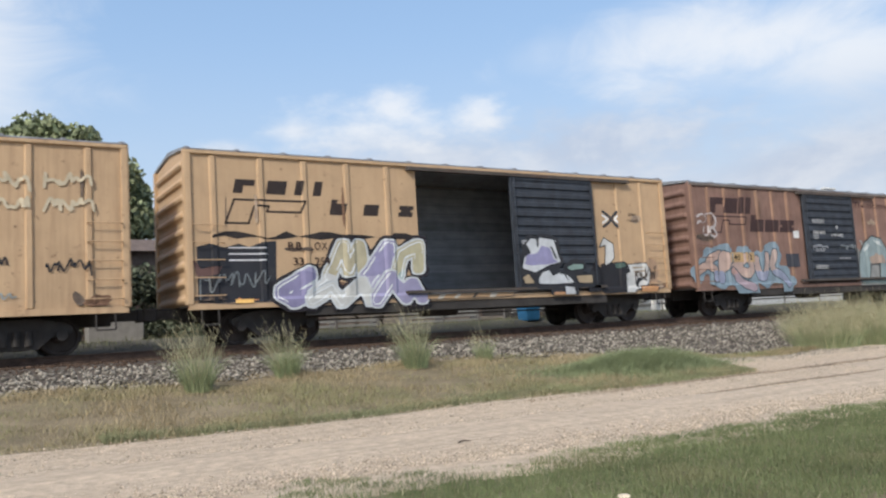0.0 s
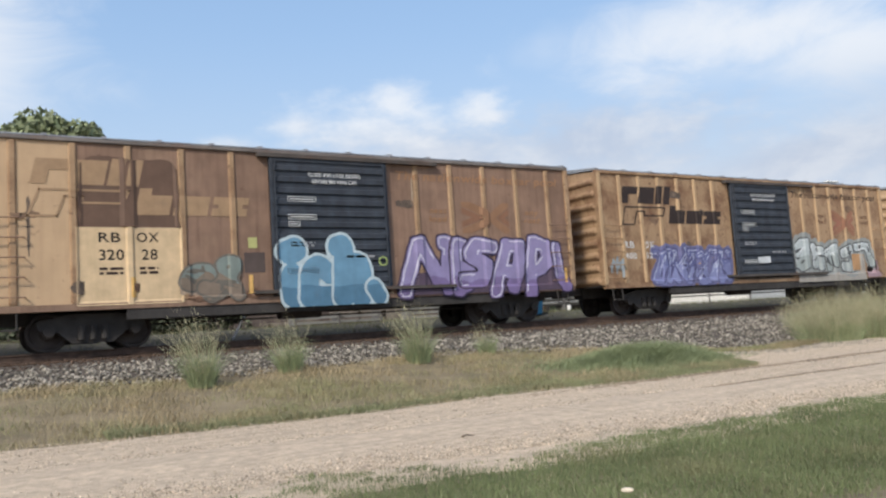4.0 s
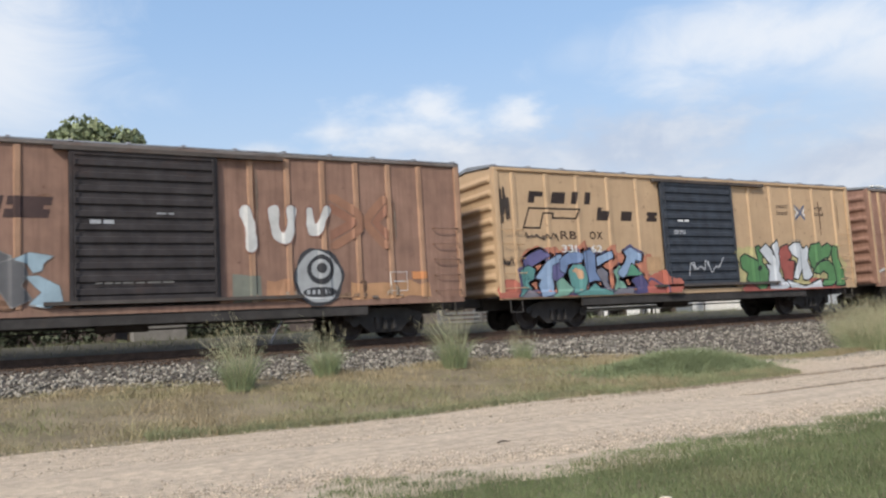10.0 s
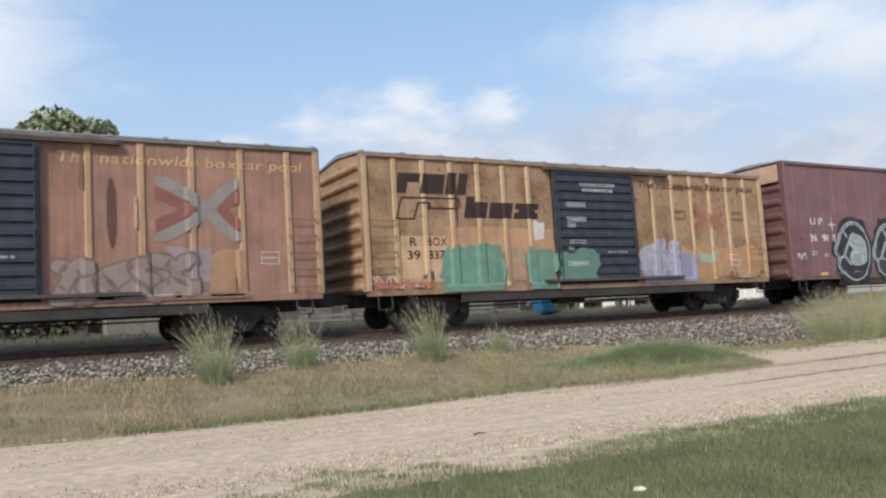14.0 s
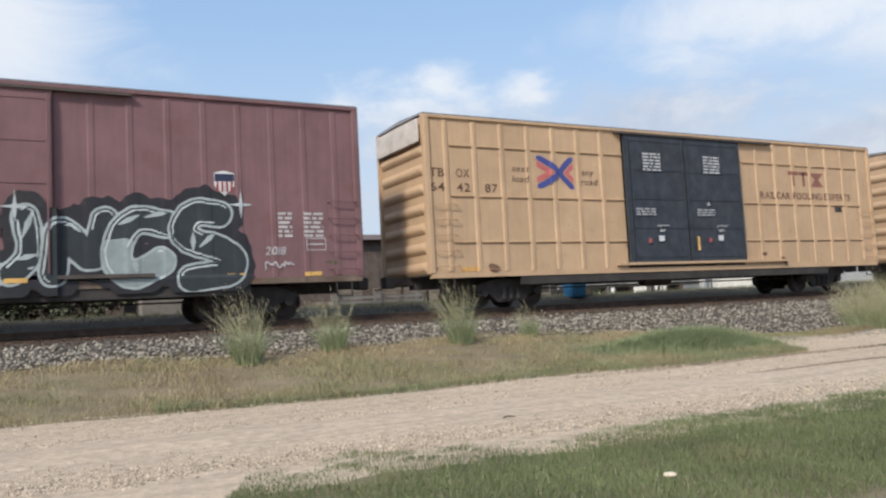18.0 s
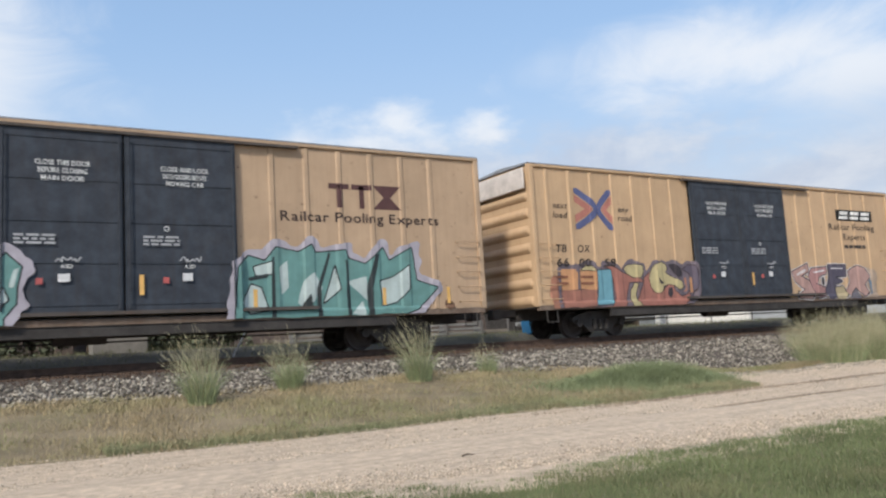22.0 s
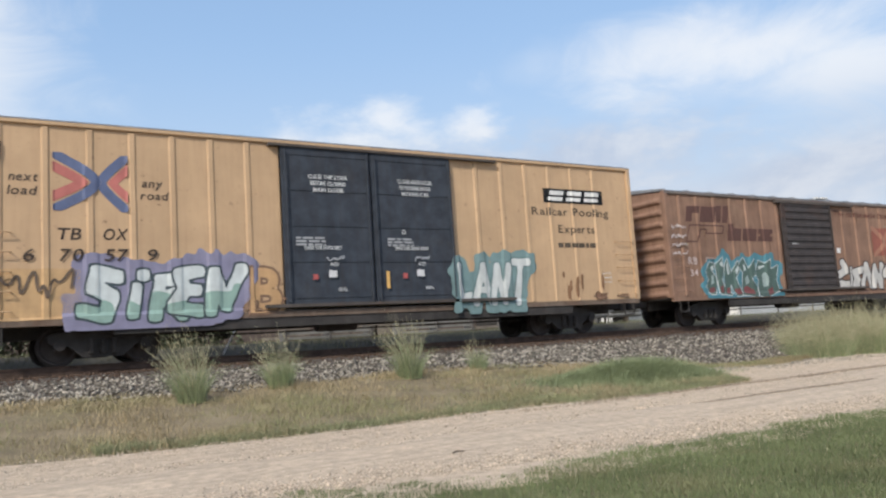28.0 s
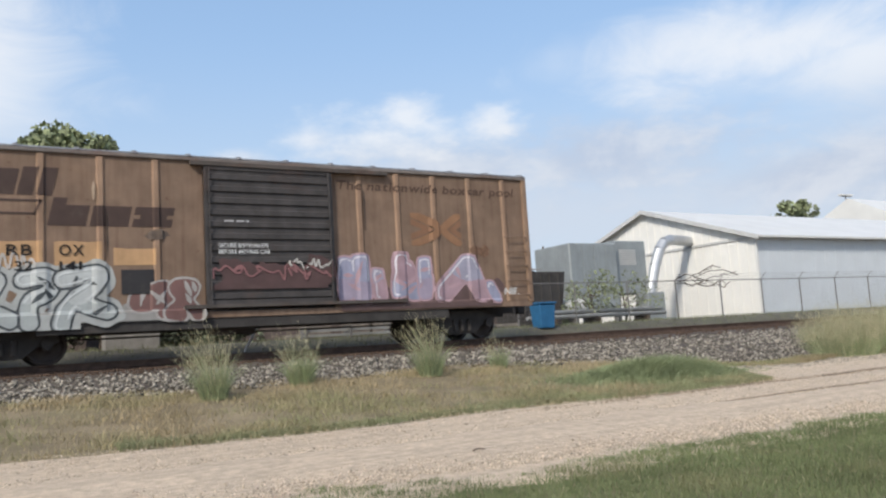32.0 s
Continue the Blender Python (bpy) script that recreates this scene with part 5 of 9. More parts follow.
        for x in (0.2, L - 0.24):
            bm = bmesh.new()
            box(bm, x, x + 0.04, -1.39, 1.36, 1.08, H - 0.02)
            part("lining", bm, MATS["dark_wood_lining"], car)
        bm = bmesh.new()
        box(bm, 0.1, L - 0.1, -1.40, 1.39, 1.055, 1.075)
        part("deck", bm, MATS["dark_wood_lining"], car)
    bm = bmesh.new()
    box(bm, 0.05, L - 0.05, -1.40, 1.45, 0.95, 1.05)
    part("floor", bm, M_STEEL, car)
    # roof with cross ribs
    bm = bmesh.new()
    prof = [(-1.55, H), (-1.48, H + 0.05), (0, H + ridge), (1.48, H + 0.05), (1.55, H), (0, H + ridge - 0.1)]
    extrude_profile(bm, prof, "x", 0.0, L)
    rf = part("roof", bm, M_GALV, car, "weathered galvanised roof")
    rib = shared(("rib", H, ridge), lambda: roof_rib(H, ridge))
    n = int(L / 1.22)
    for i in range(n + 1):
        part("roof_rib", rib, None, rf, at=(0.1 + i * (L - 0.2) / n, 0, 0))
    for left in (True, False):
        part("end_wall", shared(("end", H, ridge, end_mat.name, left, ribs), lambda: end_wall(L, H, ridge, end_mat, left, ribs)), None, car, "corrugated end", at=(0.05 if left else L - 0.05, 0, 0))
        c = part("coupler", shared("coupler", coupler_mesh), None, car, at=(0.0 if left else L, 0, 0))
        if not left:
            c.rotation_euler = (0, 0, math.pi)
    if end_cap:
        bm = bmesh.new()
        box(bm, -0.115, -0.06, -1.36, 1.36, H - 0.75, H - 0.1)
        bevelled(bm, 0.02)
        part("end_plate", bm, end_cap, car, "pale upper end plate")
    # ladders: grab irons near both corners, sill step below
    for u, top in ((0.52, 3.0), (L - 0.52, 3.0)):
        z = 1.18
        while z < top:
            bm = bmesh.new()
            bar = [(u - 0.36, -PANEL, z), (u - 0.36, -1.62, z), (u + 0.36, -1.62, z), (u + 0.36, -PANEL, z)]
            for p, q in zip(bar, bar[1:]):
                rod(bm, p, q, 0.014, 6)
            part("grab_iron", bm, ladder_mat, car)
            z += 0.42
        bm = bmesh.new()
        for s in (-0.2, 0.2):
            rod(bm, (u + s, -1.5, 0.98), (u + s, -1.52, 0.50), 0.02, 6)
        rod(bm, (u - 0.2, -1.52, 0.50), (u + 0.2, -1.52, 0.50), 0.02, 6)
        part("sill_step", bm, M_STEEL, car)
    # underframe
    bm = bmesh.new()
    box(bm, 0.2, L - 0.2, -0.22, 0.22, 0.62, 0.95)
    part("centre_sill", bm, M_STEEL, car)
    for i in range(4):
        u = L * (0.3 + 0.133 * i)
        bm = bmesh.new()
        box(bm, u - 0.08, u + 0.08, -1.42, 1.42, 0.72, 0.95)
        part("cross_bearer", bm, M_STEEL, car)
    bm = bmesh.new()
    rod(bm, (L * 0.42, -0.75, 0.66), (L * 0.42 + 1.1, -0.75, 0.66), 0.2, 12)
    part("air_reservoir", bm, M_STEEL, car)
    bm = bmesh.new()
    rod(bm, (3.2, -0.5, 0.52), (L - 3.2, -0.5, 0.52), 0.022, 6)
    part("brake_rod", bm, M_STEEL, car)
    off = 2.25 if L < 17 else 2.75
    for x in (off, L - off):
        bogie(car, x)
    return Side(car, posts, spans if not opening else list(doors), seed, post_out)


def roof_rib(H, ridge):
    bm = bmesh.new()
    edge, lift = (1.47, 0.085) if ridge > 0.2 else (1.36, 0.055)
    prof = [(-edge - 0.09, H + 0.01), (-edge, H + lift), (0, H + ridge + 0.035), (edge, H + lift), (edge + 0.09, H + 0.01), (0, H + ridge - 0.05)]
    extrude_profile(bm, prof, "x", -0.045, 0.045)
    return to_mesh("roof_rib", bm, M_GALV)


def reflectors(s, us, v=1.2, tall=True):
    m = coat(240, 180, 50)
    for u in us:
        pts = s.rect_pts(u - 0.05, u + 0.05, v, v + 0.45) if tall else s.rect_pts(u - 0.22, u + 0.22, v, v + 0.1)
        s.lay("reflector", [(pts, m, 5)], "yellow reflective strip")


FINE = [0.97 + 0.893 * i for i in range(6)] + [10.5 + 0.9 * i for i in range(6)]
COARSE = [0.67, 1.85, 3.0, 4.19, 5.38, 10.5, 11.62, 12.75, 13.92, 15.1]
LONG = [0.66 + 0.9 * i for i in range(7)] + [12.9 + 0.92 * i for i in range(6)]
DOOR50 = [(6.3, 9.55)]
DOOR60 = [(6.88, 9.4), (9.4, 11.98)]
H50, H60 = 4.66, 5.32


# greys a paint colour, standing in for a veil of glare and haze
def veiled(c, keep=0.82):
    g = 0.3 * c[0] + 0.6 * c[1] + 0.1 * c[2]
    return tuple(g + keep * (v - g) for v in c[:3]) + (1,)


def yellow(name, rust=0.3, base=TAN):
    return surface(name, base, 0.6, vary=0.10, scale=1.0, over=RUST, amount=rust, over_scale=0.9, streak=0.34 if rust > 0.15 else 0.13, spots=0.07 + 0.12 * rust, each=0.05, streak_color=(0.16, 0.08, 0.04, 1), bump=0.06)


def brown(name, base=BROWN, amt=0.35, over=OCHRE):
    base, over = veiled([1.22 * c for c in base[:3]], 0.76), veiled(over, 0.8)
    return surface(name, base, 0.75, vary=0.2, scale=1.6, over=over, amount=amt, over_scale=0.45, streak=0.42, spots=0.07, each=0.08, streak_color=(0.09, 0.045, 0.03, 1), bump=0.08)


def weather(s, L, H, tones, n=15, runs=11, gap=None):
    """Rust stains along the lower side and round the posts, dirt runs under the roof edge."""
    r = random.Random(s.rng.random())
    clear = [(a - 0.1, b + 0.1) for a, b in s.doors + ([gap] if gap else [])]
    for i in range(n + runs):
        run = i >= n
        for _ in range(9):
            if run:
                u, ru, rv = r.choice(s.posts or [L * 0.2, L * 0.8]) + r.choice((-0.14, 0.14, 0.3)), r.uniform(0.018, 0.045), r.uniform(0.2, 0.7)
                v = H - 0.25 - rv - r.uniform(0, 1.2)
            else:
                u, ru, rv = r.uniform(0.4, L - 0.4), r.uniform(0.08, 0.42), r.uniform(0.05, 0.16)
                v = r.choice((1.12, 1.12, 1.2, 1.35, r.uniform(1.5, H - 0.5)))
            if not any(a - ru < u < b + ru for a, b in clear):
                break
        else:
            continue
        xs, ys = nodes(u - ru * 1.7 - 0.04, u + ru * 1.7 + 0.04, 0.025), nodes(v - rv * 1.7, v + rv * 1.7, 0.05 if run else 0.025)
        X, Y = np.meshgrid(xs, ys, indexing="ij")
        f = np.hypot((X - u) / ru, (Y - v) / rv) - 1 + s.ripple(X, Y, 0.35, 14.0 if not run else 9.0)
        s.skin("rust_stain", [(*clip_field(xs, ys, f), r.choice(tones), -1.1 + 0.03 * i)], s.car)


STAINS = [surface("stain_%d" % k, c, 0.85, vary=0.3, scale=7, over=o, amount=0.5, over_scale=6.0, bump=0.1) for k, (c, o) in enumerate((
    ((0.15, 0.085, 0.055, 1), (0.26, 0.16, 0.10, 1)), ((0.22, 0.14, 0.09, 1), (0.12, 0.07, 0.05, 1)), ((0.105, 0.08, 0.065, 1), (0.2, 0.14, 0.1, 1)), ((0.34, 0.26, 0.19, 1), (0.22, 0.15, 0.11, 1))))]


def fifty(i, label, paint, posts=FINE, **kw):
    s = boxcar(XL[i], 15.93, H50, label, paint, posts, kw.pop("doors", DOOR50), seed=40 + i, top_mat=M_EDGE if i in (2, 3, 6, 8, 16, 17) else None, **kw)
    weather(s, 15.93, H50, STAINS, runs=3, gap=kw.get("opening"))
    return s


def sixty(i, label, paint, posts=LONG, **kw):
    s = boxcar(XL[i], 19.12, H60, label, paint, posts, kw.pop("doors", DOOR60), seed=40 + i, ridge=0.12, ribs=8, post_out=0.014 if i == 10 else 0.032, **kw)
    weather(s, 19.12, H60, STAINS[:3] if i not in (10, 14) else STAINS[:1] + STAINS[2:3], 5 if i in (12, 13) else 3, 0)
    return s


XL = [-12.25, 4.93, 22.15, 39.4, 56.55, 73.8, 90.95, 108.03, 125.28, 142.4, 159.7, 180.75, 201.8, 222.8, 243.85, 264.9, 285.6, 302.85]
BLACK, WHITE, FADED, GHOST = (28, 26, 28), (228, 228, 225), (62, 42, 38), (122, 74, 52)


def slogan(s, rgb):
    s.text("The nationwide boxcar pool", 9.85, 4.06, 0.24, rgb, width=5.6, slant=0.2)


def small_words(s, rgb, u0=11.0, u1=14.1, v=3.2):
    s.text("next", u0, v + 0.16, 0.16, rgb, width=0.55, slant=0.2)
    s.text("load", u0 - 0.03, v - 0.08, 0.16, rgb, width=0.55, slant=0.2)
    s.text("any", u1, v + 0.16, 0.16, rgb, width=0.5, slant=0.2)
    s.text("road", u1 - 0.03, v - 0.08, 0.16, rgb, width=0.55, slant=0.2)


def door_stencils(s, u0, u1, wide=True, v=4.0):
    if wide:
        s.text("CLOSE AND LOCK DOORS", u0 + 1.0, v, 0.10, WHITE, width=1.45)
        s.text("BEFORE MOVING CAR", u0 + 1.1, v - 0.17, 0.10, WHITE, width=1.25)
    for k, (a, w, b) in enumerate(((0.42, 0.75, 3.35), (0.42, 0.75, 2.9), (0.42, 0.3, 2.72), (0.35, 0.8, 1.55))):
        s.frame_label(u0 + a, u0 + a + w, b, b + 0.13)
    s.bars(u0 + 0.45, u0 + 1.1, 2.2, 2.35, 2, (150, 152, 155))
    s.bars(u1 - 1.3, u1 - 0.5, 1.9, 2.0, 1, (150, 152, 155))


def build_cars_front():
    s = fifty(0, "tan yellow boxcar with pale scrawls and grey patches, closed", yellow("tan_paint_weathered_a", 0.2), COARSE)
    small_words(s, FADED, 8.6, 11.6, 3.3)
    s.patch(9.2, 12.2, 0.95, 2.25, (205, 205, 198), 0.25, "white sprayed block")
    s.frame_label(10.9, 11.9, 1.35, 1.95)
    s.scribble(12.6, 13.6, 1.75, 2.2, (40, 40, 48))
    s.scribble(14.2, 15.2, 1.7, 2.15, (40, 40, 48))
    for u, v in ((12.95, 3.5), (14.15, 3.55), (13.0, 2.95), (14.2, 3.0)):
        s.scribble(u, u + 1.0, v, v + 0.5, (206, 188, 152), 0.06, 4, "faded pale scrawl")
    s.scribble(12.7, 13.7, 1.15, 1.4, (150, 160, 158), 0.03, 5)
    s.patch(0.4, 9.0, 1.0, 1.35, (190, 150, 110), 0.2, "grimy lower panel paint")
    reflectors(s, (12.9,), 1.0, False)

    s = fifty(1, "tan yellow boxcar with open dark doorway and colourful graffiti", yellow("tan_paint_weathered_b", 0.12), COARSE[:5] + [13.82, 14.89],
              doors=[(9.45, 12.66)], opening=(6.28, 9.45))
    s.block_emblem((58, 46, 42), True)
    s.patch(0.25, 2.15, 0.95, 2.5, (48, 50, 58), 0.2, "dark sprayed background")
    s.patch(0.6, 6.2, 2.52, 2.74, (46, 40, 40), 0.2, "dark sprayed drips", 1)
    s.patch(0.22, 0.75, 1.55, 2.1, (110, 78, 72), 0.3, "dull red sprayed shape", 1)
    for z in (2.3, 2.15, 2.0):
        s.patch(1.0, 1.95, z, z + 0.035, (220, 220, 222), 0, "white sprayed line", 2)
    s.patch(1.2, 1.7, 0.97, 1.15, (232, 150, 60), 0.1, "orange sprayed glow", 3)
    s.scribble(0.3, 2.0, 1.1, 1.9, (120, 128, 132), 0.03, 7)
    s.text("RB", 2.5, 2.27, 0.2, FADED, width=0.36, layer=8)
    s.text("OX", 3.2, 2.27, 0.2, FADED, width=0.36, layer=8)
    s.text("33", 2.62, 1.88, 0.2, FADED, width=0.28, layer=8)
    s.text("254", 3.2, 1.88, 0.2, FADED, width=0.42, layer=8)
    s.mural((2.25, 6.25, 0.90, 2.40), ["17:0122 2051/0119 0906 2221", "17:2212 3332/3346 4396 4657 5596 5751", "22:5833 7693 7332", "18:8144 8681 9997 9859", "14:2005 3426 4002 5633 6003", "17:6503 7741 8607 9328 9906"], [((158, 152, 192), (140, 134, 176)), ((188, 176, 138), (206, 206, 204)), ((150, 144, 186), (176, 170, 204)), ((192, 182, 140), (150, 176, 176)), (206, 206, 200), ((186, 172, 130), (160, 154, 192))], (206, 212, 214), (44, 40, 48), (226, 230, 230), label="purple, gold and white graffiti letters", o=0.05, rim=0.07, soft=False)
    s.cloud(9.75, 11.0, 1.3, 2.55, (46, 46, 52), "black sprayed background", 0, 0.2)
    s.cloud(12.3, 13.6, 0.98, 1.75, (40, 40, 46), "black sprayed background", 0, 0.2)
    s.cutouts((9.65, 12.40, 0.80, 2.65), ["w*:0887 1496 2195 2381 2698 4595 5359 3653 1742 0149 0467 1373", "v:0871 2273 2885 4081 4463 5159 3655 1353 0456", "d:4084 4384 4962 4664", "w*:2131 2742 3646 4135 4840 6137 7125 4523 2224", "d:5738 5938 6426 6226", "t*:6149 7155 8654 8447 6645", "y*:7336 9736 9824 7824", "y*:0035 0840 1526 0325", "w*:5719 7017 7202 5802", "o:4110 5710 5702 4002"],
              {"w": (200, 204, 208), "v": (150, 146, 190), "d": (40, 42, 48), "t": (130, 160, 150), "y": (176, 152, 114), "o": (196, 140, 84)}, (42, 44, 50), 0.03, (48, 50, 56), 0.10, "violet and white graffiti on the door")
    s.bars(9.7, 11.0, 2.42, 2.56, 2, (170, 172, 174))
    s.cutouts((12.70, 15.35, 0.80, 2.70), ["d:0853 4356 5649 5933 4103 1001 0120", "w*:0782 1597 2391 2986 2963 2155 1452 1786", "w*:5152 8054 8540 8220 7513 5910 5804 4404 4637 5440", "y:5848 7649 7646 5845", "y:5942 7743 7740 5939", "d:6021 6630 7631 8023 7427 6722 6410", "o*:6915 9816 9403 6803", "t:2954 4355 4649 3146"],
              {"w": (206, 206, 202), "d": (42, 42, 48), "y": (170, 150, 126), "o": (206, 142, 74), "t": (80, 110, 100)}, (42, 42, 46), 0.03, None, 0, "white sprayed figure with dark outline")
    s.cutouts((6.35, 9.35, 0.9, 1.04), ["o:0020 3510 9922 9990 5099 0090", "w:1210 1695 2295 1805", "w:3010 3495 3995 3405", "d:5005 5495 5895 5305", "w:7005 7295 8095 7605"],
              {"o": (190, 148, 98), "w": (196, 186, 170), "d": (84, 74, 66)}, (120, 104, 88), 0.02, None, 0, "orange and white sprayed band under the doorway")
    s.frame_label(13.2, 13.75, 1.5, 1.8)
    s.cloud(14.2, 15.4, 1.1, 1.9, (190, 150, 112), "faded tan sprayed figure", 0, 0.1)
    s.scribble(14.3, 15.3, 1.15, 1.85, (90, 76, 66), 0.035, 7)
    s.cross_emblem(13.1, 13.75, 3.0, 3.55, (60, 62, 70), (232, 230, 225))
    s.text("any", 14.25, 3.4, 0.13, FADED, width=0.35, slant=0.2)
    s.text("road", 14.2, 3.2, 0.13, FADED, width=0.45, slant=0.2)
    reflectors(s, (1.35, 15.1), 0.98, False)

    s = fifty(2, "rust brown boxcar with faded emblem, blue-grey graffiti, closed door", brown("brown_rusty_a", (0.20, 0.105, 0.075, 1), 0.2), FINE, post_mat=brown("brown_post_a", (0.27, 0.14, 0.08, 1), 0.3))
    s.block_emblem((70, 46, 44))
    slogan(s, (88, 54, 46))
    s.patch(1.85, 3.2, 1.85, 2.2, (196, 156, 92), 0, "tan number patch", 6)
    s.text("340", 1.9, 1.93, 0.2, BLACK, width=0.5, layer=8)
    s.text("42", 2.75, 1.93, 0.2, BLACK, width=0.32, layer=8)
    s.mural((0.15, 5.05, 0.90, 2.20), ["14:0150 0761/2493 1485 1065 1949 1831", "15:2427 2592 3389 3264 2658", "17:3757 4676 5488 5959 5337 4550", "15:3748 4515 5701", "15:6478 6533 7229 7565 7688", "14:8598 8048 9433 9809"], [((196, 160, 142), (150, 156, 184)), ((192, 160, 144), (148, 154, 182)), ((190, 158, 144), (196, 166, 150)), ((196, 150, 138), (172, 150, 160)), ((188, 158, 146), (150, 156, 182)), ((186, 160, 148), (146, 154, 180))], (74, 92, 104), (128, 152, 166), None, label="salmon and lavender graffiti letters on pale blue", o=0.04, rim=0.2, base=1, split=0.45)
    s.patch(5.05, 5.85, 1.65, 2.15, (66, 68, 78), 0, "dark stencil patch", 6)
    s.mural((0.3, 1.35, 2.65, 3.6), ["3:0585 3098 5080 3560 1570 0560/4595 7599 9580 9050 7045/3550 2520 5015 5050/6045 5525 7008 9515 9035 6545"], [(196, 184, 180)], (176, 160, 156), None, None, label="white sprayed loops", o=0.008)
    door_stencils(s, 6.3, 9.55, False)
    s.text("PUSH HERE", 7.9, 2.82, 0.11, WHITE, width=0.75)
    s.text("O", 8.2, 3.12, 0.14, WHITE)
    s.scribble(6.6, 7.6, 2.3, 2.55, (160, 165, 172))
    s.scribble(8.4, 9.4, 2.2, 2.6, (140, 150, 155))
    s.cloud(9.7, 15.45, 0.85, 2.45, (150, 150, 146), "whitish buffed background", rough=0.34, size=7)
    s.cloud(14.2, 15.7, 0.85, 2.35, (96, 126, 132), "blue-grey sprayed shape", 1, rough=0.12)
    s.cutouts((9.65, 16.15, 0.80, 2.95), ["c:0114 6010 5500 0400", "g*:0116 0462 1185 1995 2890 3471 3214 2415 2552 1556 1116", "y:1355 2160 2443 1443", "g*:3214 3780 4599 5085 5681 6492 6976 6542 6013 5213 5756 4856 4513", "g*:6317 6743 7932 9546 9721 8811 7516 6907", "c*:8565 9777 9951 8745", "w:0871 1382 1578 0965", "w:3980 4490 4586 4171", "w:2088 2686 2875 2480"],
              {"c": (112, 132, 130), "g": (138, 158, 160), "y": (176, 150, 130), "w": (196, 204, 204)}, (62, 66, 68), 0.06, None, 0, "blue-grey graffiti letters with dark outline")
    s.cloud(10.7, 11.7, 1.75, 2.05, (176, 150, 132), "tan sprayed skeleton shape", 8, rough=0.2, size=9)
    s.patch(5.65, 6.0, 2.75, 3.05, WHITE, 0.03, "white sticker", 3)

    s = fifty(3, "boxcar half tan, half rust brown, with blue and purple graffiti", brown("brown_rusty_b", (0.22, 0.12, 0.07, 1), 0.3), COARSE,
              panel_mats=[(0, 1.9, yellow("tan_paint_weathered_b", 0.12))], post_mat=yellow("tan_post_weathered", 0.45, OCHRE))
    s.patch(1.88, 4.15, 0.95, 2.68, (222, 186, 132), 0, "tan number patch")
    s.text("RB", 2.35, 2.35, 0.22, BLACK, width=0.45)
    s.text("OX", 3.15, 2.35, 0.22, BLACK, width=0.48)
    s.text("320", 2.35, 1.95, 0.24, BLACK, width=0.52)
    s.text("28", 3.25, 1.95, 0.24, BLACK, width=0.34)
    s.bars(2.35, 2.85, 1.6, 1.8, 2, FADED)
    s.bars(3.2, 3.6, 1.6, 1.8, 2, FADED)
    s.cloud(1.95, 4.1, 2.72, 4.25, (112, 82, 62), "darker brown repaint", 0, 0.05)
    s.block_emblem((172, 134, 90), layer=2)
    slogan(s, (176, 122, 70))
    s.cross_emblem(11.95, 13.6, 2.6, 3.5, (158, 110, 70), (150, 100, 66))
    small_words(s, (170, 118, 66), 10.9, 14.2, 3.0)
    s.piece("96", 4.2, 5.5, 0.98, 2.0, [((126, 140, 132), (138, 118, 98))], (112, 104, 92), None, None, label="faded grey-green graffiti")
    door_stencils(s, 6.3, 9.55)
    s.mural((6.65, 9.15, 0.90, 2.25), ["30:0187 0890/0443 0507", "26:4346 3165 2247 2105/2905 4303", "28:5496 6198 5802/6054 7469 7950 7701", "21:9217 9802"], [((96, 152, 184), (74, 128, 160))], (186, 206, 212), None, None, label="blue bubble graffiti letters with pale outline", o=0.07, split=0.25, wave=0.05)
    s.text("O", 9.15, 1.7, 0.26, (160, 180, 80))
    s.mural((9.90, 15.55, 0.80, 2.40), ["21:0113 0992/1193 2034/2495 2789 2517", "20:3292 3985/3186 3114/3349 3948/3217 3621", "21:5386 4391 3974 4952 4530 3529", "21:5308 6288 7088/6043 6743/7079 6846 6415", "21:7502 7996 8688 8864 8347 7642", "19:9484 9537 9914"], [((148, 134, 184), (128, 106, 160))], (58, 46, 74), None, (214, 208, 228), label="lavender graffiti lettering with white edges", o=0.05, split=0.3, soft=False)
    s.cloud(9.9, 15.3, 0.95, 1.5, (92, 72, 92), "dark violet sprayed base", 0, rough=0.1)
    reflectors(s, (3.05, 5.75, 15.6), 1.1)
    s.patch(5.72, 5.94, 2.2, 2.46, (190, 188, 96), 0, "yellow sticker", 3)
    s.patch(5.6, 6.12, 1.6, 2.1, (92, 76, 70), 0.02, "dark panel", 1)

    s = fifty(4, "weathered ochre boxcar with blue and silver graffiti", yellow("ochre_paint_rusty_a", 0.55, OCHRE), FINE, post_mat=yellow("ochre_post_rusty", 0.25, (0.45, 0.305, 0.175, 1)))
    s.block_emblem((56, 42, 38))
    slogan(s, (70, 48, 36))
    s.text("RB", 1.0, 2.15, 0.22, WHITE, width=0.42)
    s.text("OX", 1.9, 2.15, 0.22, WHITE, width=0.42)
    s.text("400", 1.0, 1.8, 0.2, WHITE, width=0.5)
    s.text("52", 1.9, 1.8, 0.2, WHITE, width=0.34)
    s.piece("4627385", 2.3, 6.0, 0.95, 2.15, [((104, 110, 164), (124, 130, 182)), ((96, 100, 156), (134, 140, 190))], (82, 80, 128), (112, 110, 156), (176, 182, 214), label="dense violet-blue graffiti", busy=1.0, w=0.24, o=0.04, rim=0.12, soft=False)
    s.scribble(0.3, 0.85, 1.2, 2.0, (150, 160, 165), 0.06)
    door_stencils(s, 6.3, 9.55)
    s.patch(7.4, 8.1, 1.55, 1.8, (206, 210, 212), 0.04, "white sticker", 3)
    small_words(s, (110, 66, 42), 11.4, 14.3, 3.15)
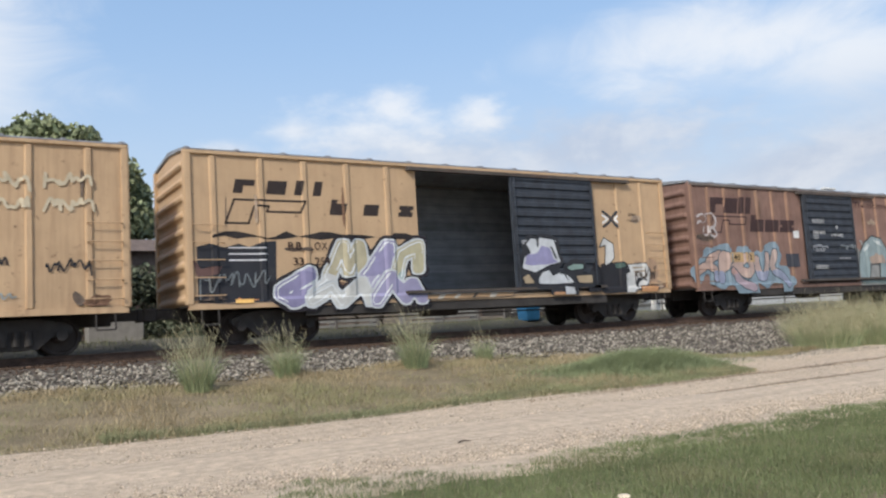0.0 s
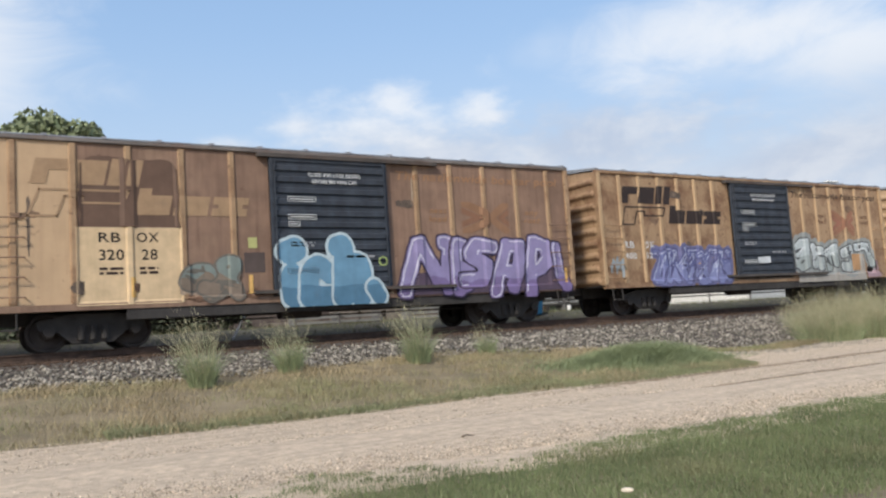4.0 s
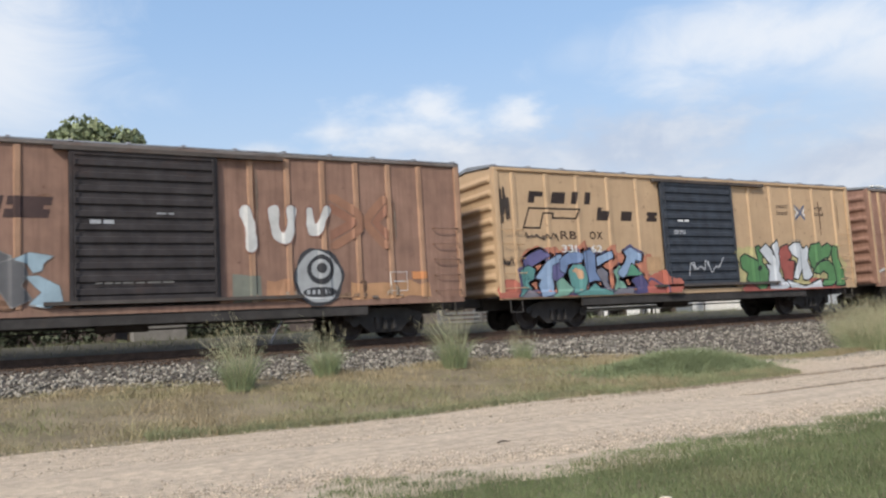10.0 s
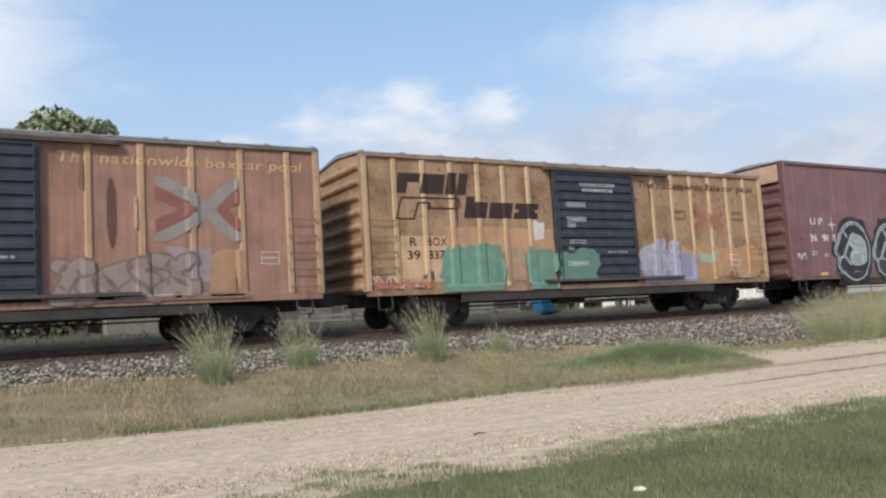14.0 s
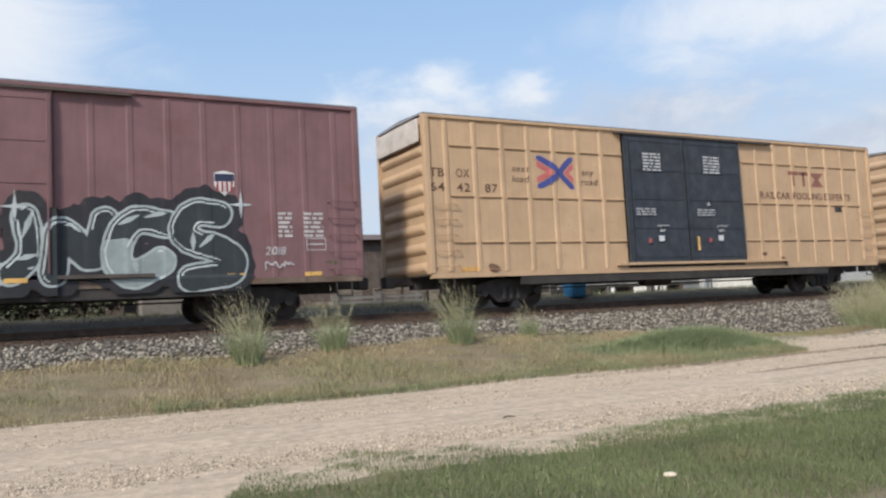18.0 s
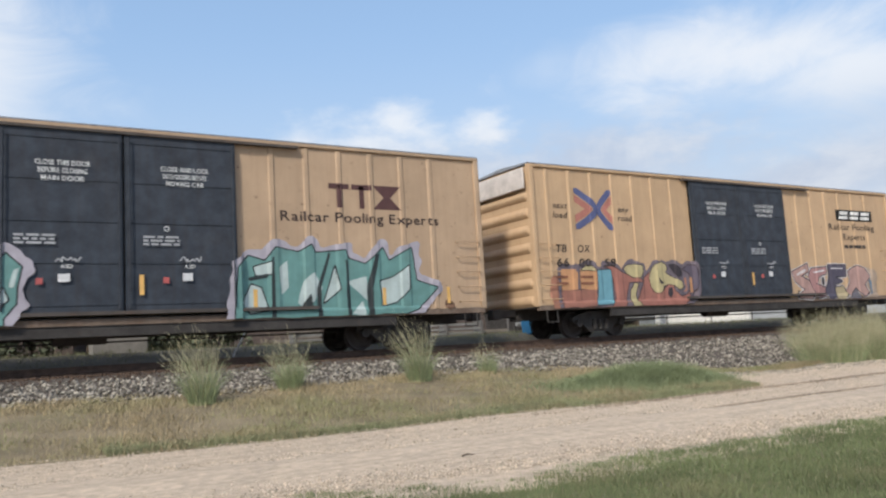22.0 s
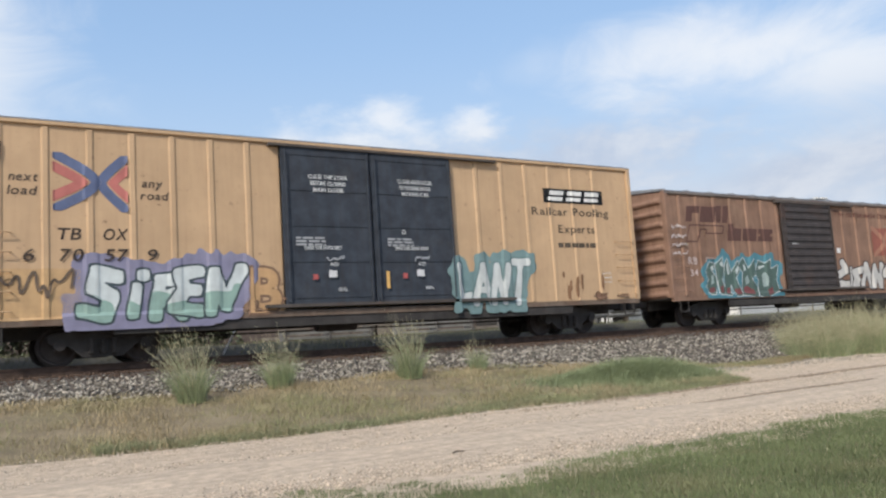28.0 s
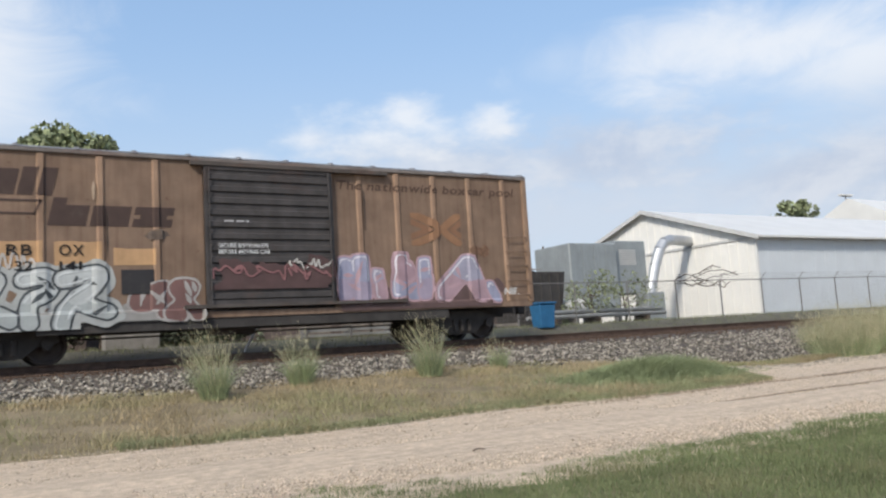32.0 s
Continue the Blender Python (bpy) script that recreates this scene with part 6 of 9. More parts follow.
    s.cross_emblem(12.3, 13.8, 2.6, 3.6, (164, 106, 70), (166, 102, 72))
    s.cloud(9.65, 14.2, 0.8, 1.75, (168, 160, 148), "cream sprayed background", rough=0.2)
    s.mural((9.80, 14.80, 1.30, 2.30), ["21:0168 0895 1497 1143 0324/0712 1223", "16:2282 2545 2317/2373 3268 3008", "17:3959 4979 5021/4055 4106", "19:6157 7073 7001 6007", "16:7981 8786 9384 9644 9817"], [((186, 196, 196), (160, 170, 166)), ((190, 198, 198), (164, 172, 170))], (84, 86, 88), (150, 154, 150), (222, 226, 226), label="silver graffiti lettering with dark outline", base=1, soft=False, o=0.05, rim=0.12, busy=0.5)
    s.cloud(14.3, 15.3, 0.95, 1.5, (176, 140, 148), "pink sprayed shape", 1)
    s.patch(13.4, 14.0, 1.2, 1.85, (196, 142, 80), 0, "tan stencil patch", 5)

    s = fifty(5, "tan yellow boxcar with grey graffiti and white door lettering", yellow("tan_paint_weathered_c", 0.16), FINE)
    s.block_emblem((60, 48, 42), True)
    s.scribble(0.1, 1.0, 3.3, 4.0, (58, 52, 50), 0.05, 6)
    s.scribble(0.15, 0.9, 2.7, 3.1, (70, 62, 58), 0.04, 5)
    s.text("RB", 2.15, 2.62, 0.24, FADED, width=0.45)
    s.text("OX", 2.98, 2.62, 0.24, FADED, width=0.42)
    s.text("34", 2.3, 2.3, 0.2, FADED, width=0.32)
    s.text("468", 2.98, 2.3, 0.2, FADED, width=0.5)
    s.patch(1.2, 4.4, 1.9, 1.96, (60, 55, 52), 0.02, "dark sprayed line", 2)
    s.piece("351", 1.2, 4.9, 0.95, 1.85, [(142, 142, 140)], (120, 112, 106), (168, 160, 150), (190, 190, 186), label="faded grey graffiti")
    s.cloud(4.7, 6.1, 0.95, 1.5, (150, 140, 128), "faded grey sprayed patch", 0)
    s.patch(2.3, 2.9, 1.2, 1.7, (206, 158, 86), 0, "tan stencil patch", 5)
    s.patch(3.0, 3.6, 1.2, 1.7, (206, 158, 86), 0, "tan stencil patch", 5)
    s.patch(4.85, 5.5, 1.7, 2.1, (52, 50, 54), 0, "dark patch", 5)
    door_stencils(s, 6.3, 9.55, False)
    s.text("CLOSE AND LOCK DOORS", 7.75, 3.02, 0.10, WHITE, width=1.3)
    s.text("PHUNT", 6.62, 1.55, 0.66, (206, 208, 206), width=2.85, layer=3, fat=0.05)
    s.cross_emblem(12.35, 12.95, 3.4, 3.85, (92, 116, 140), (226, 224, 216))
    small_words(s, FADED, 11.5, 13.3, 3.55)
    s.drips(10.2, 13.2, 2.3, 3.8, 9, (74, 50, 38))
    s.piece("91724", 9.75, 14.3, 0.9, 2.05, [(124, 120, 114)], (78, 74, 72), None, (176, 174, 168), label="dark grey graffiti", lean=0.2)
    s.frame_label(13.5, 14.2, 1.5, 2.1)
    reflectors(s, (0.9, 4.6, 12.0, 14.9), 1.0)


def build_cars_middle():
    s = fifty(6, "rust brown boxcar with faded emblem and pale blue graffiti", brown("brown_rusty_c", (0.235, 0.12, 0.075, 1), 0.25), [0.62 + 0.9 * i for i in range(6)] + [10.1 + 0.92 * i for i in range(6)],
              doors=[(6.1, 9.3)], door_mat=surface("door_black_brown", (0.048, 0.043, 0.044, 1), 0.8, vary=0.3, over=RUST, amount=0.2, streak=0.3, spec=0.15), post_mat=brown("brown_post_c", (0.33, 0.17, 0.085, 1), 0.3))
    s.block_emblem((78, 56, 52))
    s.patch(0.78, 1.46, 1.15, 2.08, (216, 178, 128), 0, "tan number plate patch")
    s.patch(1.68, 2.34, 1.15, 2.08, (214, 172, 122), 0, "tan number plate patch")
    s.text("39", 0.95, 1.75, 0.22, BLACK, width=0.3)
    s.text("507", 1.76, 1.75, 0.22, BLACK, width=0.46)
    s.bars(0.85, 1.4, 1.25, 1.5, 2, FADED)
    s.patch(0.1, 0.55, 1.55, 1.8, (226, 138, 52), 0, "orange reflective placard", 3)
    s.cutouts((2.70, 6.00, 0.85, 2.30), ["g*:3183 4188 3962 5070 5684 6197 6988 6061 6242 6024 5215 4838 4344 4016 3412 3044", "g*:6278 7488 7860 7446 8027 6914 6242", "l*:0189 1395 2195 2883 3053 2826 2310 0903 1118 0636 1041 0953 0555 0466 0171", "o:1653 2062 2122 1822 1844", "l*:7083 7994 9388 8778 8667 8164 7878", "l*:7660 8460 9645 9822 9013 7918 8636"],
              {"g": (100, 99, 101), "l": (150, 178, 192), "o": (150, 104, 74)}, (126, 124, 122), 0.02, None, 0, "pale blue and faded grey graffiti letters")
    s.bars(6.5, 7.0, 2.8, 2.95, 1, (170, 172, 175))
    s.bars(7.9, 8.3, 3.05, 3.12, 1, (150, 152, 155))
    s.bars(6.6, 8.3, 1.5, 1.56, 1, (120, 116, 112))
    s.mural((9.90, 12.05, 2.35, 3.30), ["13:0292 0851 0801", "12:3594 3626 5218 5591", "11:7795 8123 9896"], [(206, 204, 198)], (150, 100, 80), None, None, label="white brushed letters with drips", o=0.03, ragged=0.035)
    s.cross_emblem(12.1, 13.7, 2.3, 3.7, (166, 112, 78), (160, 104, 74))
    for u, v, ru, rv, c, k in ((11.75, 1.6, 0.66, 0.72, (66, 66, 70), 1), (11.75, 1.6, 0.58, 0.64, (168, 170, 170), 2), (11.8, 1.78, 0.36, 0.36, (56, 56, 60), 3), (11.8, 1.8, 0.24, 0.24, (168, 170, 170), 4),
                               (11.83, 1.82, 0.13, 0.13, (60, 60, 64), 5), (11.75, 1.22, 0.44, 0.13, (60, 60, 64), 3)):
        s.oval(u, v, ru, rv, c, k, "black and white sprayed rings")
    for q in range(5):
        s.patch(11.42 + 0.14 * q, 11.5 + 0.14 * q, 1.17, 1.28, (176, 178, 178), 0, "white sprayed block", 5)
    s.patch(9.6, 10.3, 1.0, 1.75, (126, 128, 112), 0.1, "faded sprayed patch")
    s.patch(10.4, 11.1, 1.0, 1.6, (186, 130, 84), 0.1, "faded tan patch")
    s.patch(12.6, 14.9, 0.98, 1.5, (196, 140, 84), 0.2, "bare tan patch")
    s.frame_label(13.7, 14.2, 1.2, 1.7)
    s.patch(14.35, 14.8, 1.5, 1.7, (226, 138, 52), 0, "orange placard", 3)

    s = fifty(7, "tan yellow boxcar with teal, violet and green graffiti", yellow("tan_paint_weathered_d", 0.15), COARSE)
    s.block_emblem((56, 42, 36), True)
    s.scribble(0.15, 0.5, 2.8, 4.3, (70, 58, 50), 0.05, 6)
    s.text("RB", 2.25, 2.6, 0.24, FADED, width=0.6)
    s.text("OX", 3.35, 2.6, 0.24, FADED, width=0.5)
    s.cloud(0.05, 6.9, 0.92, 1.45, (196, 100, 74), "orange-red sprayed glow", 0, 0.2)
    s.cloud(0.9, 5.6, 1.0, 2.3, (200, 118, 80), "orange sprayed glow", 1, 0.24)
    s.cutouts((0.60, 6.30, 0.80, 2.35), ["v*:0476 0986 1595 2183 1065 0655", "t*:0255 0765 1158 1040 0634 1015 0803 0004 0327", "g*:0003 0722 1307 1300", "l*:1142 1973 2583 2886 2868 2364 2147 2210 1406 1330 1539", "v*:2264 2871 2947 2434 2140", "u*:2776 3390 3990 4383 4070 3267 3049 2755", "t*:3254 3566 4066 4357 4436 4111 3412 3332", "o:3454 3760 4153 4139 3838 3750", "m*:2333 2842 3228 3520 3009 2200 2109 2414", "u*:4290 4794 5085 5054 5745 5831 4936 4531 4355", "l*:5180 6192 6280 5467 5162", "t*:4418 4930 5318 6018 6100 3401 3711", "g*:5054 5459 5849 5731 6013 5618 5336", "m*:6152 6663 7253 6436 6831 7116 6712 6400 6117 6335", "l*:6448 7067 7281 7090 7599 8285 8170 7875 7552 6839", "n*:7143 7568 8243", "w*:7434 8144 8525 8401 7501 7720", "k:8420 8834 9819 9904 8401", "g*:6010 6418 7417 7400 6100"],
              {"v": (104, 98, 150), "t": (84, 150, 144), "g": (124, 120, 130), "l": (136, 164, 198), "u": (112, 138, 180), "o": (206, 152, 104), "m": (118, 170, 146), "n": (76, 150, 116), "w": (82, 76, 124), "k": (192, 92, 74)},
              (44, 46, 66), 0.025, (92, 84, 122), 0.06, "teal, blue and violet graffiti letters")
    s.scribble(0.15, 0.5, 1.75, 2.15, (70, 58, 50), 0.03, 4)
    s.scribble(1.0, 2.15, 2.5, 2.85, (96, 78, 64), 0.04, 6)
    s.text("331", 2.25, 2.2, 0.22, WHITE, width=0.55, layer=9)
    s.text("62", 3.35, 2.2, 0.22, WHITE, width=0.42, layer=9)
    s.patch(5.55, 6.15, 1.6, 2.05, (196, 150, 96), 0, "rusted panel frame", 3)
    s.frame_label(5.55, 6.15, 1.6, 2.05, (90, 66, 52))
    s.bars(6.9, 7.4, 3.15, 3.25, 1, WHITE)
    s.bars(6.7, 7.2, 2.75, 2.9, 2, (180, 182, 185))
    s.scribble(7.2, 8.8, 1.4, 2.0, (190, 192, 196), 0.03, 5)
    s.cross_emblem(12.8, 13.4, 3.35, 3.9, (88, 106, 140), (228, 226, 220))
    small_words(s, FADED, 11.9, 13.9, 3.6)
    s.cloud(9.6, 15.3, 0.95, 2.4, (190, 176, 106), "yellow sprayed glow", 0, 0.22)
    s.cloud(9.9, 15.0, 0.86, 1.12, (186, 92, 74), "red sprayed base", 1, 0.2)
    s.cutouts((9.45, 15.25, 0.80, 2.60), ["k:0102 0918 2521 3611 9108 9812 9801 0300", "n*:0665 1072 1861 2156 1976 1985 2388 2573 2457 2940 2823 2300 1908 1025 1237 0746", "d:1844 2353 2445 2240", "s*:2380 2992 3381 3660 3489 3899 4081 3956 3739 4123 4818 4304 2806 3040 2853 3350 2961", "k*:3972 4285 4891 5281 5064 4660 5358 5138 5022 4322 4239 4048", "s*:4985 5494 6094 6281 6688 6781 6559 6930 6421 6023 5946 5423 5126 5663 5272", "s*:4522 5215 5908 6411 7521 7702 4701", "n*:6772 7090 7794 7985 8693 9086 8667 7962 7355 7441 6946", "n*:8971 9189 9486 9462 9836 9809 8908 9127 9049", "n*:7037 7655 8559 9046 9118 8409 7609 7820 8320 8432 7941 7533"],
              {"k": (172, 78, 64), "n": (80, 138, 74), "d": (44, 46, 48), "s": (202, 206, 210)}, (40, 42, 44), 0.05, None, 0, "green, silver and red graffiti letters")

    s = fifty(8, "rust orange boxcar with tan number patch and navy door", brown("brown_rusty_d", (0.27, 0.13, 0.08, 1), 0.36), COARSE, post_mat=yellow("ochre_post_rusty_b", 0.3, (0.42, 0.28, 0.17, 1)))
    s.cloud(0.95, 5.9, 2.75, 4.25, (150, 106, 82), "reddish repaint over an old emblem", 0, 0.1)
    s.block_emblem((182, 134, 96), layer=2)
    s.patch(2.0, 4.05, 0.98, 2.65, (186, 140, 84), 0.06, "tan number patch")
    s.text("RB", 2.4, 2.25, 0.24, (52, 44, 38), width=0.5)
    s.text("OX", 3.2, 2.25, 0.24, (52, 44, 38), width=0.45)
    s.text("37", 2.55, 1.92, 0.24, (52, 44, 38), width=0.34)
    s.text("207", 3.2, 1.92, 0.24, (52, 44, 38), width=0.5)
    s.scribble(1.0, 1.6, 1.7, 2.4, (206, 150, 130), 0.05, 4)
    s.patch(0.8, 1.9, 1.0, 1.55, (150, 138, 132), 0.2, "grey sprayed patch")
    s.patch(4.2, 5.6, 0.98, 2.0, (150, 138, 136), 0.3, "grey sprayed patch")
    s.patch(4.45, 5.1, 1.55, 2.05, (58, 54, 58), 0.05, "dark patch", 2)
    s.patch(5.5, 6.0, 2.4, 2.95, (206, 196, 180), 0.25, "white torn sticker", 2)
    s.scribble(0.15, 0.5, 1.35, 1.6, (220, 218, 212), 0.04, 3)
    door_stencils(s, 6.3, 9.55)
    s.text("A", 8.1, 2.05, 0.16, WHITE)
    slogan(s, (214, 168, 100))
    s.cross_emblem(11.9, 13.85, 2.3, 3.8, (150, 140, 132), (150, 88, 74))
    s.oval(10.98, 2.9, 0.11, 0.8, (104, 70, 58), 0, "dark vertical smear")
    s.cloud(9.75, 14.0, 0.98, 1.35, (150, 116, 96), "faded sprayed smear", 0, 0.2, 7)
    s.cloud(9.8, 12.4, 1.0, 1.7, (150, 124, 108), "faded grey sprayed patch", 0)
    s.piece("4273", 9.8, 12.7, 1.0, 1.95, [(152, 132, 122)], (130, 104, 92), None, None, label="faded pinkish-grey graffiti", base=1)
    s.patch(12.1, 13.1, 1.3, 2.2, (158, 140, 142), 0.2, "grey sprayed patch")
    s.cloud(13.1, 13.95, 1.0, 2.1, (178, 132, 88), "tan patch", 0, 0.08)
    s.frame_label(14.35, 14.8, 1.75, 2.05)

    s = fifty(9, "weathered orange-tan boxcar with green and lilac paint blocks", yellow("ochre_paint_rusty_b", 0.5, (0.36, 0.235, 0.14, 1)), FINE, post_mat=yellow("tan_post_b", 0.2, (0.47, 0.335, 0.2, 1)))
    s.block_emblem((64, 46, 40))
    slogan(s, (74, 48, 38))
    s.patch(1.05, 2.55, 1.2, 2.45, (212, 168, 116), 0, "tan number patch")
    s.text("R", 1.35, 2.18, 0.24, BLACK, width=0.22)
    s.text("BOX", 1.9, 2.18, 0.24, BLACK, width=0.62)
    s.text("39", 1.25, 1.82, 0.24, BLACK, width=0.4)
    s.text("837", 1.9, 1.82, 0.24, BLACK, width=0.52)
    s.patch(2.5, 6.25, 1.95, 2.75, (198, 148, 94), 0.1, "tan repainted band")
    s.cloud(2.3, 4.4, 0.95, 2.2, (104, 152, 128), "mint green sprayed block", 1, 0.12, 7)
    s.cloud(5.2, 6.25, 0.95, 2.15, (102, 150, 126), "mint green sprayed block", 1, 0.12, 7)
    s.cloud(6.4, 7.9, 1.2, 2.05, (92, 138, 118), "mint green sprayed block on the door", 1, 0.2, 7)
    s.patch(4.45, 5.15, 1.15, 2.15, (176, 140, 100), 0.05, "rusty patch", 2)
    s.scribble(0.1, 1.6, 0.95, 1.5, (206, 160, 140), 0.04, 5)
    s.patch(0.2, 2.0, 1.0, 1.35, (196, 116, 76), 0.2, "pinkish sprayed patch")
    door_stencils(s, 6.3, 9.55)
    s.cloud(9.75, 12.3, 0.98, 2.0, (152, 146, 172), "lilac sprayed block", 1, 0.12)
    s.piece("95", 9.75, 11.3, 1.3, 2.2, [(166, 160, 184)], (176, 172, 176), None, None, label="lilac graffiti", base=2)
    s.patch(12.5, 13.3, 1.5, 2.0, (166, 182, 150), 0.2, "pale green sprayed face shape", 2)
    s.cross_emblem(12.3, 13.8, 2.5, 3.6, (176, 118, 78), (170, 102, 72))
    s.patch(11.6, 15.5, 1.0, 2.3, (196, 142, 86), 0.3, "bare tan panel")
    small_words(s, (120, 74, 48), 11.4, 14.3, 3.1)
    s.frame_label(14.0, 14.5, 1.45, 1.85)
    s.patch(5.5, 5.9, 2.3, 3.0, (214, 206, 192), 0.2, "white torn stickers", 2)

    m = surface("maroon_paint_a", MAROON, 0.6, vary=0.15, scale=1.0, over=(0.15, 0.06, 0.05, 1), amount=0.3, streak=0.2, bump=0.05)
    s = sixty(10, "maroon high-cube boxcar with black and silver graffiti", m, [0.62 + 0.8 * i for i in range(8)] + [12.8 + 0.81 * i for i in range(8)], doors=[(7.0, 9.55), (9.55, 12.05)], door_mat=m,
              door_style="plug", end_mat=brown("maroon_end", (0.13, 0.055, 0.05, 1), 0.3, (0.35, 0.2, 0.15, 1)), end_cap=surface("tan_end_plate", (0.40, 0.27, 0.19, 1), 0.7, vary=0.2))
    s.text("U P", 1.35, 2.95, 0.26, WHITE, width=0.75)
    s.text("36", 1.25, 2.32, 0.26, WHITE, width=0.42)
    s.text("91", 1.98, 2.32, 0.26, WHITE, width=0.38)
    s.text("07", 2.65, 2.32, 0.26, WHITE, width=0.42)
    s.bars(1.3, 1.6, 1.75, 1.95, 2, (186, 180, 178))
    s.bars(2.0, 2.3, 1.7, 1.85, 2, (186, 180, 178))
    s.mural((3.05, 15.90, 1.00, 2.85), ["31:0051 0490 0996 1362 1116 0503 0123", "26:0771 1165 1136 0736", "31:1945 2389 2893 2950 2709 2115", "25:3193 3681 3332 3008", "28:3963 4394 4882 4638 4032/3913 4719", "24:5483 5418/5870 5544 6011", "22:6577 6631 6311", "25:6911 7077 7513 7774", "28:8768 8178 7830 8103 8623", "29:9682 9185 8950 9836 9908 9102"], [(48, 54, 60), (150, 164, 164), ((48, 54, 60), (60, 70, 74)), (150, 164, 166), (50, 56, 62), (60, 70, 74), (52, 60, 64), (54, 62, 66), ((56, 64, 68), (150, 164, 164)), (56, 64, 68)], (176, 188, 188), (50, 50, 56), (206, 216, 214), label="black graffiti letters with silver outlines", o=0.055, rim=0.2, busy=0.5)
    s.oval(6.55, 1.75, 0.26, 0.3, (150, 72, 68), 8, "red sprayed oval")
    s.oval(6.75, 1.25, 0.3, 0.28, (150, 72, 68), 8.1, "red sprayed oval")
    for u, v in ((2.65, 2.95), (11.3, 2.62), (16.05, 2.75)):
        s.lay("graffiti", [([(u - 0.3, v), (u - 0.04, v - 0.04), (u, v - 0.35), (u + 0.04, v - 0.04), (u + 0.3, v), (u + 0.04, v + 0.04), (u, v + 0.35), (u - 0.04, v + 0.04)], coat(196, 204, 206), 5)], "sprayed star")
    sh = [([(15.45, 3.5), (15.45, 3.2), (15.68, 2.95), (15.92, 3.2), (15.92, 3.5), (15.68, 3.56)], coat(222, 220, 216), 1),
          (s.rect_pts(15.46, 15.91, 3.3, 3.48), coat(52, 62, 92), 2)]
    for i in range(4):
        sh.append((s.rect_pts(15.5 + 0.11 * i, 15.55 + 0.11 * i, 3.05, 3.3), coat(176, 60, 62), 2))
    s.lay("emblem", sh, "small shield emblem")
    s.text("2018", 16.6, 1.55, 0.2, (200, 194, 194), width=0.5, slant=0.2, layer=4)
    s.scribble(16.6, 17.3, 1.15, 1.5, (200, 194, 194), 0.03, 4)
    s.bars(16.95, 17.3, 1.95, 2.6, 6, (200, 192, 190))
    s.bars(17.6, 18.1, 1.95, 2.6, 6, (200, 192, 190))
    s.frame_label(17.65, 18.15, 1.65, 1.95)
    s.scribble(0.4, 0.9, 1.5, 2.0, (206, 200, 200), 0.04, 4)
    s.patch(10.0, 10.6, 3.0, 3.2, (214, 214, 212), 0.05, "white sticker", 6)
    s.patch(8.4, 8.8, 3.15, 3.3, (214, 214, 212), 0.05, "white sticker", 6)
    reflectors(s, (1.9, 4.0, 6.5, 8.9, 11.3, 13.6, 15.9, 17.8), 1.02, False)


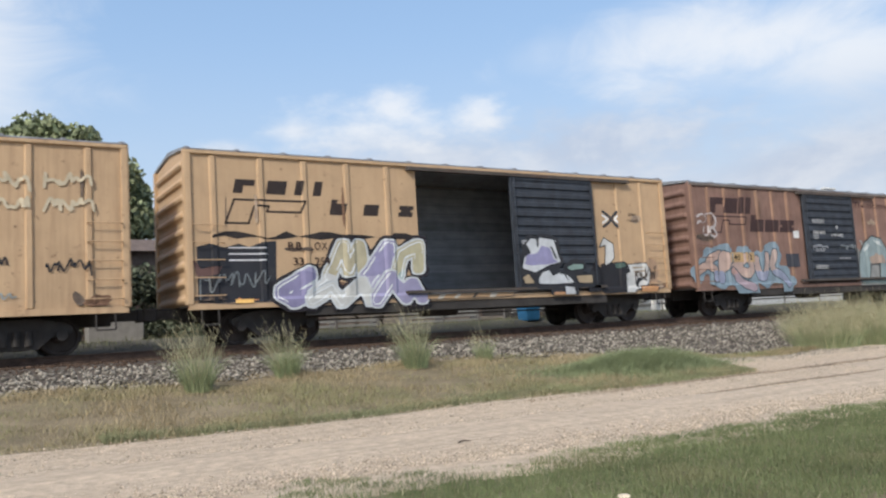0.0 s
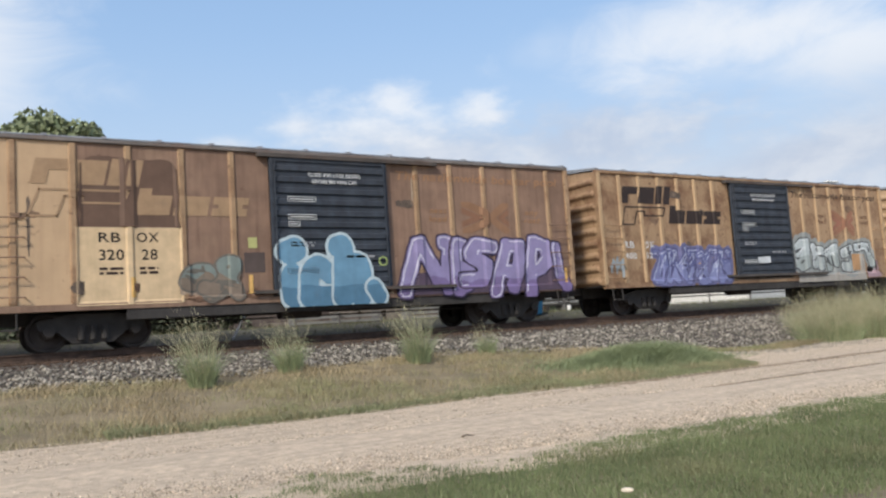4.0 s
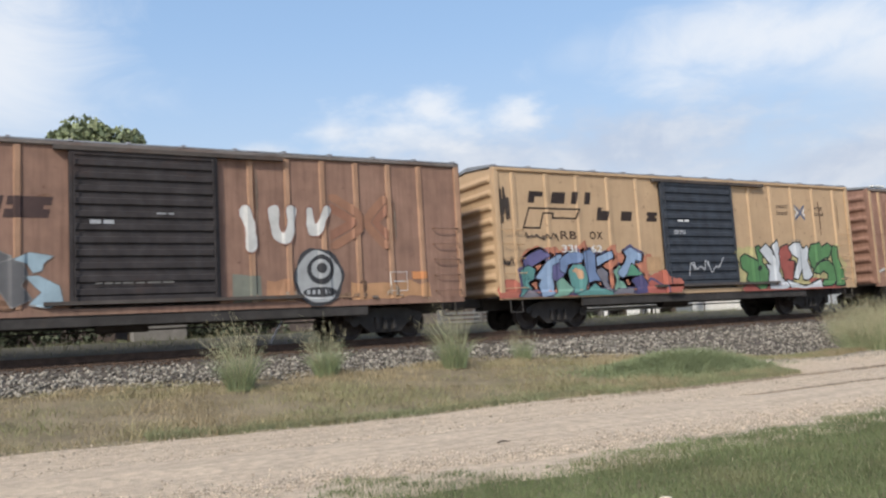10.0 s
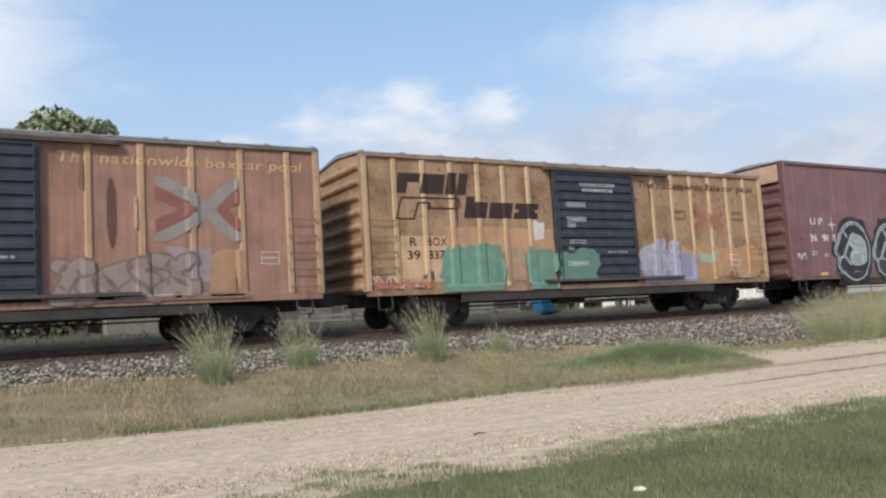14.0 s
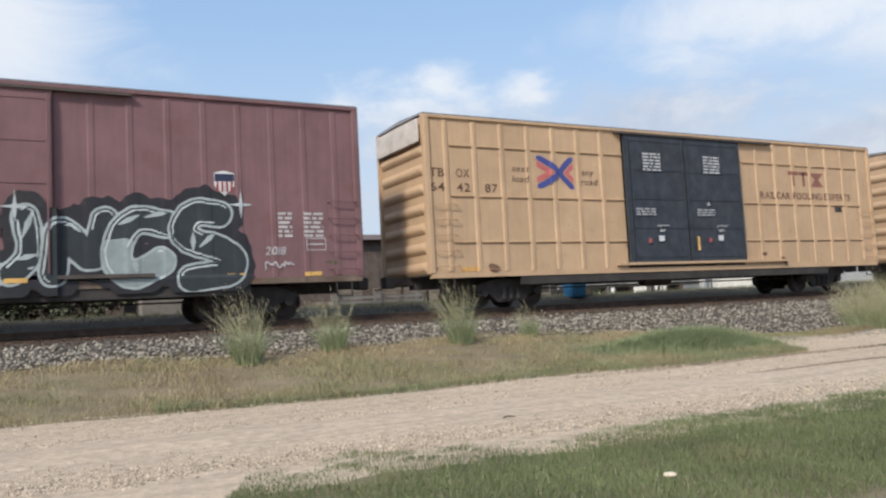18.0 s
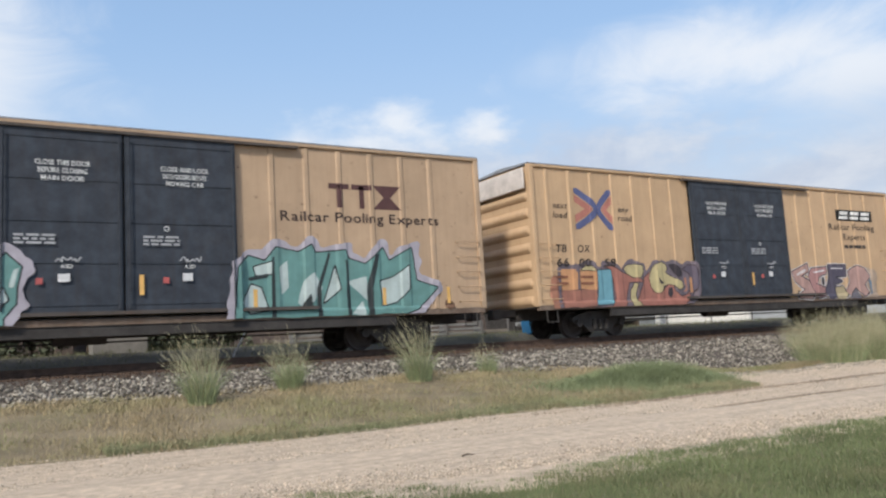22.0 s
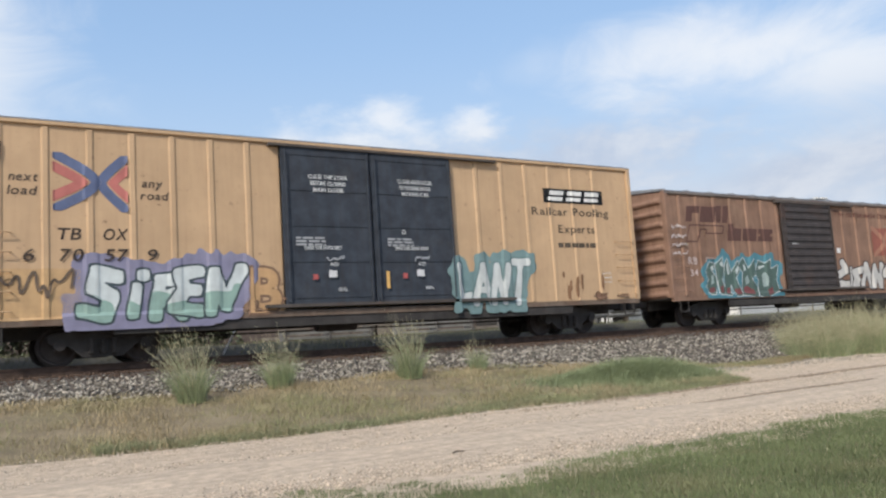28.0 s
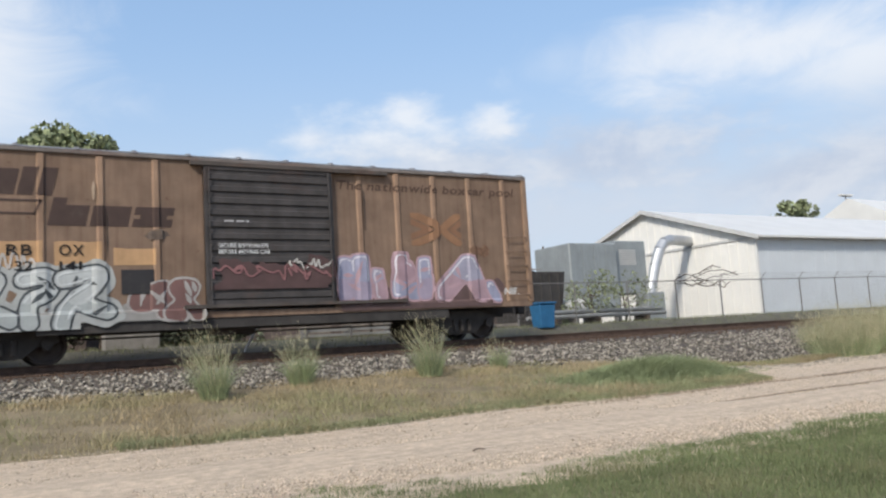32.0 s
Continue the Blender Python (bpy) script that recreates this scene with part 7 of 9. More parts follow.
def build_cars_rear():
    tan = yellow("tan_highcube_a", 0.05, (0.515, 0.35, 0.215, 1))
    bays = []
    for z in (4.5, 3.1, 1.83):
        segs = [(0.76 + 0.9 * i, 1.46 + 0.9 * i) for i in range(7)] + [(12.16, 12.8)] + [(13.0 + 0.92 * i, 13.72 + 0.92 * i) for i in range(6)]
        bays.append((z, segs))
    pale = surface("whitish_end_plate", (0.56, 0.50, 0.45, 1), 0.7, vary=0.2)
    s = sixty(11, "clean tan high-cube boxcar with two black doors", tan, LONG + [18.42], bays=bays, door_style="plug", end_cap=pale, sill_mat=tan)
    s.text("TB", 0.12, 3.62, 0.24, (112, 80, 56), width=0.45)
    s.text("OX", 0.95, 3.62, 0.24, (112, 80, 56), width=0.42)
    s.text("64", 0.12, 3.22, 0.24, (112, 80, 56), width=0.45)
    s.text("42", 0.95, 3.22, 0.24, (112, 80, 56), width=0.42)
    s.text("87", 1.85, 3.22, 0.24, (112, 80, 56), width=0.42)
    tbox_words(s, (120, 92, 70), (72, 82, 160), (214, 98, 92), 1.95, 3.38, 4.34, 1.32)
    s.text("RAILCAR POOLING EXPERTS", 13.0, 3.28, 0.24, (118, 76, 60), width=4.85)
    red = (152, 92, 74)
    for u in (14.7, 15.25):
        s.patch(u, u + 0.12, 3.75, 4.25, red, 0, "faded red block shape", 1)
        s.patch(u - 0.2, u + 0.32, 4.15, 4.28, red, 0, "faded red block shape", 1)
    s.lay("emblem", [([(15.66, 3.75), (16.38, 3.75), (16.12, 4.0), (15.92, 4.0)], coat(*red), 1), ([(15.92, 4.0), (16.12, 4.0), (16.38, 4.25), (15.66, 4.25)], coat(*red), 1)], "faded red waisted shape")
    plug_stencils(s)
    s.patch(16.9, 17.3, 2.85, 3.1, (70, 66, 66), 0, "dark data plate", 2)
    s.frame_label(16.9, 17.3, 2.85, 3.1)
    s.patch(0.95, 1.5, 1.02, 1.15, (222, 160, 52), 0, "yellow placard", 2)

    s = sixty(12, "tan high-cube boxcar with teal and silver graffiti", yellow("tan_highcube_b", 0.12, (0.44, 0.31, 0.203, 1)), door_style="plug")
    tbox_words(s, (84, 62, 52), (98, 102, 150), (166, 100, 86))
    s.lay("graffiti", [([(0.75 + 0.36 + 0.34 * math.cos(a * math.pi / 6), 3.48 + 0.3 * math.sin(a * math.pi / 6)) for a in range(12)], coat(206, 196, 180), 1)], "white sprayed disc")
    s.scribble(0.8, 1.4, 3.3, 3.65, (96, 80, 66), 0.03, 4)
    tbox_number(s, "66", "14", "", (74, 58, 50))
    s.cutouts((1.80, 2.90, 0.85, 2.15), ["w*:0120 1656 7466 9497 9502 6628 2415", "t:2726 3951 7658 7735 5537"],
              {"t": (94, 150, 144), "w": (184, 202, 198), "d": (48, 58, 60)}, (48, 56, 58), 0.035, (176, 168, 180), 0.16, "teal and silver graffiti tail with dark outline")
    s.cutouts((2.65, 7.40, 0.80, 2.70), ["t*:0015 0347 0580 1268 1885 1972 2295 2684 2895 3283 3881 4496 4583 4898 5475 6195 6585 7395 7675 8088 8872 9284 9869 9646 9629 9114 9104 2802 0201", "w*:1267 1679 1767 1646 1447", "w:2667 2981 3057 3452 2652", "w*:2740 3132 3117 2721", "w:0319 0834 1115", "w*:2447 2503 2203", "w:3560 4077 4173 3646", "w*:4223 4761 4847 4413", "w:6060 6570 6049", "w*:6046 6938 7115 6327", "w:7568 8078 8161 7745 7322 7245", "w*:8329 9146 9333 8722", "w:0569 0770 0747 0533", "w*:5088 5180 5065 4869", "w:9565 9768 9546 9347", "d:1975 2175 2104 2004", "d:3879 3979 3532 3604 3405 3332", "d:5474 5574 5139 5105 5006 4939", "d:7478 7678 7042 7106 6906 6842", "d:6092 6292 5960 5860", "d:2049 3353 3647 2345", "d:8621 9130 9227 8717", "d:4347 5252 5349 4343"],
              {"t": (94, 150, 144), "w": (184, 202, 198), "d": (48, 58, 60)}, (48, 56, 58), 0.035, (176, 168, 180), 0.16, "teal and silver graffiti with spiky outlines")
    s.cutouts((11.85, 17.60, 0.80, 2.75), ["t*:0267 0782 1476 1993 2987 3597 3787 5190 5379 6172 7094 7377 8595 8750 9840 8711 7300 6003 2002 0001", "w*:0424 0847 1242 1515 0711", "w:2823 3151 3662 4041 3213", "w*:4022 4670 4840", "w:5149 6156 6222 5540", "w*:6849 7555 8370 8339 7621 6917", "w:5307 5924 6003", "w*:0968 1775 1760 1058", "w:2068 2477 2442 2133", "d:2916 3435 3518", "d:1781 1882 1803 1603", "d:4387 4487 3941 3901 3701 3742", "d:5178 5278 5300 5100", "d:6686 6886 6441 6400 6100 6141", "d:0655 1560 1555 0751"],
              {"t": (94, 150, 144), "w": (184, 202, 198), "d": (48, 58, 60)}, (48, 56, 58), 0.035, (176, 168, 180), 0.16, "teal and silver graffiti with spiky outlines")
    s.lay("emblem", [([(15.7, 3.7), (16.54, 3.7), (16.22, 4.02), (16.02, 4.02)], coat(96, 60, 58), 1), ([(16.02, 4.02), (16.22, 4.02), (16.54, 4.34), (15.7, 4.34)], coat(96, 60, 58), 1)], "dark waisted shape")
    s.text("Railcar Pooling Experts", 13.1, 3.32, 0.26, (66, 48, 46), width=4.6)
    for u in (14.65, 15.3):
        s.patch(u, u + 0.14, 3.7, 4.3, (96, 60, 58), 0, "dark block shape", 1)
        s.patch(u - 0.22, u + 0.36, 4.2, 4.34, (96, 60, 58), 0, "dark block shape", 1)
    plug_stencils(s, True)
    reflectors(s, (3.05, 6.5, 12.4, 15.9, 17.9), 1.15)
    s.patch(1.0, 1.5, 1.0, 1.15, (214, 150, 60), 0, "yellow placard", 2)

    s = sixty(13, "tan high-cube boxcar with orange and blue graffiti characters", yellow("tan_highcube_c", 0.06, (0.51, 0.347, 0.208, 1)), door_style="plug", end_cap=pale)
    tbox_words(s, (74, 60, 52), (90, 98, 146), (190, 112, 92))
    tbox_number(s, "66", "00", "58", (62, 52, 46))
    s.lay("small_bars", [(s.rect_pts(a, a + 0.5, v, v + 0.07), coat(150, 88, 56), 9) for a in (0.72, 1.75) for v in (1.62, 1.82)])
    s.cloud(0.6, 6.5, 0.92, 2.0, (182, 116, 84), "orange sprayed base", 0, 0.18)
    s.cutouts((0.90, 6.95, 0.80, 2.35), ["b*:0143 1040 2345 2509 0107", "o:0178 0283 1083 1274 1142 0141", "o:1375 1483 2482 2572 2441 1343", "y*:1479 1890 2289 2579 1981", "c*:2580 3582 3512 2311 2541", "r*:3088 3788 4177 5563 5756 4756 4644 4307 4600 3201 3724 3657 3582", "y*:4483 4690 5293 5889 5877 5565 5066 4673", "y*:5154 5352 5239 5127 5218 5600 4901 4719 4839", "r*:5752 5864 6377 6990 6571 6351 6435 6931 7648 8050 8137 8523 9129 9554 9636 9117 8500 5801 5217 5539", "y*:6264 6482 6792 7298 7592 7683 7477 7671 8164 8755 8844 8439 8148 7651 7347 7033 6633 6345", "d:6966 7156 7455 7050 6956", "d:7791 8195 8686 8871 8463 8173", "d:7642 7944 7929 7720 7529", "v*:8882 9291 9691 9877 9854 9418 9236 9459 9373", "o:9364 9564 9532 9332"],
              {"b": (168, 104, 82), "o": (206, 142, 80), "y": (190, 172, 112), "c": (96, 162, 178), "r": (172, 104, 86), "d": (64, 56, 62), "v": (98, 88, 104)}, (62, 46, 48), 0.025, (118, 104, 114), 0.12, "orange, yellow and turquoise graffiti shapes")
    s.cutouts((12.20, 17.30, 0.80, 2.35), ["p*:0076 1996 2076 0965 2053 2829 1910 0313 1333 0353", "q*:2384 4288 4172 3164 2845 4036 3716 2911 2337 1965", "v*:4493 6693 6564 5164 6152 5244 4912 4204 3828 4460", "y*:5036 6139 6619 5902 5106", "p*:6876 8191 9285 9863 9042 9521 8712 7834 7010 6427 7051", "g*:7834 8204 7301 6810", "w:0571 1583 1678 0666", "w:2576 3981 3978 2672", "w:4786 6386 6283 4783", "d:3462 3862 3843 3446"],
              {"p": (186, 142, 130), "q": (178, 124, 120), "v": (84, 78, 96), "y": (182, 162, 116), "g": (112, 106, 114), "w": (216, 208, 206), "d": (48, 44, 52)}, (52, 46, 54), 0.035, (206, 196, 192), 0.03, "pink, tan and violet graffiti letters")
    s.cloud(16.9, 17.7, 0.98, 2.1, (176, 150, 124), "pale sprayed patch", 0, 0.1)
    s.patch(17.15, 17.45, 1.0, 1.7, (104, 128, 150), 0.06, "blue sprayed block", 3)
    s.white_blocks(15.4, 17.9, 4.05, 4.5)
    s.text("Railcar Pooling", 14.85, 3.68, 0.25, (70, 58, 52), width=3.1)
    s.text("Experts", 15.75, 3.28, 0.25, (70, 58, 52), width=1.5)
    s.bars(15.75, 17.2, 2.88, 3.1, 1, (70, 58, 52))
    plug_stencils(s, True)

    m = surface("maroon_paint_b", (0.195, 0.108, 0.118, 1), 0.6, vary=0.12, scale=1.0, over=(0.15, 0.06, 0.06, 1), amount=0.25, streak=0.18, bump=0.05)
    s = sixty(14, "dark maroon high-cube boxcar with grey and green graffiti", m, [], doors=[(7.2, 9.62), (9.62, 12.09)], door_mat=m, door_style="plug",
              end_mat=brown("maroon_end_b", (0.15, 0.07, 0.065, 1), 0.3, (0.4, 0.3, 0.26, 1)), end_cap=pale)
    s.text("UC", 1.1, 2.75, 0.27, WHITE, width=0.42)
    s.text("RY", 2.05, 2.75, 0.27, WHITE, width=0.38)
    s.text("22", 1.12, 2.3, 0.25, WHITE, width=0.38)
    s.text("298", 1.98, 2.3, 0.25, WHITE, width=0.52)
    s.bars(15.95, 17.5, 2.85, 3.0, 1, WHITE)
    xs, ys = nodes(3.7, 4.4, 0.02), nodes(2.3, 2.9, 0.02)
    gx, gy = np.meshgrid(xs, ys, indexing="ij")
    s.skin("emblem", [(*clip_field(xs, ys, np.abs(np.hypot(gx - 4.05, gy - 2.58) - 0.19) - 0.014), coat(*WHITE), 3)], s.car, "white stencilled ring")
    s.text("F", 4.0, 2.44, 0.10, WHITE)
    s.bars(3.94, 4.16, 2.58, 2.68, 2, WHITE)
    s.cutouts((0.70, 6.70, 0.95, 2.40), ["g*:0068 0285 1086 1680 1618 1302 0203 0123", "g*:1785 2986 3159 3226 2900 1602", "h*:3384 4590 4869 5464 5255 4652 4620 3321", "m*:5884 6996 7180 6469 6558 6847 6713 6208 6147 5962", "m*:7091 7898 8280 7858 8012 7507 7440 7107 6813", "m*:8390 8598 8869 9298 9786 9963 9546 9408 8805 8839 8534 8306 8112", "w:0578 1081 1078 0573", "w:2079 2780 2876 2074", "d:0664 0964 1029 0724", "d:2164 2567 2633 2126", "e:6082 6891 6787 6178", "e:7286 7891 7887 7381", "e:8489 8689 8860 8660"],
              {"g": (156, 149, 143), "h": (146, 138, 132), "m": (150, 168, 148), "w": (192, 188, 182), "d": (120, 106, 104), "e": (186, 198, 184)}, (92, 80, 80), 0.03, (134, 126, 118), 0.06, "grey and pale green graffiti letters")
    s.piece("89753", 6.4, 11.6, 0.95, 2.15, [(112, 84, 84), (130, 118, 116)], (146, 126, 122), None, None, label="faded grey-red graffiti", o=0.035)
    s.mural((11.95, 17.20, 1.05, 2.50), ["16:0185 0551 1297 1989 1635/2497 2850 2420", "14:3489 4690 4250 3735", "21:5482 5102/6090 7166 6110", "19:8266 7809/8549 9966 9308"], [((60, 62, 68), (66, 66, 70)), (70, 70, 74), ((150, 142, 132), (136, 124, 116)), ((156, 140, 126), (140, 124, 116))], (176, 176, 174), None, None, label="black and grey graffiti with white outlines", o=0.04, busy=0.6)
    for u, a in ((7.9, ("CLOSE THIS DOOR", "BEFORE CLOSING", "MAIN DOOR")), (10.3, ("CLOSE AND LOCK", "BOTH DOORS BEFORE", "MOVING CAR"))):
        for i, w in enumerate(a):
            s.text(w, u + 0.08 * i, 4.28 - 0.17 * i, 0.11, WHITE, width=1.1 - 0.12 * i)
    s.scribble(10.3, 11.1, 4.2, 4.7, (160, 130, 132), 0.03, 5)
    s.scribble(0.15, 0.8, 2.9, 3.3, (120, 92, 96), 0.03, 5)
    reflectors(s, (1.05, 3.6, 5.2, 6.7, 12.9, 14.4, 16.3, 17.9), 1.2)
    s.patch(8.3, 9.0, 4.4, 4.4 + 0.01, (150, 130, 130), 0, "scratch", 2)

    s = sixty(15, "tan high-cube boxcar with mint and violet graffiti lettering", yellow("tan_highcube_d", 0.08, (0.52, 0.35, 0.208, 1)), door_style="plug", end_cap=pale)
    tbox_words(s, (90, 74, 60), (96, 110, 150), (200, 104, 92))
    s.scribble(0.1, 0.7, 4.3, 4.9, (110, 84, 60), 0.05, 5)
    s.text("TB", 1.75, 2.72, 0.26, (70, 56, 48), width=0.5, slant=0.2)
    s.text("OX", 2.7, 2.72, 0.26, (70, 56, 48), width=0.5, slant=0.2)
    for t, u in (("6", 1.1), ("70", 1.8), ("57", 2.72), ("9", 3.62)):
        s.text(t, u, 2.25, 0.27, (70, 56, 48), width=0.22 if len(t) == 1 else 0.48, slant=0.2, layer=9)
    s.patch(0.65, 2.3, 0.98, 2.1, (206, 160, 96), 0.05, "tan repaint", 0)
    s.mural((2.25, 5.85, 0.95, 2.05), ["16:2085 0995 0766 1744 1308 0117", "12:3261 2910", "12:3587 3688", "14:4205 4676 6180 5952 4942 5904", "15:7095 5888 6156 5420 6911/6056 6855", "14:7710 8092 8722 9898"], [((206, 214, 212), (140, 176, 162))], (66, 82, 88), (140, 136, 166), None, label="mint and silver graffiti lettering on violet", o=0.05, rim=0.24, split=0.4, wave=0.25, soft=False)
    s.bubble("B", 6.05, 6.8, 1.0, 2.1, [(206, 156, 92)], (140, 104, 76), None)
    s.scribble(0.65, 2.2, 1.3, 2.2, (110, 90, 72), 0.05, 4)
    s.mural((12.05, 14.60, 1.00, 2.20), ["10:0190 0314 1520", "10:2204 3490 4203/2733 3933", "10:4603 5490 6104 7090", "10:7899 9899/8897 8001"], [(206, 210, 206)], (104, 134, 134), (116, 150, 150), None, label="white graffiti lettering on pale teal", o=0.05, rim=0.2, soft=False)
    s.white_blocks(15.4, 17.85, 4.05, 4.5)
    s.text("Railcar Pooling", 14.9, 3.66, 0.25, (96, 80, 62), width=3.15)
    s.text("Experts", 15.9, 3.12, 0.25, (96, 80, 62), width=1.5)
    s.bars(15.85, 17.4, 2.6, 2.84, 1, (96, 80, 62))
    plug_stencils(s, True)
    for u, a in ((7.4, "CLOSE"), (10.0, "OPEN")):
        s.text(a + " THIS DOOR FIRST", u, 2.52, 0.09, WHITE, width=1.05, layer=4)
        s.text("SEAL", u + 0.9, 1.45, 0.09, WHITE, width=0.25, layer=4)
    s.frame_label(17.6, 17.95, 1.55, 1.85)
    s.drips(15.5, 18.0, 1.0, 1.9, 8, (150, 104, 62))

    s = fifty(16, "rust brown boxcar with turquoise and white graffiti", brown("brown_rusty_e", (0.225, 0.116, 0.066, 1), 0.26), [0.74 + 0.9 * i for i in range(7)] + [10.4 + 0.94 * i for i in range(6)],
              doors=[(6.28, 9.5)], door_mat=surface("door_black_rusty", (0.055, 0.046, 0.044, 1), 0.6, vary=0.3, over=RUST, amount=0.3, streak=0.3))
    s.block_emblem((100, 64, 54))
    slogan(s, (104, 54, 40))
    s.text("RB", 0.95, 2.12, 0.25, (214, 190, 180), width=0.45)
    s.text("OX", 1.85, 2.12, 0.25, (214, 190, 180), width=0.45)
    s.text("34", 1.0, 1.72, 0.22, (214, 190, 180), width=0.4)
    s.cutouts((1.65, 5.85, 0.80, 2.40), ["d*:0133 0648 0265 0986 1680 1165 1747 1316 0615", "d*:1580 2597 2670 2147 2615 1814 1647", "d*:2414 2778 3193 3562 4389 4668 3950 4711 3809 3338 3212", "d*:4612 5062 4578 5296 5871 6693 6961 6049 6824 6606", "d*:6809 7044 6761 7289 8083 9093 8869 9979 9543 9819 8913 7903", "l:7556 8064 8450 8231 7627", "l:5249 5657 5841 5333", "l:0955 1259 1240 0836", "r:0528 1231 1220 0618", "r:1831 2235 2219 1917", "r:3726 4327 4614 3913", "r:2727 3130 3116 2717", "r:4929 5432 6221 6212 4915", "r:8123 8830 8916 8108", "w:0976 1479 1063", "w:1980 2389 2475", "w:2980 3186 3258 3058", "w:5184 5570 5265", "w:7176 7979 8075 7269", "w:3968 4380 4470 4058"],
              {"d": (78, 106, 98), "r": (134, 68, 68), "l": (150, 170, 164), "w": (196, 206, 202)}, (202, 208, 206), 0.028, (64, 138, 154), 0.2, "dark green graffiti shapes outlined white on turquoise", 3)
    for v in (3.3, 2.98, 2.68, 2.38):
        s.scribble(0.2, 0.95, v, v + 0.24, (206, 188, 180), 0.032, 5)
    s.bars(6.7, 7.1, 2.85, 2.92, 1, (190, 188, 185))
    s.patch(9.8, 10.05, 2.55, 2.75, (226, 224, 220), 0, "white sticker", 3)
    s.mural((9.70, 14.45, 0.95, 2.15), ["15:0898 1172 0160/0126 1525", "12:1975 1825", "15:3474 2465 2844 2324 3224", "15:3423 4390 4822", "15:5122 5583 6321 6789", "15:7995 7057 7858 7601", "18:8787 9879 9723 8514 8782"], [(200, 196, 188)], (56, 46, 46), None, None, label="white graffiti letters with dark outline", o=0.05, soft=False)
    s.cloud(12.4, 13.9, 2.45, 3.6, (158, 84, 62), "faded red emblem ground", 0, 0.04)
    s.cross_emblem(12.45, 13.9, 2.4, 3.7, (176, 116, 84), (158, 84, 62))
    s.frame_label(14.3, 14.8, 1.45, 1.75)

    s = fifty(17, "dark rust brown boxcar, with white and pink graffiti", brown("brown_rusty_f", (0.175, 0.105, 0.062, 1), 0.2, (0.30, 0.15, 0.06, 1)), COARSE,
              doors=[(6.45, 9.7)], door_mat=surface("door_black_rusty_b", (0.060, 0.054, 0.052, 1), 0.6, vary=0.3, over=RUST, amount=0.25, streak=0.3), post_mat=brown("brown_post_f", (0.25, 0.145, 0.08, 1), 0.3))
    s.block_emblem((78, 58, 50))
    slogan(s, (92, 66, 50))
    for u0, u1 in ((2.08, 3.02), (3.26, 4.2)):
        s.patch(u0, u1, 1.98, 2.64, (196, 148, 90), 0.03, "tan number patch")
    s.patch(4.45, 5.35, 2.1, 2.5, (196, 148, 90), 0.03, "tan patch")
    s.text("RB", 2.35, 2.32, 0.24, BLACK, width=0.48, layer=8)
    s.text("OX", 3.35, 2.32, 0.24, BLACK, width=0.5, layer=8)
    s.text("32", 2.5, 2.0, 0.2, BLACK, width=0.34, layer=8)
    s.text("141", 3.35, 2.0, 0.2, BLACK, width=0.45, layer=8)
    s.cloud(0.3, 6.2, 0.85, 1.25, (150, 146, 140), "whitish sprayed base", 0, 0.25, 7)
    s.mural((1.15, 4.35, 0.80, 2.00), ["14:0192 0556 0109", "16:1277 3391 2754 1851/1744 3913", "16:4783 6390 6460 4946 5008", "17:7082 9597 8862 7340 6903/8140 9823"], [((186, 190, 188), (166, 172, 170))], (70, 76, 80), (172, 174, 170), (206, 210, 208), label="pale grey graffiti letters with dark outline", o=0.05, rim=0.12, base=1, busy=0.4)
    s.scribble(0.3, 1.1, 1.1, 2.2, (176, 176, 172), 0.04, 7)
    s.cloud(9.8, 14.9, 0.95, 1.55, (104, 78, 74), "dark reddish sprayed ground", 0, 0.2)
    s.cloud(6.6, 9.55, 1.5, 2.15, (92, 66, 64), "dull red sprayed ground on the door", 0, 0.2)
    s.piece("96", 4.9, 6.3, 0.9, 1.8, [(124, 86, 80)], (166, 160, 154), None, None, label="brown graffiti figures with pale outline")
    s.patch(4.6, 5.3, 1.45, 2.0, (52, 50, 52), 0, "dark plate", 6)
    s.text("SECURE BOTH HASPS", 6.75, 2.5, 0.1, WHITE, width=1.2)
    s.text("BEFORE MOVING CAR", 6.75, 2.35, 0.1, WHITE, width=1.25)
    s.bars(6.9, 7.5, 3.1, 3.16, 1, (190, 188, 186))
    s.scribble(6.6, 9.6, 1.6, 2.25, (150, 96, 96), 0.04, 9)
    s.scribble(8.4, 9.6, 1.9, 2.3, (196, 190, 180), 0.035, 5)
    s.mural((10.00, 14.65, 1.10, 2.20), ["25:0184 0031/0991 1021", "17:2064 2120", "22:3598 3329/3878 4323", "21:5088 5022", "25:6221 8089 8819", "13:9534 9903"], [((156, 156, 182), (166, 150, 172)), ((160, 156, 176), (176, 140, 150)), ((172, 136, 146), (150, 152, 178))], (186, 146, 154), None, (214, 208, 216), label="blue-grey and pink graffiti letters", soft=False, o=0.05, busy=0.3)
    s.cross_emblem(12.0, 13.6, 2.6, 3.5, (156, 108, 66), (146, 100, 64))
    s.text("N3F.", 14.95, 1.2, 0.2, WHITE, width=0.5)
    s.scribble(1.9, 2.9, 1.8, 2.6, (190, 180, 170), 0.04, 4)


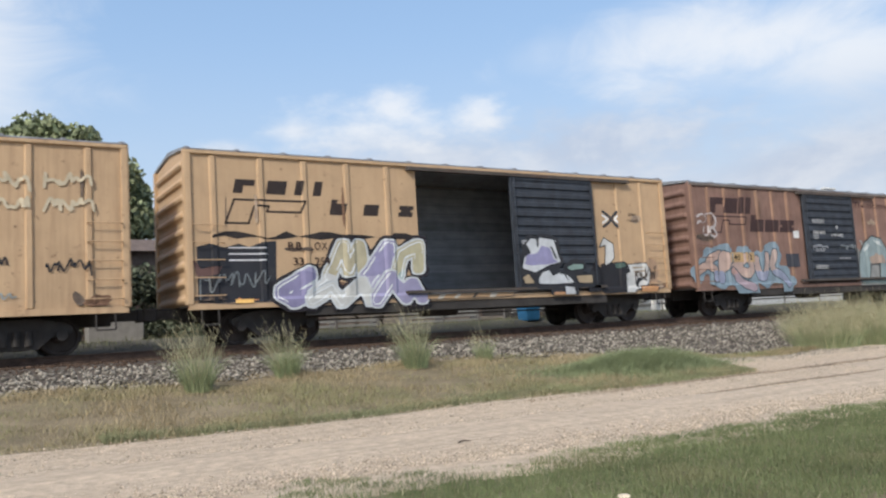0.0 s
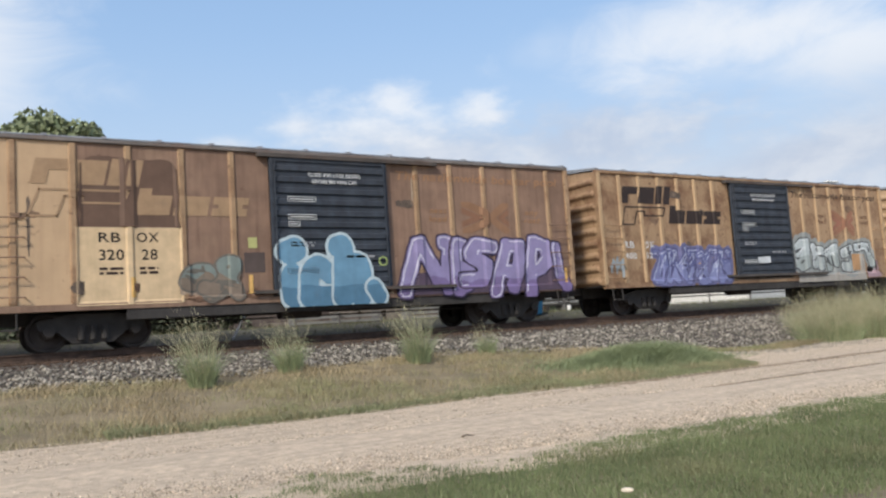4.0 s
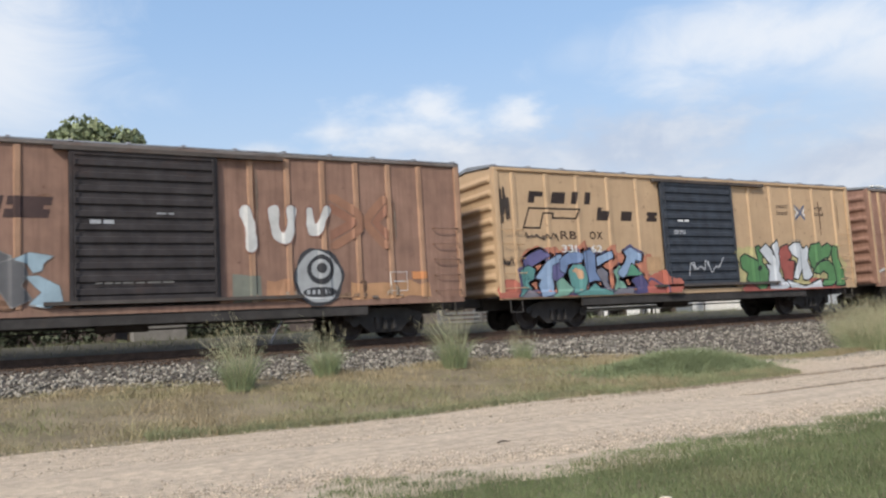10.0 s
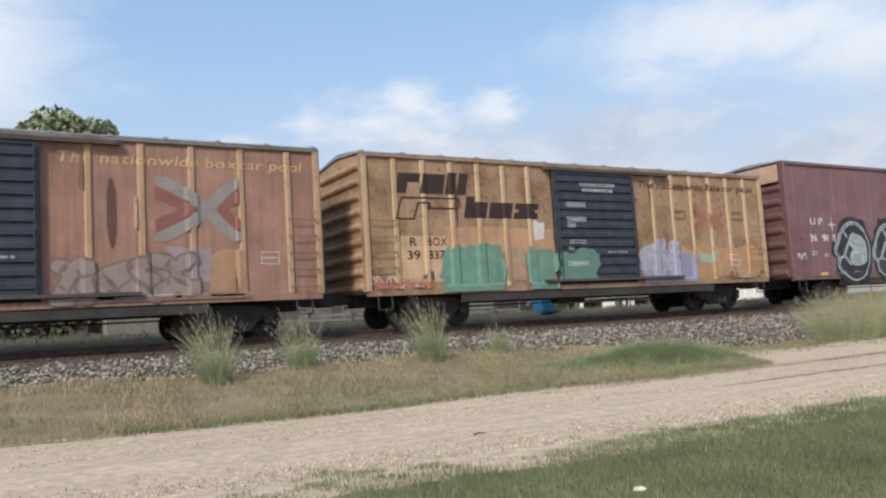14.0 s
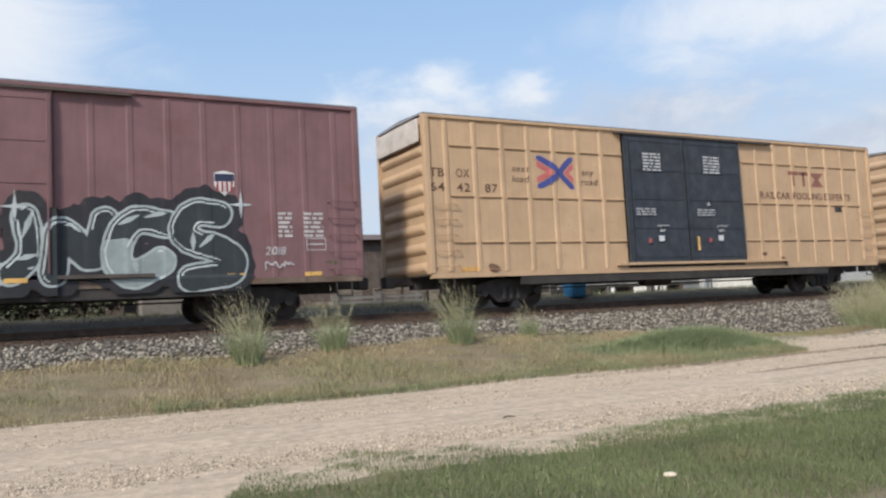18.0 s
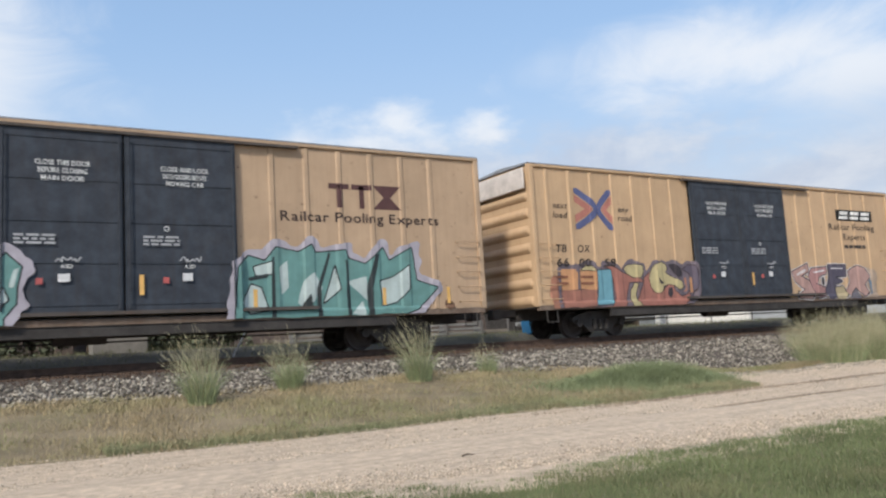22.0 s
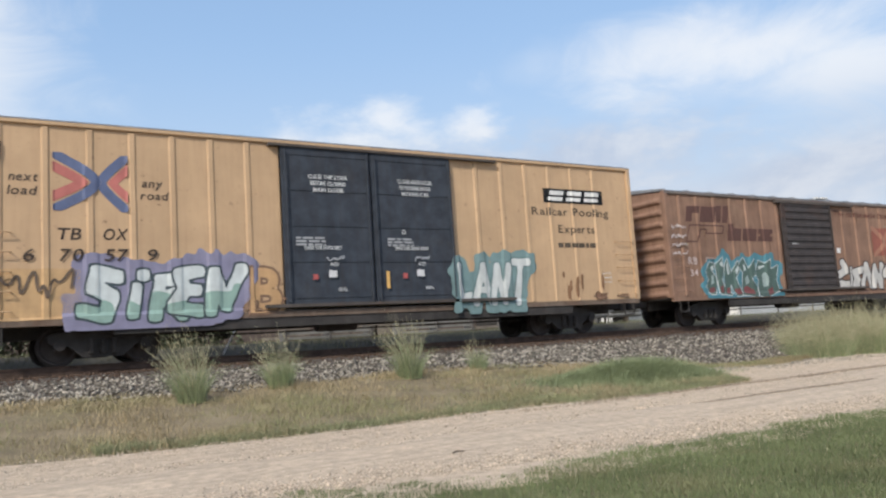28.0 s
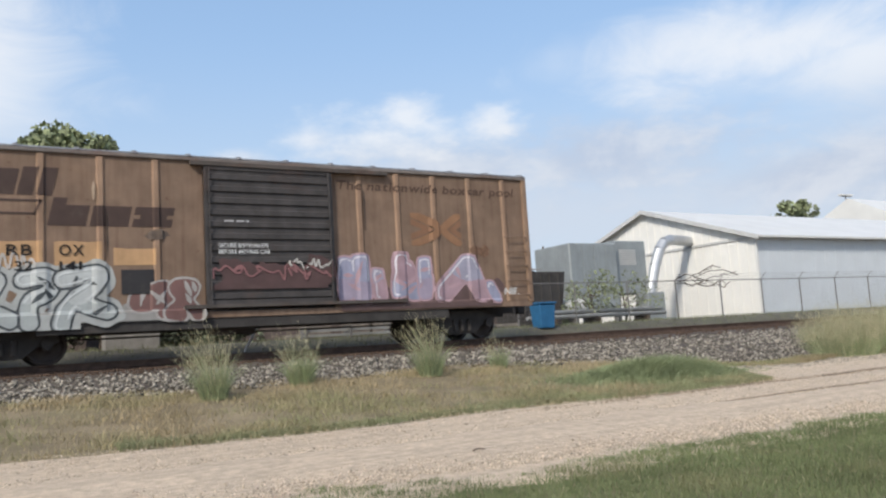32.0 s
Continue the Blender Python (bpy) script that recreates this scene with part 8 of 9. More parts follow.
def tbox_words(s, rgb, blue, red, shift=0.0, low=3.35, high=4.65, wide=1.55):
    m = (low + high) / 2
    s.text("next", 0.85 + shift, m - 0.02, 0.2, rgb, width=0.55, slant=0.2)
    s.text("load", 0.82 + shift, m - 0.32, 0.2, rgb, width=0.55, slant=0.2)
    s.cross_emblem(1.7 + shift, 1.7 + wide + shift, low, high, blue, red)
    s.text("any", 2.0 + wide + shift, m - 0.05, 0.2, rgb, width=0.45, slant=0.2)
    s.text("road", 1.97 + wide + shift, m - 0.34, 0.2, rgb, width=0.6, slant=0.2)


def tbox_number(s, a, b, c, rgb):
    s.text("TB", 0.82, 2.62, 0.24, rgb, width=0.45, slant=0.15)
    s.text("OX", 1.7, 2.62, 0.24, rgb, width=0.5, slant=0.15)
    for t, u in ((a, 0.82), (b, 1.7), (c, 2.75)):
        if t:
            s.text(t, u, 2.18, 0.25, rgb, width=0.48, slant=0.15, layer=9)


def plug_stencils(s, words=False):
    for u, a in ((7.6, ("CLOSE THIS DOOR", "BEFORE CLOSING", "MAIN DOOR")), (10.2, ("CLOSE AND LOCK", "BOTH DOORS BEFORE", "MOVING CAR"))):
        if words:
            for i, w in enumerate(a):
                s.text(w, u + 0.06 * i, 4.35 - 0.17 * i, 0.11, WHITE, width=1.1 - 0.12 * i)
        else:
            s.bars(u, u + 0.75, 4.0, 4.6, 6, (190, 192, 194))
        s.bars(u - 0.4, u + 0.4, 2.6, 2.85, 3, (170, 172, 175))
        s.patch(u + 0.45, u + 0.68, 1.8, 2.0, (222, 222, 222), 0.03, "white sticker", 3)
        s.patch(u + 0.02, u + 0.15, 1.75, 1.9, (196, 80, 76), 0.02, "red sticker", 3)
        s.text("ASD", u + 0.5, 2.1, 0.09, WHITE, width=0.24)
        s.scribble(u + 0.4, u + 0.9, 2.2, 2.4, (180, 182, 184), 0.025, 3)
    s.text("O", 10.25, 2.95, 0.12, WHITE)
    reflectors(s, (9.75,), 1.5)


build_cars_front()
build_cars_middle()
build_cars_rear()


# ---------------------------------------------------------------- beyond the track
M_PALLET = surface("weathered_pallet_wood", (0.21, 0.18, 0.15, 1), 0.9, vary=0.35, scale=3, island=0.3)


def warehouse():
    x0, y0, y1, z0, eave, peak = 37.5, 29.0, 45.0, 1.62, 6.0, 8.6
    x1, ym = 78.0, 37.0
    w = thing("warehouse", "white metal-clad warehouse with low gabled roof", "warehouse", at=(x0, y0, z0))
    L, D, E, P = x1 - x0, y1 - y0, eave - z0, peak - z0
    m = D / 2
    # gable wall of ribbed sheets, in the siding's warm sunlit tone
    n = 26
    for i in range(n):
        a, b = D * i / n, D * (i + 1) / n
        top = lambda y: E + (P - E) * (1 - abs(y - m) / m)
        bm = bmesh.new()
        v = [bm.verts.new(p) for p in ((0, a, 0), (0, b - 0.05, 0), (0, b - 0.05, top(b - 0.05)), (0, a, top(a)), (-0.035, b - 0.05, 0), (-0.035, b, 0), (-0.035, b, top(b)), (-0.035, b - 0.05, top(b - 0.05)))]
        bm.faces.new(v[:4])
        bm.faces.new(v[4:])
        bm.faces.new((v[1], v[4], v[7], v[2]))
        part("wall_sheet", bm, M_GABLE_SUNLIT, w)
    # side wall: the same siding in its cooler, shaded tone
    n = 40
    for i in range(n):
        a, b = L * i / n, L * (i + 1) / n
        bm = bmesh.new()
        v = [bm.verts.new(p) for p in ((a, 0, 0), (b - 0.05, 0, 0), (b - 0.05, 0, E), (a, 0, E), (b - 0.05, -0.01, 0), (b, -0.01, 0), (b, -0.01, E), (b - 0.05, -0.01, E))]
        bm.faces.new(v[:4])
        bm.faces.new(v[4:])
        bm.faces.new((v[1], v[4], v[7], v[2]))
        part("wall_sheet", bm, M_WALL_SHADED, w)
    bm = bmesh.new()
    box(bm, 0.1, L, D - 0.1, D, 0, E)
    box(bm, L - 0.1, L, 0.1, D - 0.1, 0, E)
    part("rear_wall", bm, M_WALL_SHADED, w)
    for s in (0, 1):
        bm = bmesh.new()
        ya, yb = (-0.5, m) if s == 0 else (D + 0.5, m)
        za = E - 0.5 * (P - E) / m
        v = [bm.verts.new((x, y, z)) for x in (-0.35, L) for y, z in ((ya, za + 0.02), (yb, P + 0.02), (yb, P + 0.14), (ya, za + 0.14))]
        for f in ((0, 1, 2, 3), (4, 7, 6, 5), (0, 4, 5, 1), (3, 2, 6, 7), (0, 3, 7, 4), (1, 5, 6, 2)):
            bm.faces.new([v[i] for i in f])
        part("roof_slope", bm, M_WHITEROOF, w)
        bm = bmesh.new()
        v = [bm.verts.new((x, y, z)) for x in (-0.40, -0.355) for y, z in ((ya, za - 0.1), (yb, P - 0.1), (yb, P + 0.15), (ya, za + 0.15))]
        for f in ((0, 1, 2, 3), (4, 7, 6, 5), (0, 4, 5, 1), (3, 2, 6, 7), (0, 3, 7, 4), (1, 5, 6, 2)):
            bm.faces.new([v[i] for i in f])
        part("rake_trim", bm, M_TRIM, w, "pale roof edge trim")
    bm = bmesh.new()
    box(bm, -0.07, -0.035, 0, D, E - 0.12, E)
    part("eave_trim", bm, M_TRIM, w)
    bm = bmesh.new()
    box(bm, -0.075, 0.06, -0.075, 0.06, 0, E)
    part("corner_trim", bm, M_WHITEROOF, w)
    # second white hall further back
    b = thing("far_hall", "second white metal hall behind the warehouse", "warehouse", at=(88, 44, 1.6))
    bm = bmesh.new()
    extrude_profile(bm, [(0, 0), (22, 0), (22, 7.5), (11, 13.2), (0, 7.5)], "x", 0, 40)
    bmesh.ops.rotate(bm, verts=bm.verts[:], cent=(0, 0, 0), matrix=Matrix.Rotation(0, 3, "Z"))
    part("hall_body", bm, M_WHITEROOF, b)


def chain_fence():
    f = thing("chain_link_fence", "grey chain-link fence with angled barbed-wire arms", "fence", at=(0, 27.0, 1.62))
    bm = bmesh.new()
    rod(bm, (0, 0, 0), (0, 0, 1.85), 0.035, 8)
    post = to_mesh("fence_post", bm, M_FENCE)
    bm = bmesh.new()
    rod(bm, (0, 0, 1.83), (0.28, -0.1, 2.15), 0.02, 6)
    arm = to_mesh("barb_arm", bm, M_FENCE)
    xs = [13.6 + 3.06 * i for i in range(19)]
    for x in xs:
        p = part("fence_post", post, None, f, at=(x, 0, 0))
        if x > 27:
            part("barb_arm", arm, None, p)
    bm = bmesh.new()
    rod(bm, (xs[0], 0, 1.82), (xs[-1], 0, 1.82), 0.025, 6)
    part("top_rail", bm, M_FENCE, f)
    for k in range(3):
        bm = bmesh.new()
        rod(bm, (28.9, -0.03 - 0.03 * k, 1.93 + 0.09 * k), (xs[-1], -0.03 - 0.03 * k, 1.93 + 0.09 * k), 0.006, 4)
        part("barbed_wire", bm, M_FENCE, f)
    n = int((xs[-1] - xs[0]) / 0.14)
    V, F = [], []
    for s in (1, -1):
        for i in range(-13, n + 13):
            a = xs[0] + i * 0.14
            b = a + s * 1.8
            t0, t1 = 0.0, 1.0
            for lim, sgn in ((xs[0], 1), (xs[-1], -1)):
                ins = [(sgn * (v - lim)) >= 0 for v in (a, b)]
                if not any(ins):
                    t0, t1 = 1.0, 0.0
                elif not all(ins):
                    t = (lim - a) / (b - a)
                    if ins[0]:
                        t1 = min(t1, t)
                    else:
                        t0 = max(t0, t)
            if t1 <= t0:
                continue
            p, q = (a + (b - a) * t0, 0.02 + 1.78 * t0), (a + (b - a) * t1, 0.02 + 1.78 * t1)
            k = len(V)
            w = 0.003
            V += [(p[0] - w, 0.01 * s, p[1]), (p[0] + w, 0.01 * s, p[1]), (q[0] + w, 0.01 * s, q[1]), (q[0] - w, 0.01 * s, q[1])]
            F.append((k, k + 1, k + 2, k + 3))
    me = raw_mesh("wire_mesh", V, F, M_FENCE)
    ob = part("wire_mesh", me, None, f)
    tagged(ob, "woven wire", kind="stuff")
    # dry vine trained along the top
    v = thing("dry_vine", "bare tangled vine hanging on the fence top", "vine", at=(29, 26.95, 3.4))
    r = random.Random(5)
    for i in range(9):
        bm = bmesh.new()
        x, z = r.uniform(-0.5, 2.0), r.uniform(-0.1, 0.25)
        for k in range(6):
            nx, nz = x + r.uniform(0.2, 0.7), z + r.uniform(-0.22, 0.2)
            rod(bm, (x, 0.02 * i - 0.09, z), (nx, 0.02 * i - 0.09, nz), 0.02, 5)
            x, z = nx, nz
        part("stem", bm, M_BARK, v)


def cooling_units():
    u = thing("cooling_unit", "tall grey sheet-metal cooling unit", "cooling unit", at=(27.7, 33.0, 1.6))
    bm = bmesh.new()
    box(bm, 0, 3.35, 0, 3, 0.9, 4.45)
    bevelled(bm, 0.05)
    part("casing", bm, M_ACGREY, u)
    for i in range(4):
        bm = bmesh.new()
        box(bm, 0.05 + 0.82 * i, 0.82 + 0.82 * i, -0.03, -0.004, 1.0, 4.35)
        bevelled(bm, 0.01)
        part("panel", bm, M_ACGREY, u)
    for x in (0.2, 3.1):
        for y in (0.2, 2.8):
            bm = bmesh.new()
            box(bm, x - 0.08, x + 0.08, y - 0.08, y + 0.08, 0, 0.9)
            part("leg", bm, M_FENCE, u)
    c = thing("condenser_box", "grey louvred condenser box on the wall", "condenser", at=(31.2, 33.3, 1.6))
    bm = bmesh.new()
    box(bm, 0, 2.3, 0, 2.2, 1.7, 4.65)
    bevelled(bm, 0.04)
    part("casing", bm, M_ACGREY, c)
    for i in range(8):
        bm = bmesh.new()
        box(bm, 0.3, 1.5, -0.03, -0.003, 3.3 + 0.11 * i, 3.37 + 0.11 * i)
        part("louvre", bm, M_TRIM, c)
    for x in (0.15, 2.15):
        bm = bmesh.new()
        box(bm, x - 0.07, x + 0.07, 0.1, 0.24, 0, 1.7)
        part("leg", bm, M_FENCE, c)
    d = thing("silver_duct", "bent silver ventilation duct on the gable wall", "duct", at=(34.2, 33.0, 1.6))
    pts = [(-0.9, 0, 1.6), (-0.7, 0, 2.2), (-0.35, 0, 3.2), (0.1, 0, 4.1), (0.5, 0, 4.55), (1.1, 0, 4.7), (3.3, 0.6, 4.7)]
    for a, b in zip(pts, pts[1:]):
        bm = bmesh.new()
        rod(bm, a, b, 0.30, 14)
        part("duct_section", bm, M_DUCT, d)
    bm = bmesh.new()
    box(bm, -1.6, -0.3, -0.5, 0.5, 0.0, 1.7)
    bevelled(bm, 0.04)
    part("fan_housing", bm, M_ACGREY, d)


def yard_clutter():
    b = thing("blue_bin", "blue plastic bin behind the track", "bin", at=(19.9, 25.6, 1.55))
    bm = bmesh.new()
    vs = box(bm, -0.4, 0.4, -0.35, 0.35, 0.0, 0.95)
    for v in vs:
        if v.co.z < 0.1:
            v.co.x *= 0.82
            v.co.y *= 0.82
    bevelled(bm, 0.04)
    part("body", bm, M_BLUE, b)
    bm = bmesh.new()
    box(bm, -0.44, 0.44, -0.4, 0.4, 0.955, 1.03)
    bevelled(bm, 0.02)
    part("lid", bm, M_BLUE, b)
    r = random.Random(3)
    p = thing("pipe_stack", "stack of long pale pipes on trestles", "pipes", at=(21.3, 27.9, 1.62))
    for i in range(7):
        bm = bmesh.new()
        y, z = 0.22 * (i % 4), 0.42 + 0.2 * (i // 4)
        rod(bm, (r.uniform(0, 0.6), y, z), (r.uniform(7.2, 8.2), y, z), 0.09, 10)
        part("pipe", bm, M_PIPE, p)
    for x in (1, 3.5, 6.5):
        bm = bmesh.new()
        box(bm, x - 0.06, x + 0.06, -0.15, 0.8, 0.0, 0.33)
        part("trestle", bm, M_BARK, p)
    t = thing("white_tank", "small white horizontal tank on saddles", "tank", at=(23.2, 30.2, 1.62))
    bm = bmesh.new()
    rod(bm, (0, 0, 0.9), (2.6, 0, 0.9), 0.42, 16)
    bevelled(bm, 0.0) if False else None
    part("shell", bm, M_WHITEROOF, t)
    for x in (0.5, 2.1):
        bm = bmesh.new()
        box(bm, x - 0.08, x + 0.08, -0.3, 0.3, 0, 0.6)
        part("saddle", bm, M_FENCE, t)
    # low rails and pallets seen under the cars
    for k, (x, y, n) in enumerate(((10.0, 25.8, 2), (14.6, 26.2, 3))):
        q = thing("steel_rack", "low rack of pale steel bars in the yard", "rack", at=(x, y, 1.58))
        for i in range(n):
            bm = bmesh.new()
            box(bm, 0, 3.4, 0.1 * i, 0.1 * i + 0.07, 0.12 + 0.17 * i, 0.2 + 0.17 * i)
            part("bar", bm, M_PIPE, q)
        for xx in (0.1, 1.7, 3.3):
            bm = bmesh.new()
            box(bm, xx - 0.04, xx + 0.04, -0.02, 0.55, 0, 0.12 + 0.17 * n)
            part("upright", bm, M_FENCE, q)
    c = thing("concrete_block", "pale concrete utility block near the track", "concrete block", at=(4.6, 26.3, 1.55))
    bm = bmesh.new()
    box(bm, -0.8, 0.8, -0.3, 0.3, -0.1, 0.75)
    bevelled(bm, 0.03)
    part("block", bm, M_CONC, c)
    s = thing("leaning_marker", "short leaning white stake behind the track", "marker", at=(7.5, 24.3, 1.35))
    bm = bmesh.new()
    rod(bm, (0, 0, 0), (0.42, 0.02, 0.75), 0.03, 6)
    part("stake", bm, M_WHITEROOF, s)
    d = thing("dark_container", "dark steel skip standing in the yard", "skip", at=(21.6, 29.6, 1.6))
    bm = bmesh.new()
    vs = box(bm, 0, 2.9, 0, 2.2, 0.1, 2.6)
    for v in vs:
        if v.co.z < 0.2:
            v.co.x = 0.4 if v.co.x < 1 else 2.5
    bevelled(bm, 0.03)
    part("hopper", bm, M_STEEL, d)
    for i in range(5):
        bm = bmesh.new()
        box(bm, 0.42 + 0.5 * i, 0.49 + 0.5 * i, -0.06, 0.0, 0.4, 2.5)
        part("rib", bm, M_STEEL, d)


def left_sheds():
    h = thing("low_shed", "brown low shed with a white metal roof", "shed", at=(-4.0, 33.0, 1.6))
    bm = bmesh.new()
    box(bm, 0, 8.2, 0, 6, 0, 3.9)
    part("wall", bm, M_BROWNWALL, h)
    for i in range(10):
        bm = bmesh.new()
        box(bm, 0.05 + 0.82 * i, 0.80 + 0.82 * i, -0.03, -0.003, 0.05, 3.85)
        part("board", bm, M_BROWNWALL, h)
    bm = bmesh.new()
    extrude_profile(bm, [(-0.5, 3.95), (6.5, 5.2), (6.5, 5.35), (-0.5, 4.5)], "x", -0.4, 8.6)
    part("roof", bm, M_WHITEROOF, h, "white metal roof")
    b = thing("grey_shed", "grey-brown long shed beyond the track", "shed", at=(3.9, 40, 1.6))
    bm = bmesh.new()
    box(bm, 0, 9, 0, 6, 0, 4.4)
    part("wall", bm, M_BROWNWALL, b)
    bm = bmesh.new()
    extrude_profile(bm, [(-0.5, 4.4), (3, 5.4), (6.5, 4.4), (3, 5.2)], "x", -0.4, 9.4)
    part("roof", bm, surface("brown_shingle", (0.16, 0.12, 0.10, 1), 0.9, vary=0.25), b)


def leaf_cloud(centres, radii, n, size, squash=0.8):
    k = RNG.integers(0, len(centres), n)
    d = RNG.normal(0, 1, (n, 3))
    d /= np.linalg.norm(d, axis=1)[:, None]
    r = radii[k] * (0.55 + 0.5 * RNG.random(n) ** 0.6)
    c = centres[k] + d * r[:, None] * np.array([1, 1, squash])
    a = RNG.normal(0, 1, (n, 3))
    a /= np.linalg.norm(a, axis=1)[:, None]
    b = np.cross(a, RNG.normal(0, 1, (n, 3)))
    b /= np.linalg.norm(b, axis=1)[:, None]
    s = size * RNG.uniform(0.6, 1.3, n)[:, None]
    V = np.stack([c - a * s, c + b * s * 0.55, c + a * s, c - b * s * 0.55], 1).reshape(-1, 3)
    return V, np.arange(4 * n).reshape(-1, 4)


def tree(x, y, z, height, spread, label, n=9000, leaf=0.16, clumps=34, trunk=0.3, low=0.35, group=""):
    t = thing("tree", label, "tree", group, at=(x, y, z))
    r = np.random.default_rng(int(abs(x * 31 + y * 7)) + 3)
    bm = bmesh.new()
    rod(bm, (0, 0, -0.1), (0.1, 0, height * low), trunk, 9, trunk * 0.75)
    rod(bm, (0.1, 0, height * low), (0, 0.1, height * 0.75), trunk * 0.72, 8, trunk * 0.3)
    part("trunk", bm, M_BARK, t)
    cs, rs = [], []
    for i in range(clumps):
        a, f = r.uniform(0, 2 * np.pi), r.random()
        zz = height * (low + 0.05 + (0.97 - low) * f)
        rad = spread * math.sqrt(max(0.06, 1 - ((f - 0.42) / 0.62) ** 2)) * r.uniform(0.35, 0.95)
        cs.append((rad * math.cos(a), rad * math.sin(a), zz - spread * 0.08))
        rs.append(spread * r.uniform(0.16, 0.32))
    cs, rs = np.array(cs), np.array(rs)
    for i in range(0, min(clumps, 10)):
        bm = bmesh.new()
        c = cs[i]
        rod(bm, (0, 0, height * (low + 0.04 * i)), tuple(c * (0.9, 0.9, 1)), trunk * 0.28, 6, trunk * 0.08)
        part("limb", bm, M_BARK, t)
    V, F = leaf_cloud(cs, rs, n, leaf)
    tagged(part("crown", raw_mesh("crown", V, F, M_LEAF), None, t), "leafy crown", kind="stuff")


def long_shed():
    h = thing("long_shed", "long low brown-clad shed behind the yard", "shed", at=(9.6, 34.0, 1.6))
    bm = bmesh.new()
    box(bm, 0, 16.5, 0, 6, 0, 3.1)
    part("wall", bm, M_BROWNWALL, h)
    for i in range(20):
        bm = bmesh.new()
        box(bm, 0.05 + 0.82 * i, 0.80 + 0.82 * i, -0.03, -0.003, 0.05, 3.05)
        part("board", bm, M_BROWNWALL, h)
    bm = bmesh.new()
    extrude_profile(bm, [(-0.4, 3.1), (3, 3.7), (6.4, 3.1), (3, 3.5)], "x", -0.3, 16.8)
    part("roof", bm, surface("brown_shingle", (0.16, 0.12, 0.10, 1), 0.9, vary=0.25), h)
    r = random.Random(9)
    for i in range(9):
        x = 11.0 + 1.15 * i + r.uniform(-0.3, 0.3)
        w, d, k = r.uniform(0.7, 1.3), r.uniform(0.6, 1.0), r.randint(2, 6)
        q = thing("pallet_stack", "stack of weathered grey wooden pallets in the yard", "pallets", "pallet stacks", at=(x, 29.5 + r.uniform(-0.6, 1.2), 1.62))
        for n in range(k):
            bm = bmesh.new()
            box(bm, -w / 2, w / 2, -d / 2, d / 2, 0.15 * n + 0.09, 0.15 * n + 0.115)
            for y in (-d / 2 + 0.05, 0, d / 2 - 0.05):
                box(bm, -w / 2 + 0.02, w / 2 - 0.02, y - 0.04, y + 0.04, 0.15 * n, 0.15 * n + 0.088)
            part("pallet", bm, M_PALLET, q)


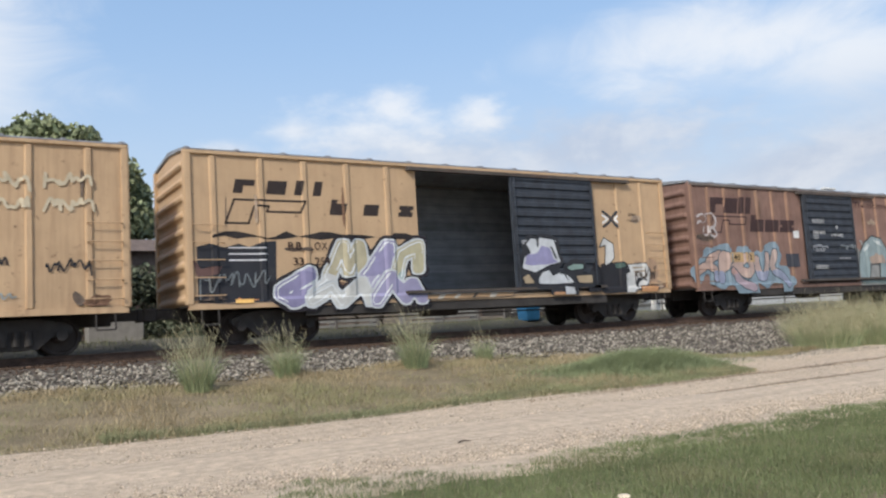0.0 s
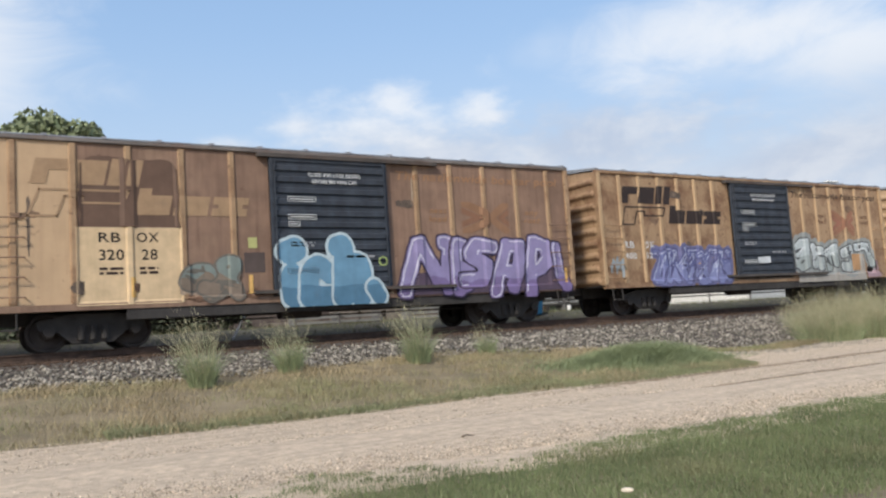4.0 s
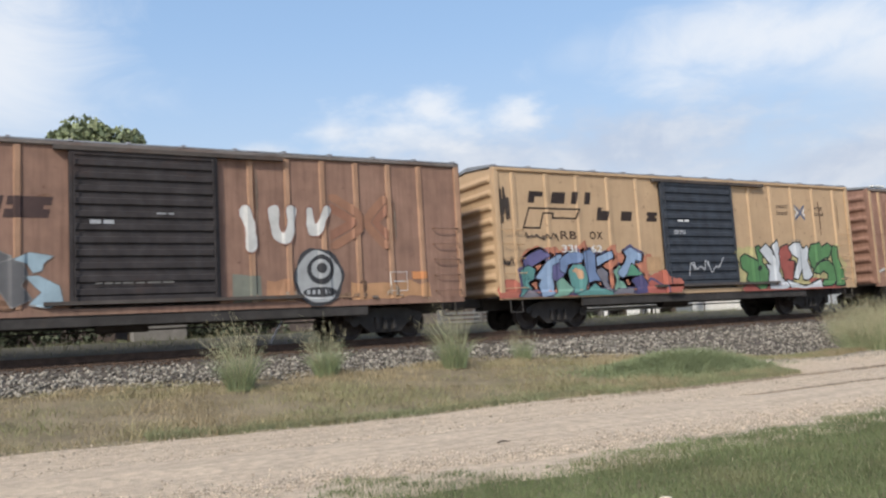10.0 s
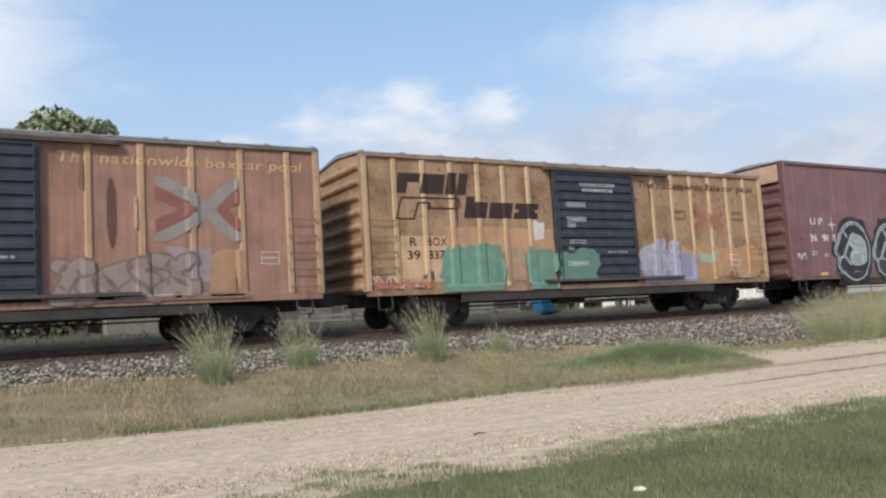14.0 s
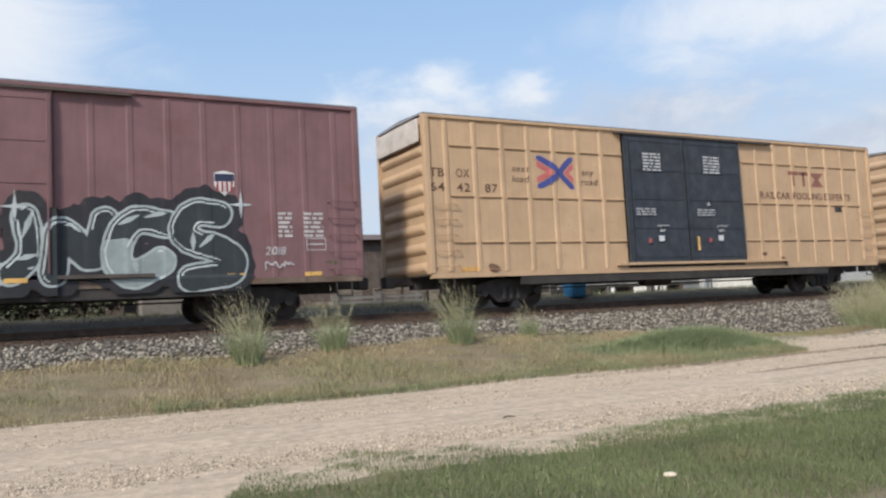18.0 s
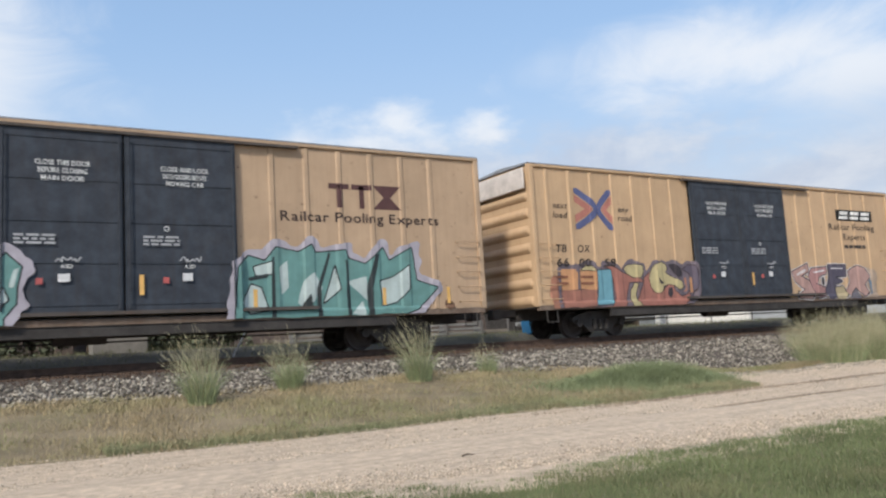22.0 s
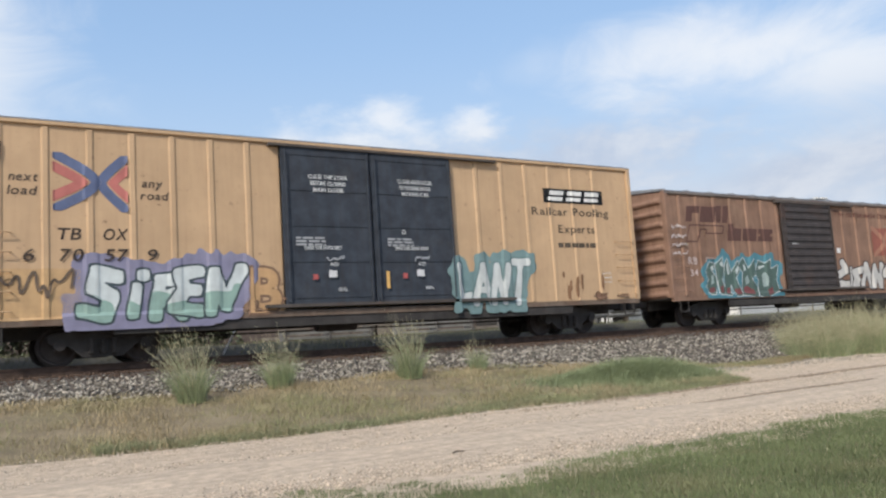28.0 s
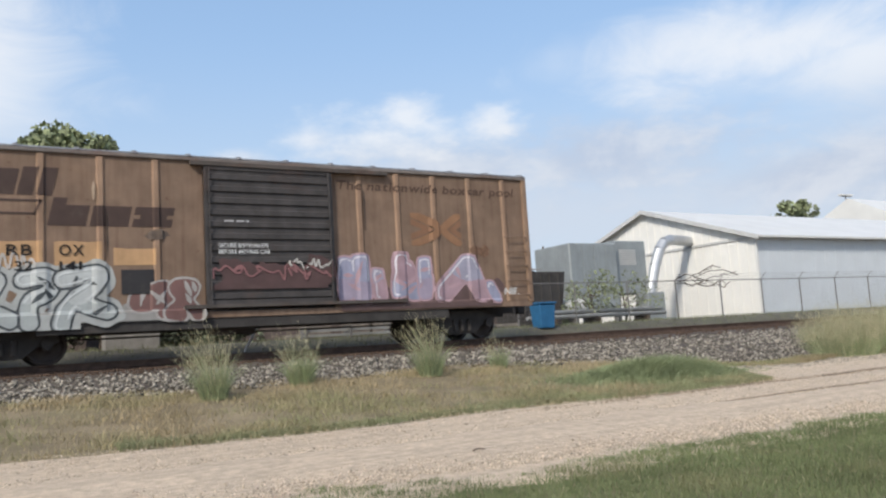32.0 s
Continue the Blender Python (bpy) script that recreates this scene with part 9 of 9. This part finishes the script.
def vegetation_far():
    tree(5.9, 52, 1.6, 13.0, 5.0, "large leafy oak behind the sheds", 24000, 0.20, 60, 0.45, 0.3)
    tree(9.0, 55, 1.6, 11.3, 4.2, "leafy oak beside the larger one", 16000, 0.20, 44, 0.4, 0.25)
    tree(4.6, 30.5, 1.6, 4.9, 1.7, "dense dark shrub by the shed", 5000, 0.10, 24, 0.1, 0.15)
    tree(24.7, 28.2, 1.62, 2.5, 1.7, "small twisted tree inside the fence", 800, 0.08, 26, 0.08, 0.25)
    tree(27.0, 28.5, 1.62, 2.3, 1.9, "sprawling half-bare shrub inside the fence", 500, 0.08, 28, 0.07, 0.2)
    tree(125, 88, 1.6, 19.5, 5.0, "distant rounded tree behind the roofs", 4000, 0.35, 26, 0.4, 0.5)
    for x, y, h in ((51, 68, 5.2), (56, 70, 5.6), (61, 72, 5.0)):
        tree(x, y, 1.6, h, 3.4, "low woodland tree in the distance", 2500, 0.28, 22, 0.25, 0.2, "distant trees")
    for i, (x, h) in enumerate(((-4.6, 3.0), (-3.2, 3.3), (-1.8, 2.9), (-0.4, 3.2), (1.0, 3.0), (2.4, 3.4), (3.9, 3.1), (5.3, 2.7), (6.6, 2.2), (7.8, 1.6))):
        t = thing("hedge_shrub", "dense dark hedge shrub behind the track", "shrub", "hedge shrubs", at=(x, 27.4 + 0.3 * (i % 3), 1.6))
        bm = bmesh.new()
        rod(bm, (0, 0, -0.1), (0.05, 0, h * 0.6), 0.06, 6, 0.03)
        part("stem", bm, M_BARK, t)
        r = np.random.default_rng(50 + i)
        cs = np.stack([r.uniform(-0.75, 0.75, 26), r.uniform(-0.5, 0.5, 26), h * r.uniform(0.05, 0.9, 26)], -1)
        V, F = leaf_cloud(cs, r.uniform(0.3, 0.55, 26), 3600, 0.085, 0.9)
        tagged(part("crown", raw_mesh("crown", V, F, M_HEDGE), None, t), "dark leafy crown", kind="stuff")
    p = thing("utility_pole", "wooden utility pole with crossarm far away", "utility pole", at=(63, 80, 1.6))
    bm = bmesh.new()
    rod(bm, (0, 0, 0), (0, 0, 10.8), 0.16, 8, 0.11)
    part("pole", bm, M_BARK, p)
    bm = bmesh.new()
    box(bm, -1.2, 1.2, -0.06, 0.06, 10.0, 10.15)
    part("crossarm", bm, M_BARK, p)


def far_lamp():
    p = thing("area_lamp", "tall area lamp far behind the roofs", "lamp post", at=(118, 74, 1.6))
    bm = bmesh.new()
    rod(bm, (0, 0, 0), (0, 0, 18.2), 0.16, 8, 0.09)
    part("mast", bm, M_FENCE, p)
    for sx in (-1, 1):
        bm = bmesh.new()
        box(bm, sx * 0.75 - 0.65, sx * 0.75 + 0.65, -0.4, 0.4, 18.2, 18.5)
        bevelled(bm, 0.05)
        part("lamp_head", bm, M_WHITEROOF, p)


def roadside_bits():
    t = thing("twig", "short dark broken twig on the gravel", "twig", at=(4.97, 7.72, 0.05))
    bm = bmesh.new()
    rod(bm, (-0.075, 0, 0.0), (0.0, 0.015, 0.012), 0.010, 6)
    rod(bm, (0.0, 0.015, 0.012), (0.085, 0.0, 0.0), 0.010, 6, 0.005)
    part("stick", bm, M_BARK, t)
    for x, y, s, lab in ((2.2, 12.95, 0.13, "flat white stone at the road's edge"), (4.13, 4.37, 0.05, "pale stone lying in the lawn")):
        ob = thing("stone", lab, "stone", at=(x, y, 0.03))
        bm = bmesh.new()
        bmesh.ops.create_icosphere(bm, subdivisions=2, radius=s)
        for v in bm.verts:
            v.co.z *= 0.35
            v.co *= 1 + 0.25 * noise.noise(v.co * 9 + Vector((x, y, 0)))
        part("rock", bm, M_PEBBLE, ob)


warehouse()
chain_fence()
cooling_units()
yard_clutter()
left_sheds()
long_shed()
vegetation_far()
far_lamp()
roadside_bits()


# ---------------------------------------------------------------- movement
def motions():
    for car, x0 in MOVING:
        walk(car, [(t, pose(x0 - s, TRACK_Y, RAIL_Z)) for t, s in RUN])


motions()
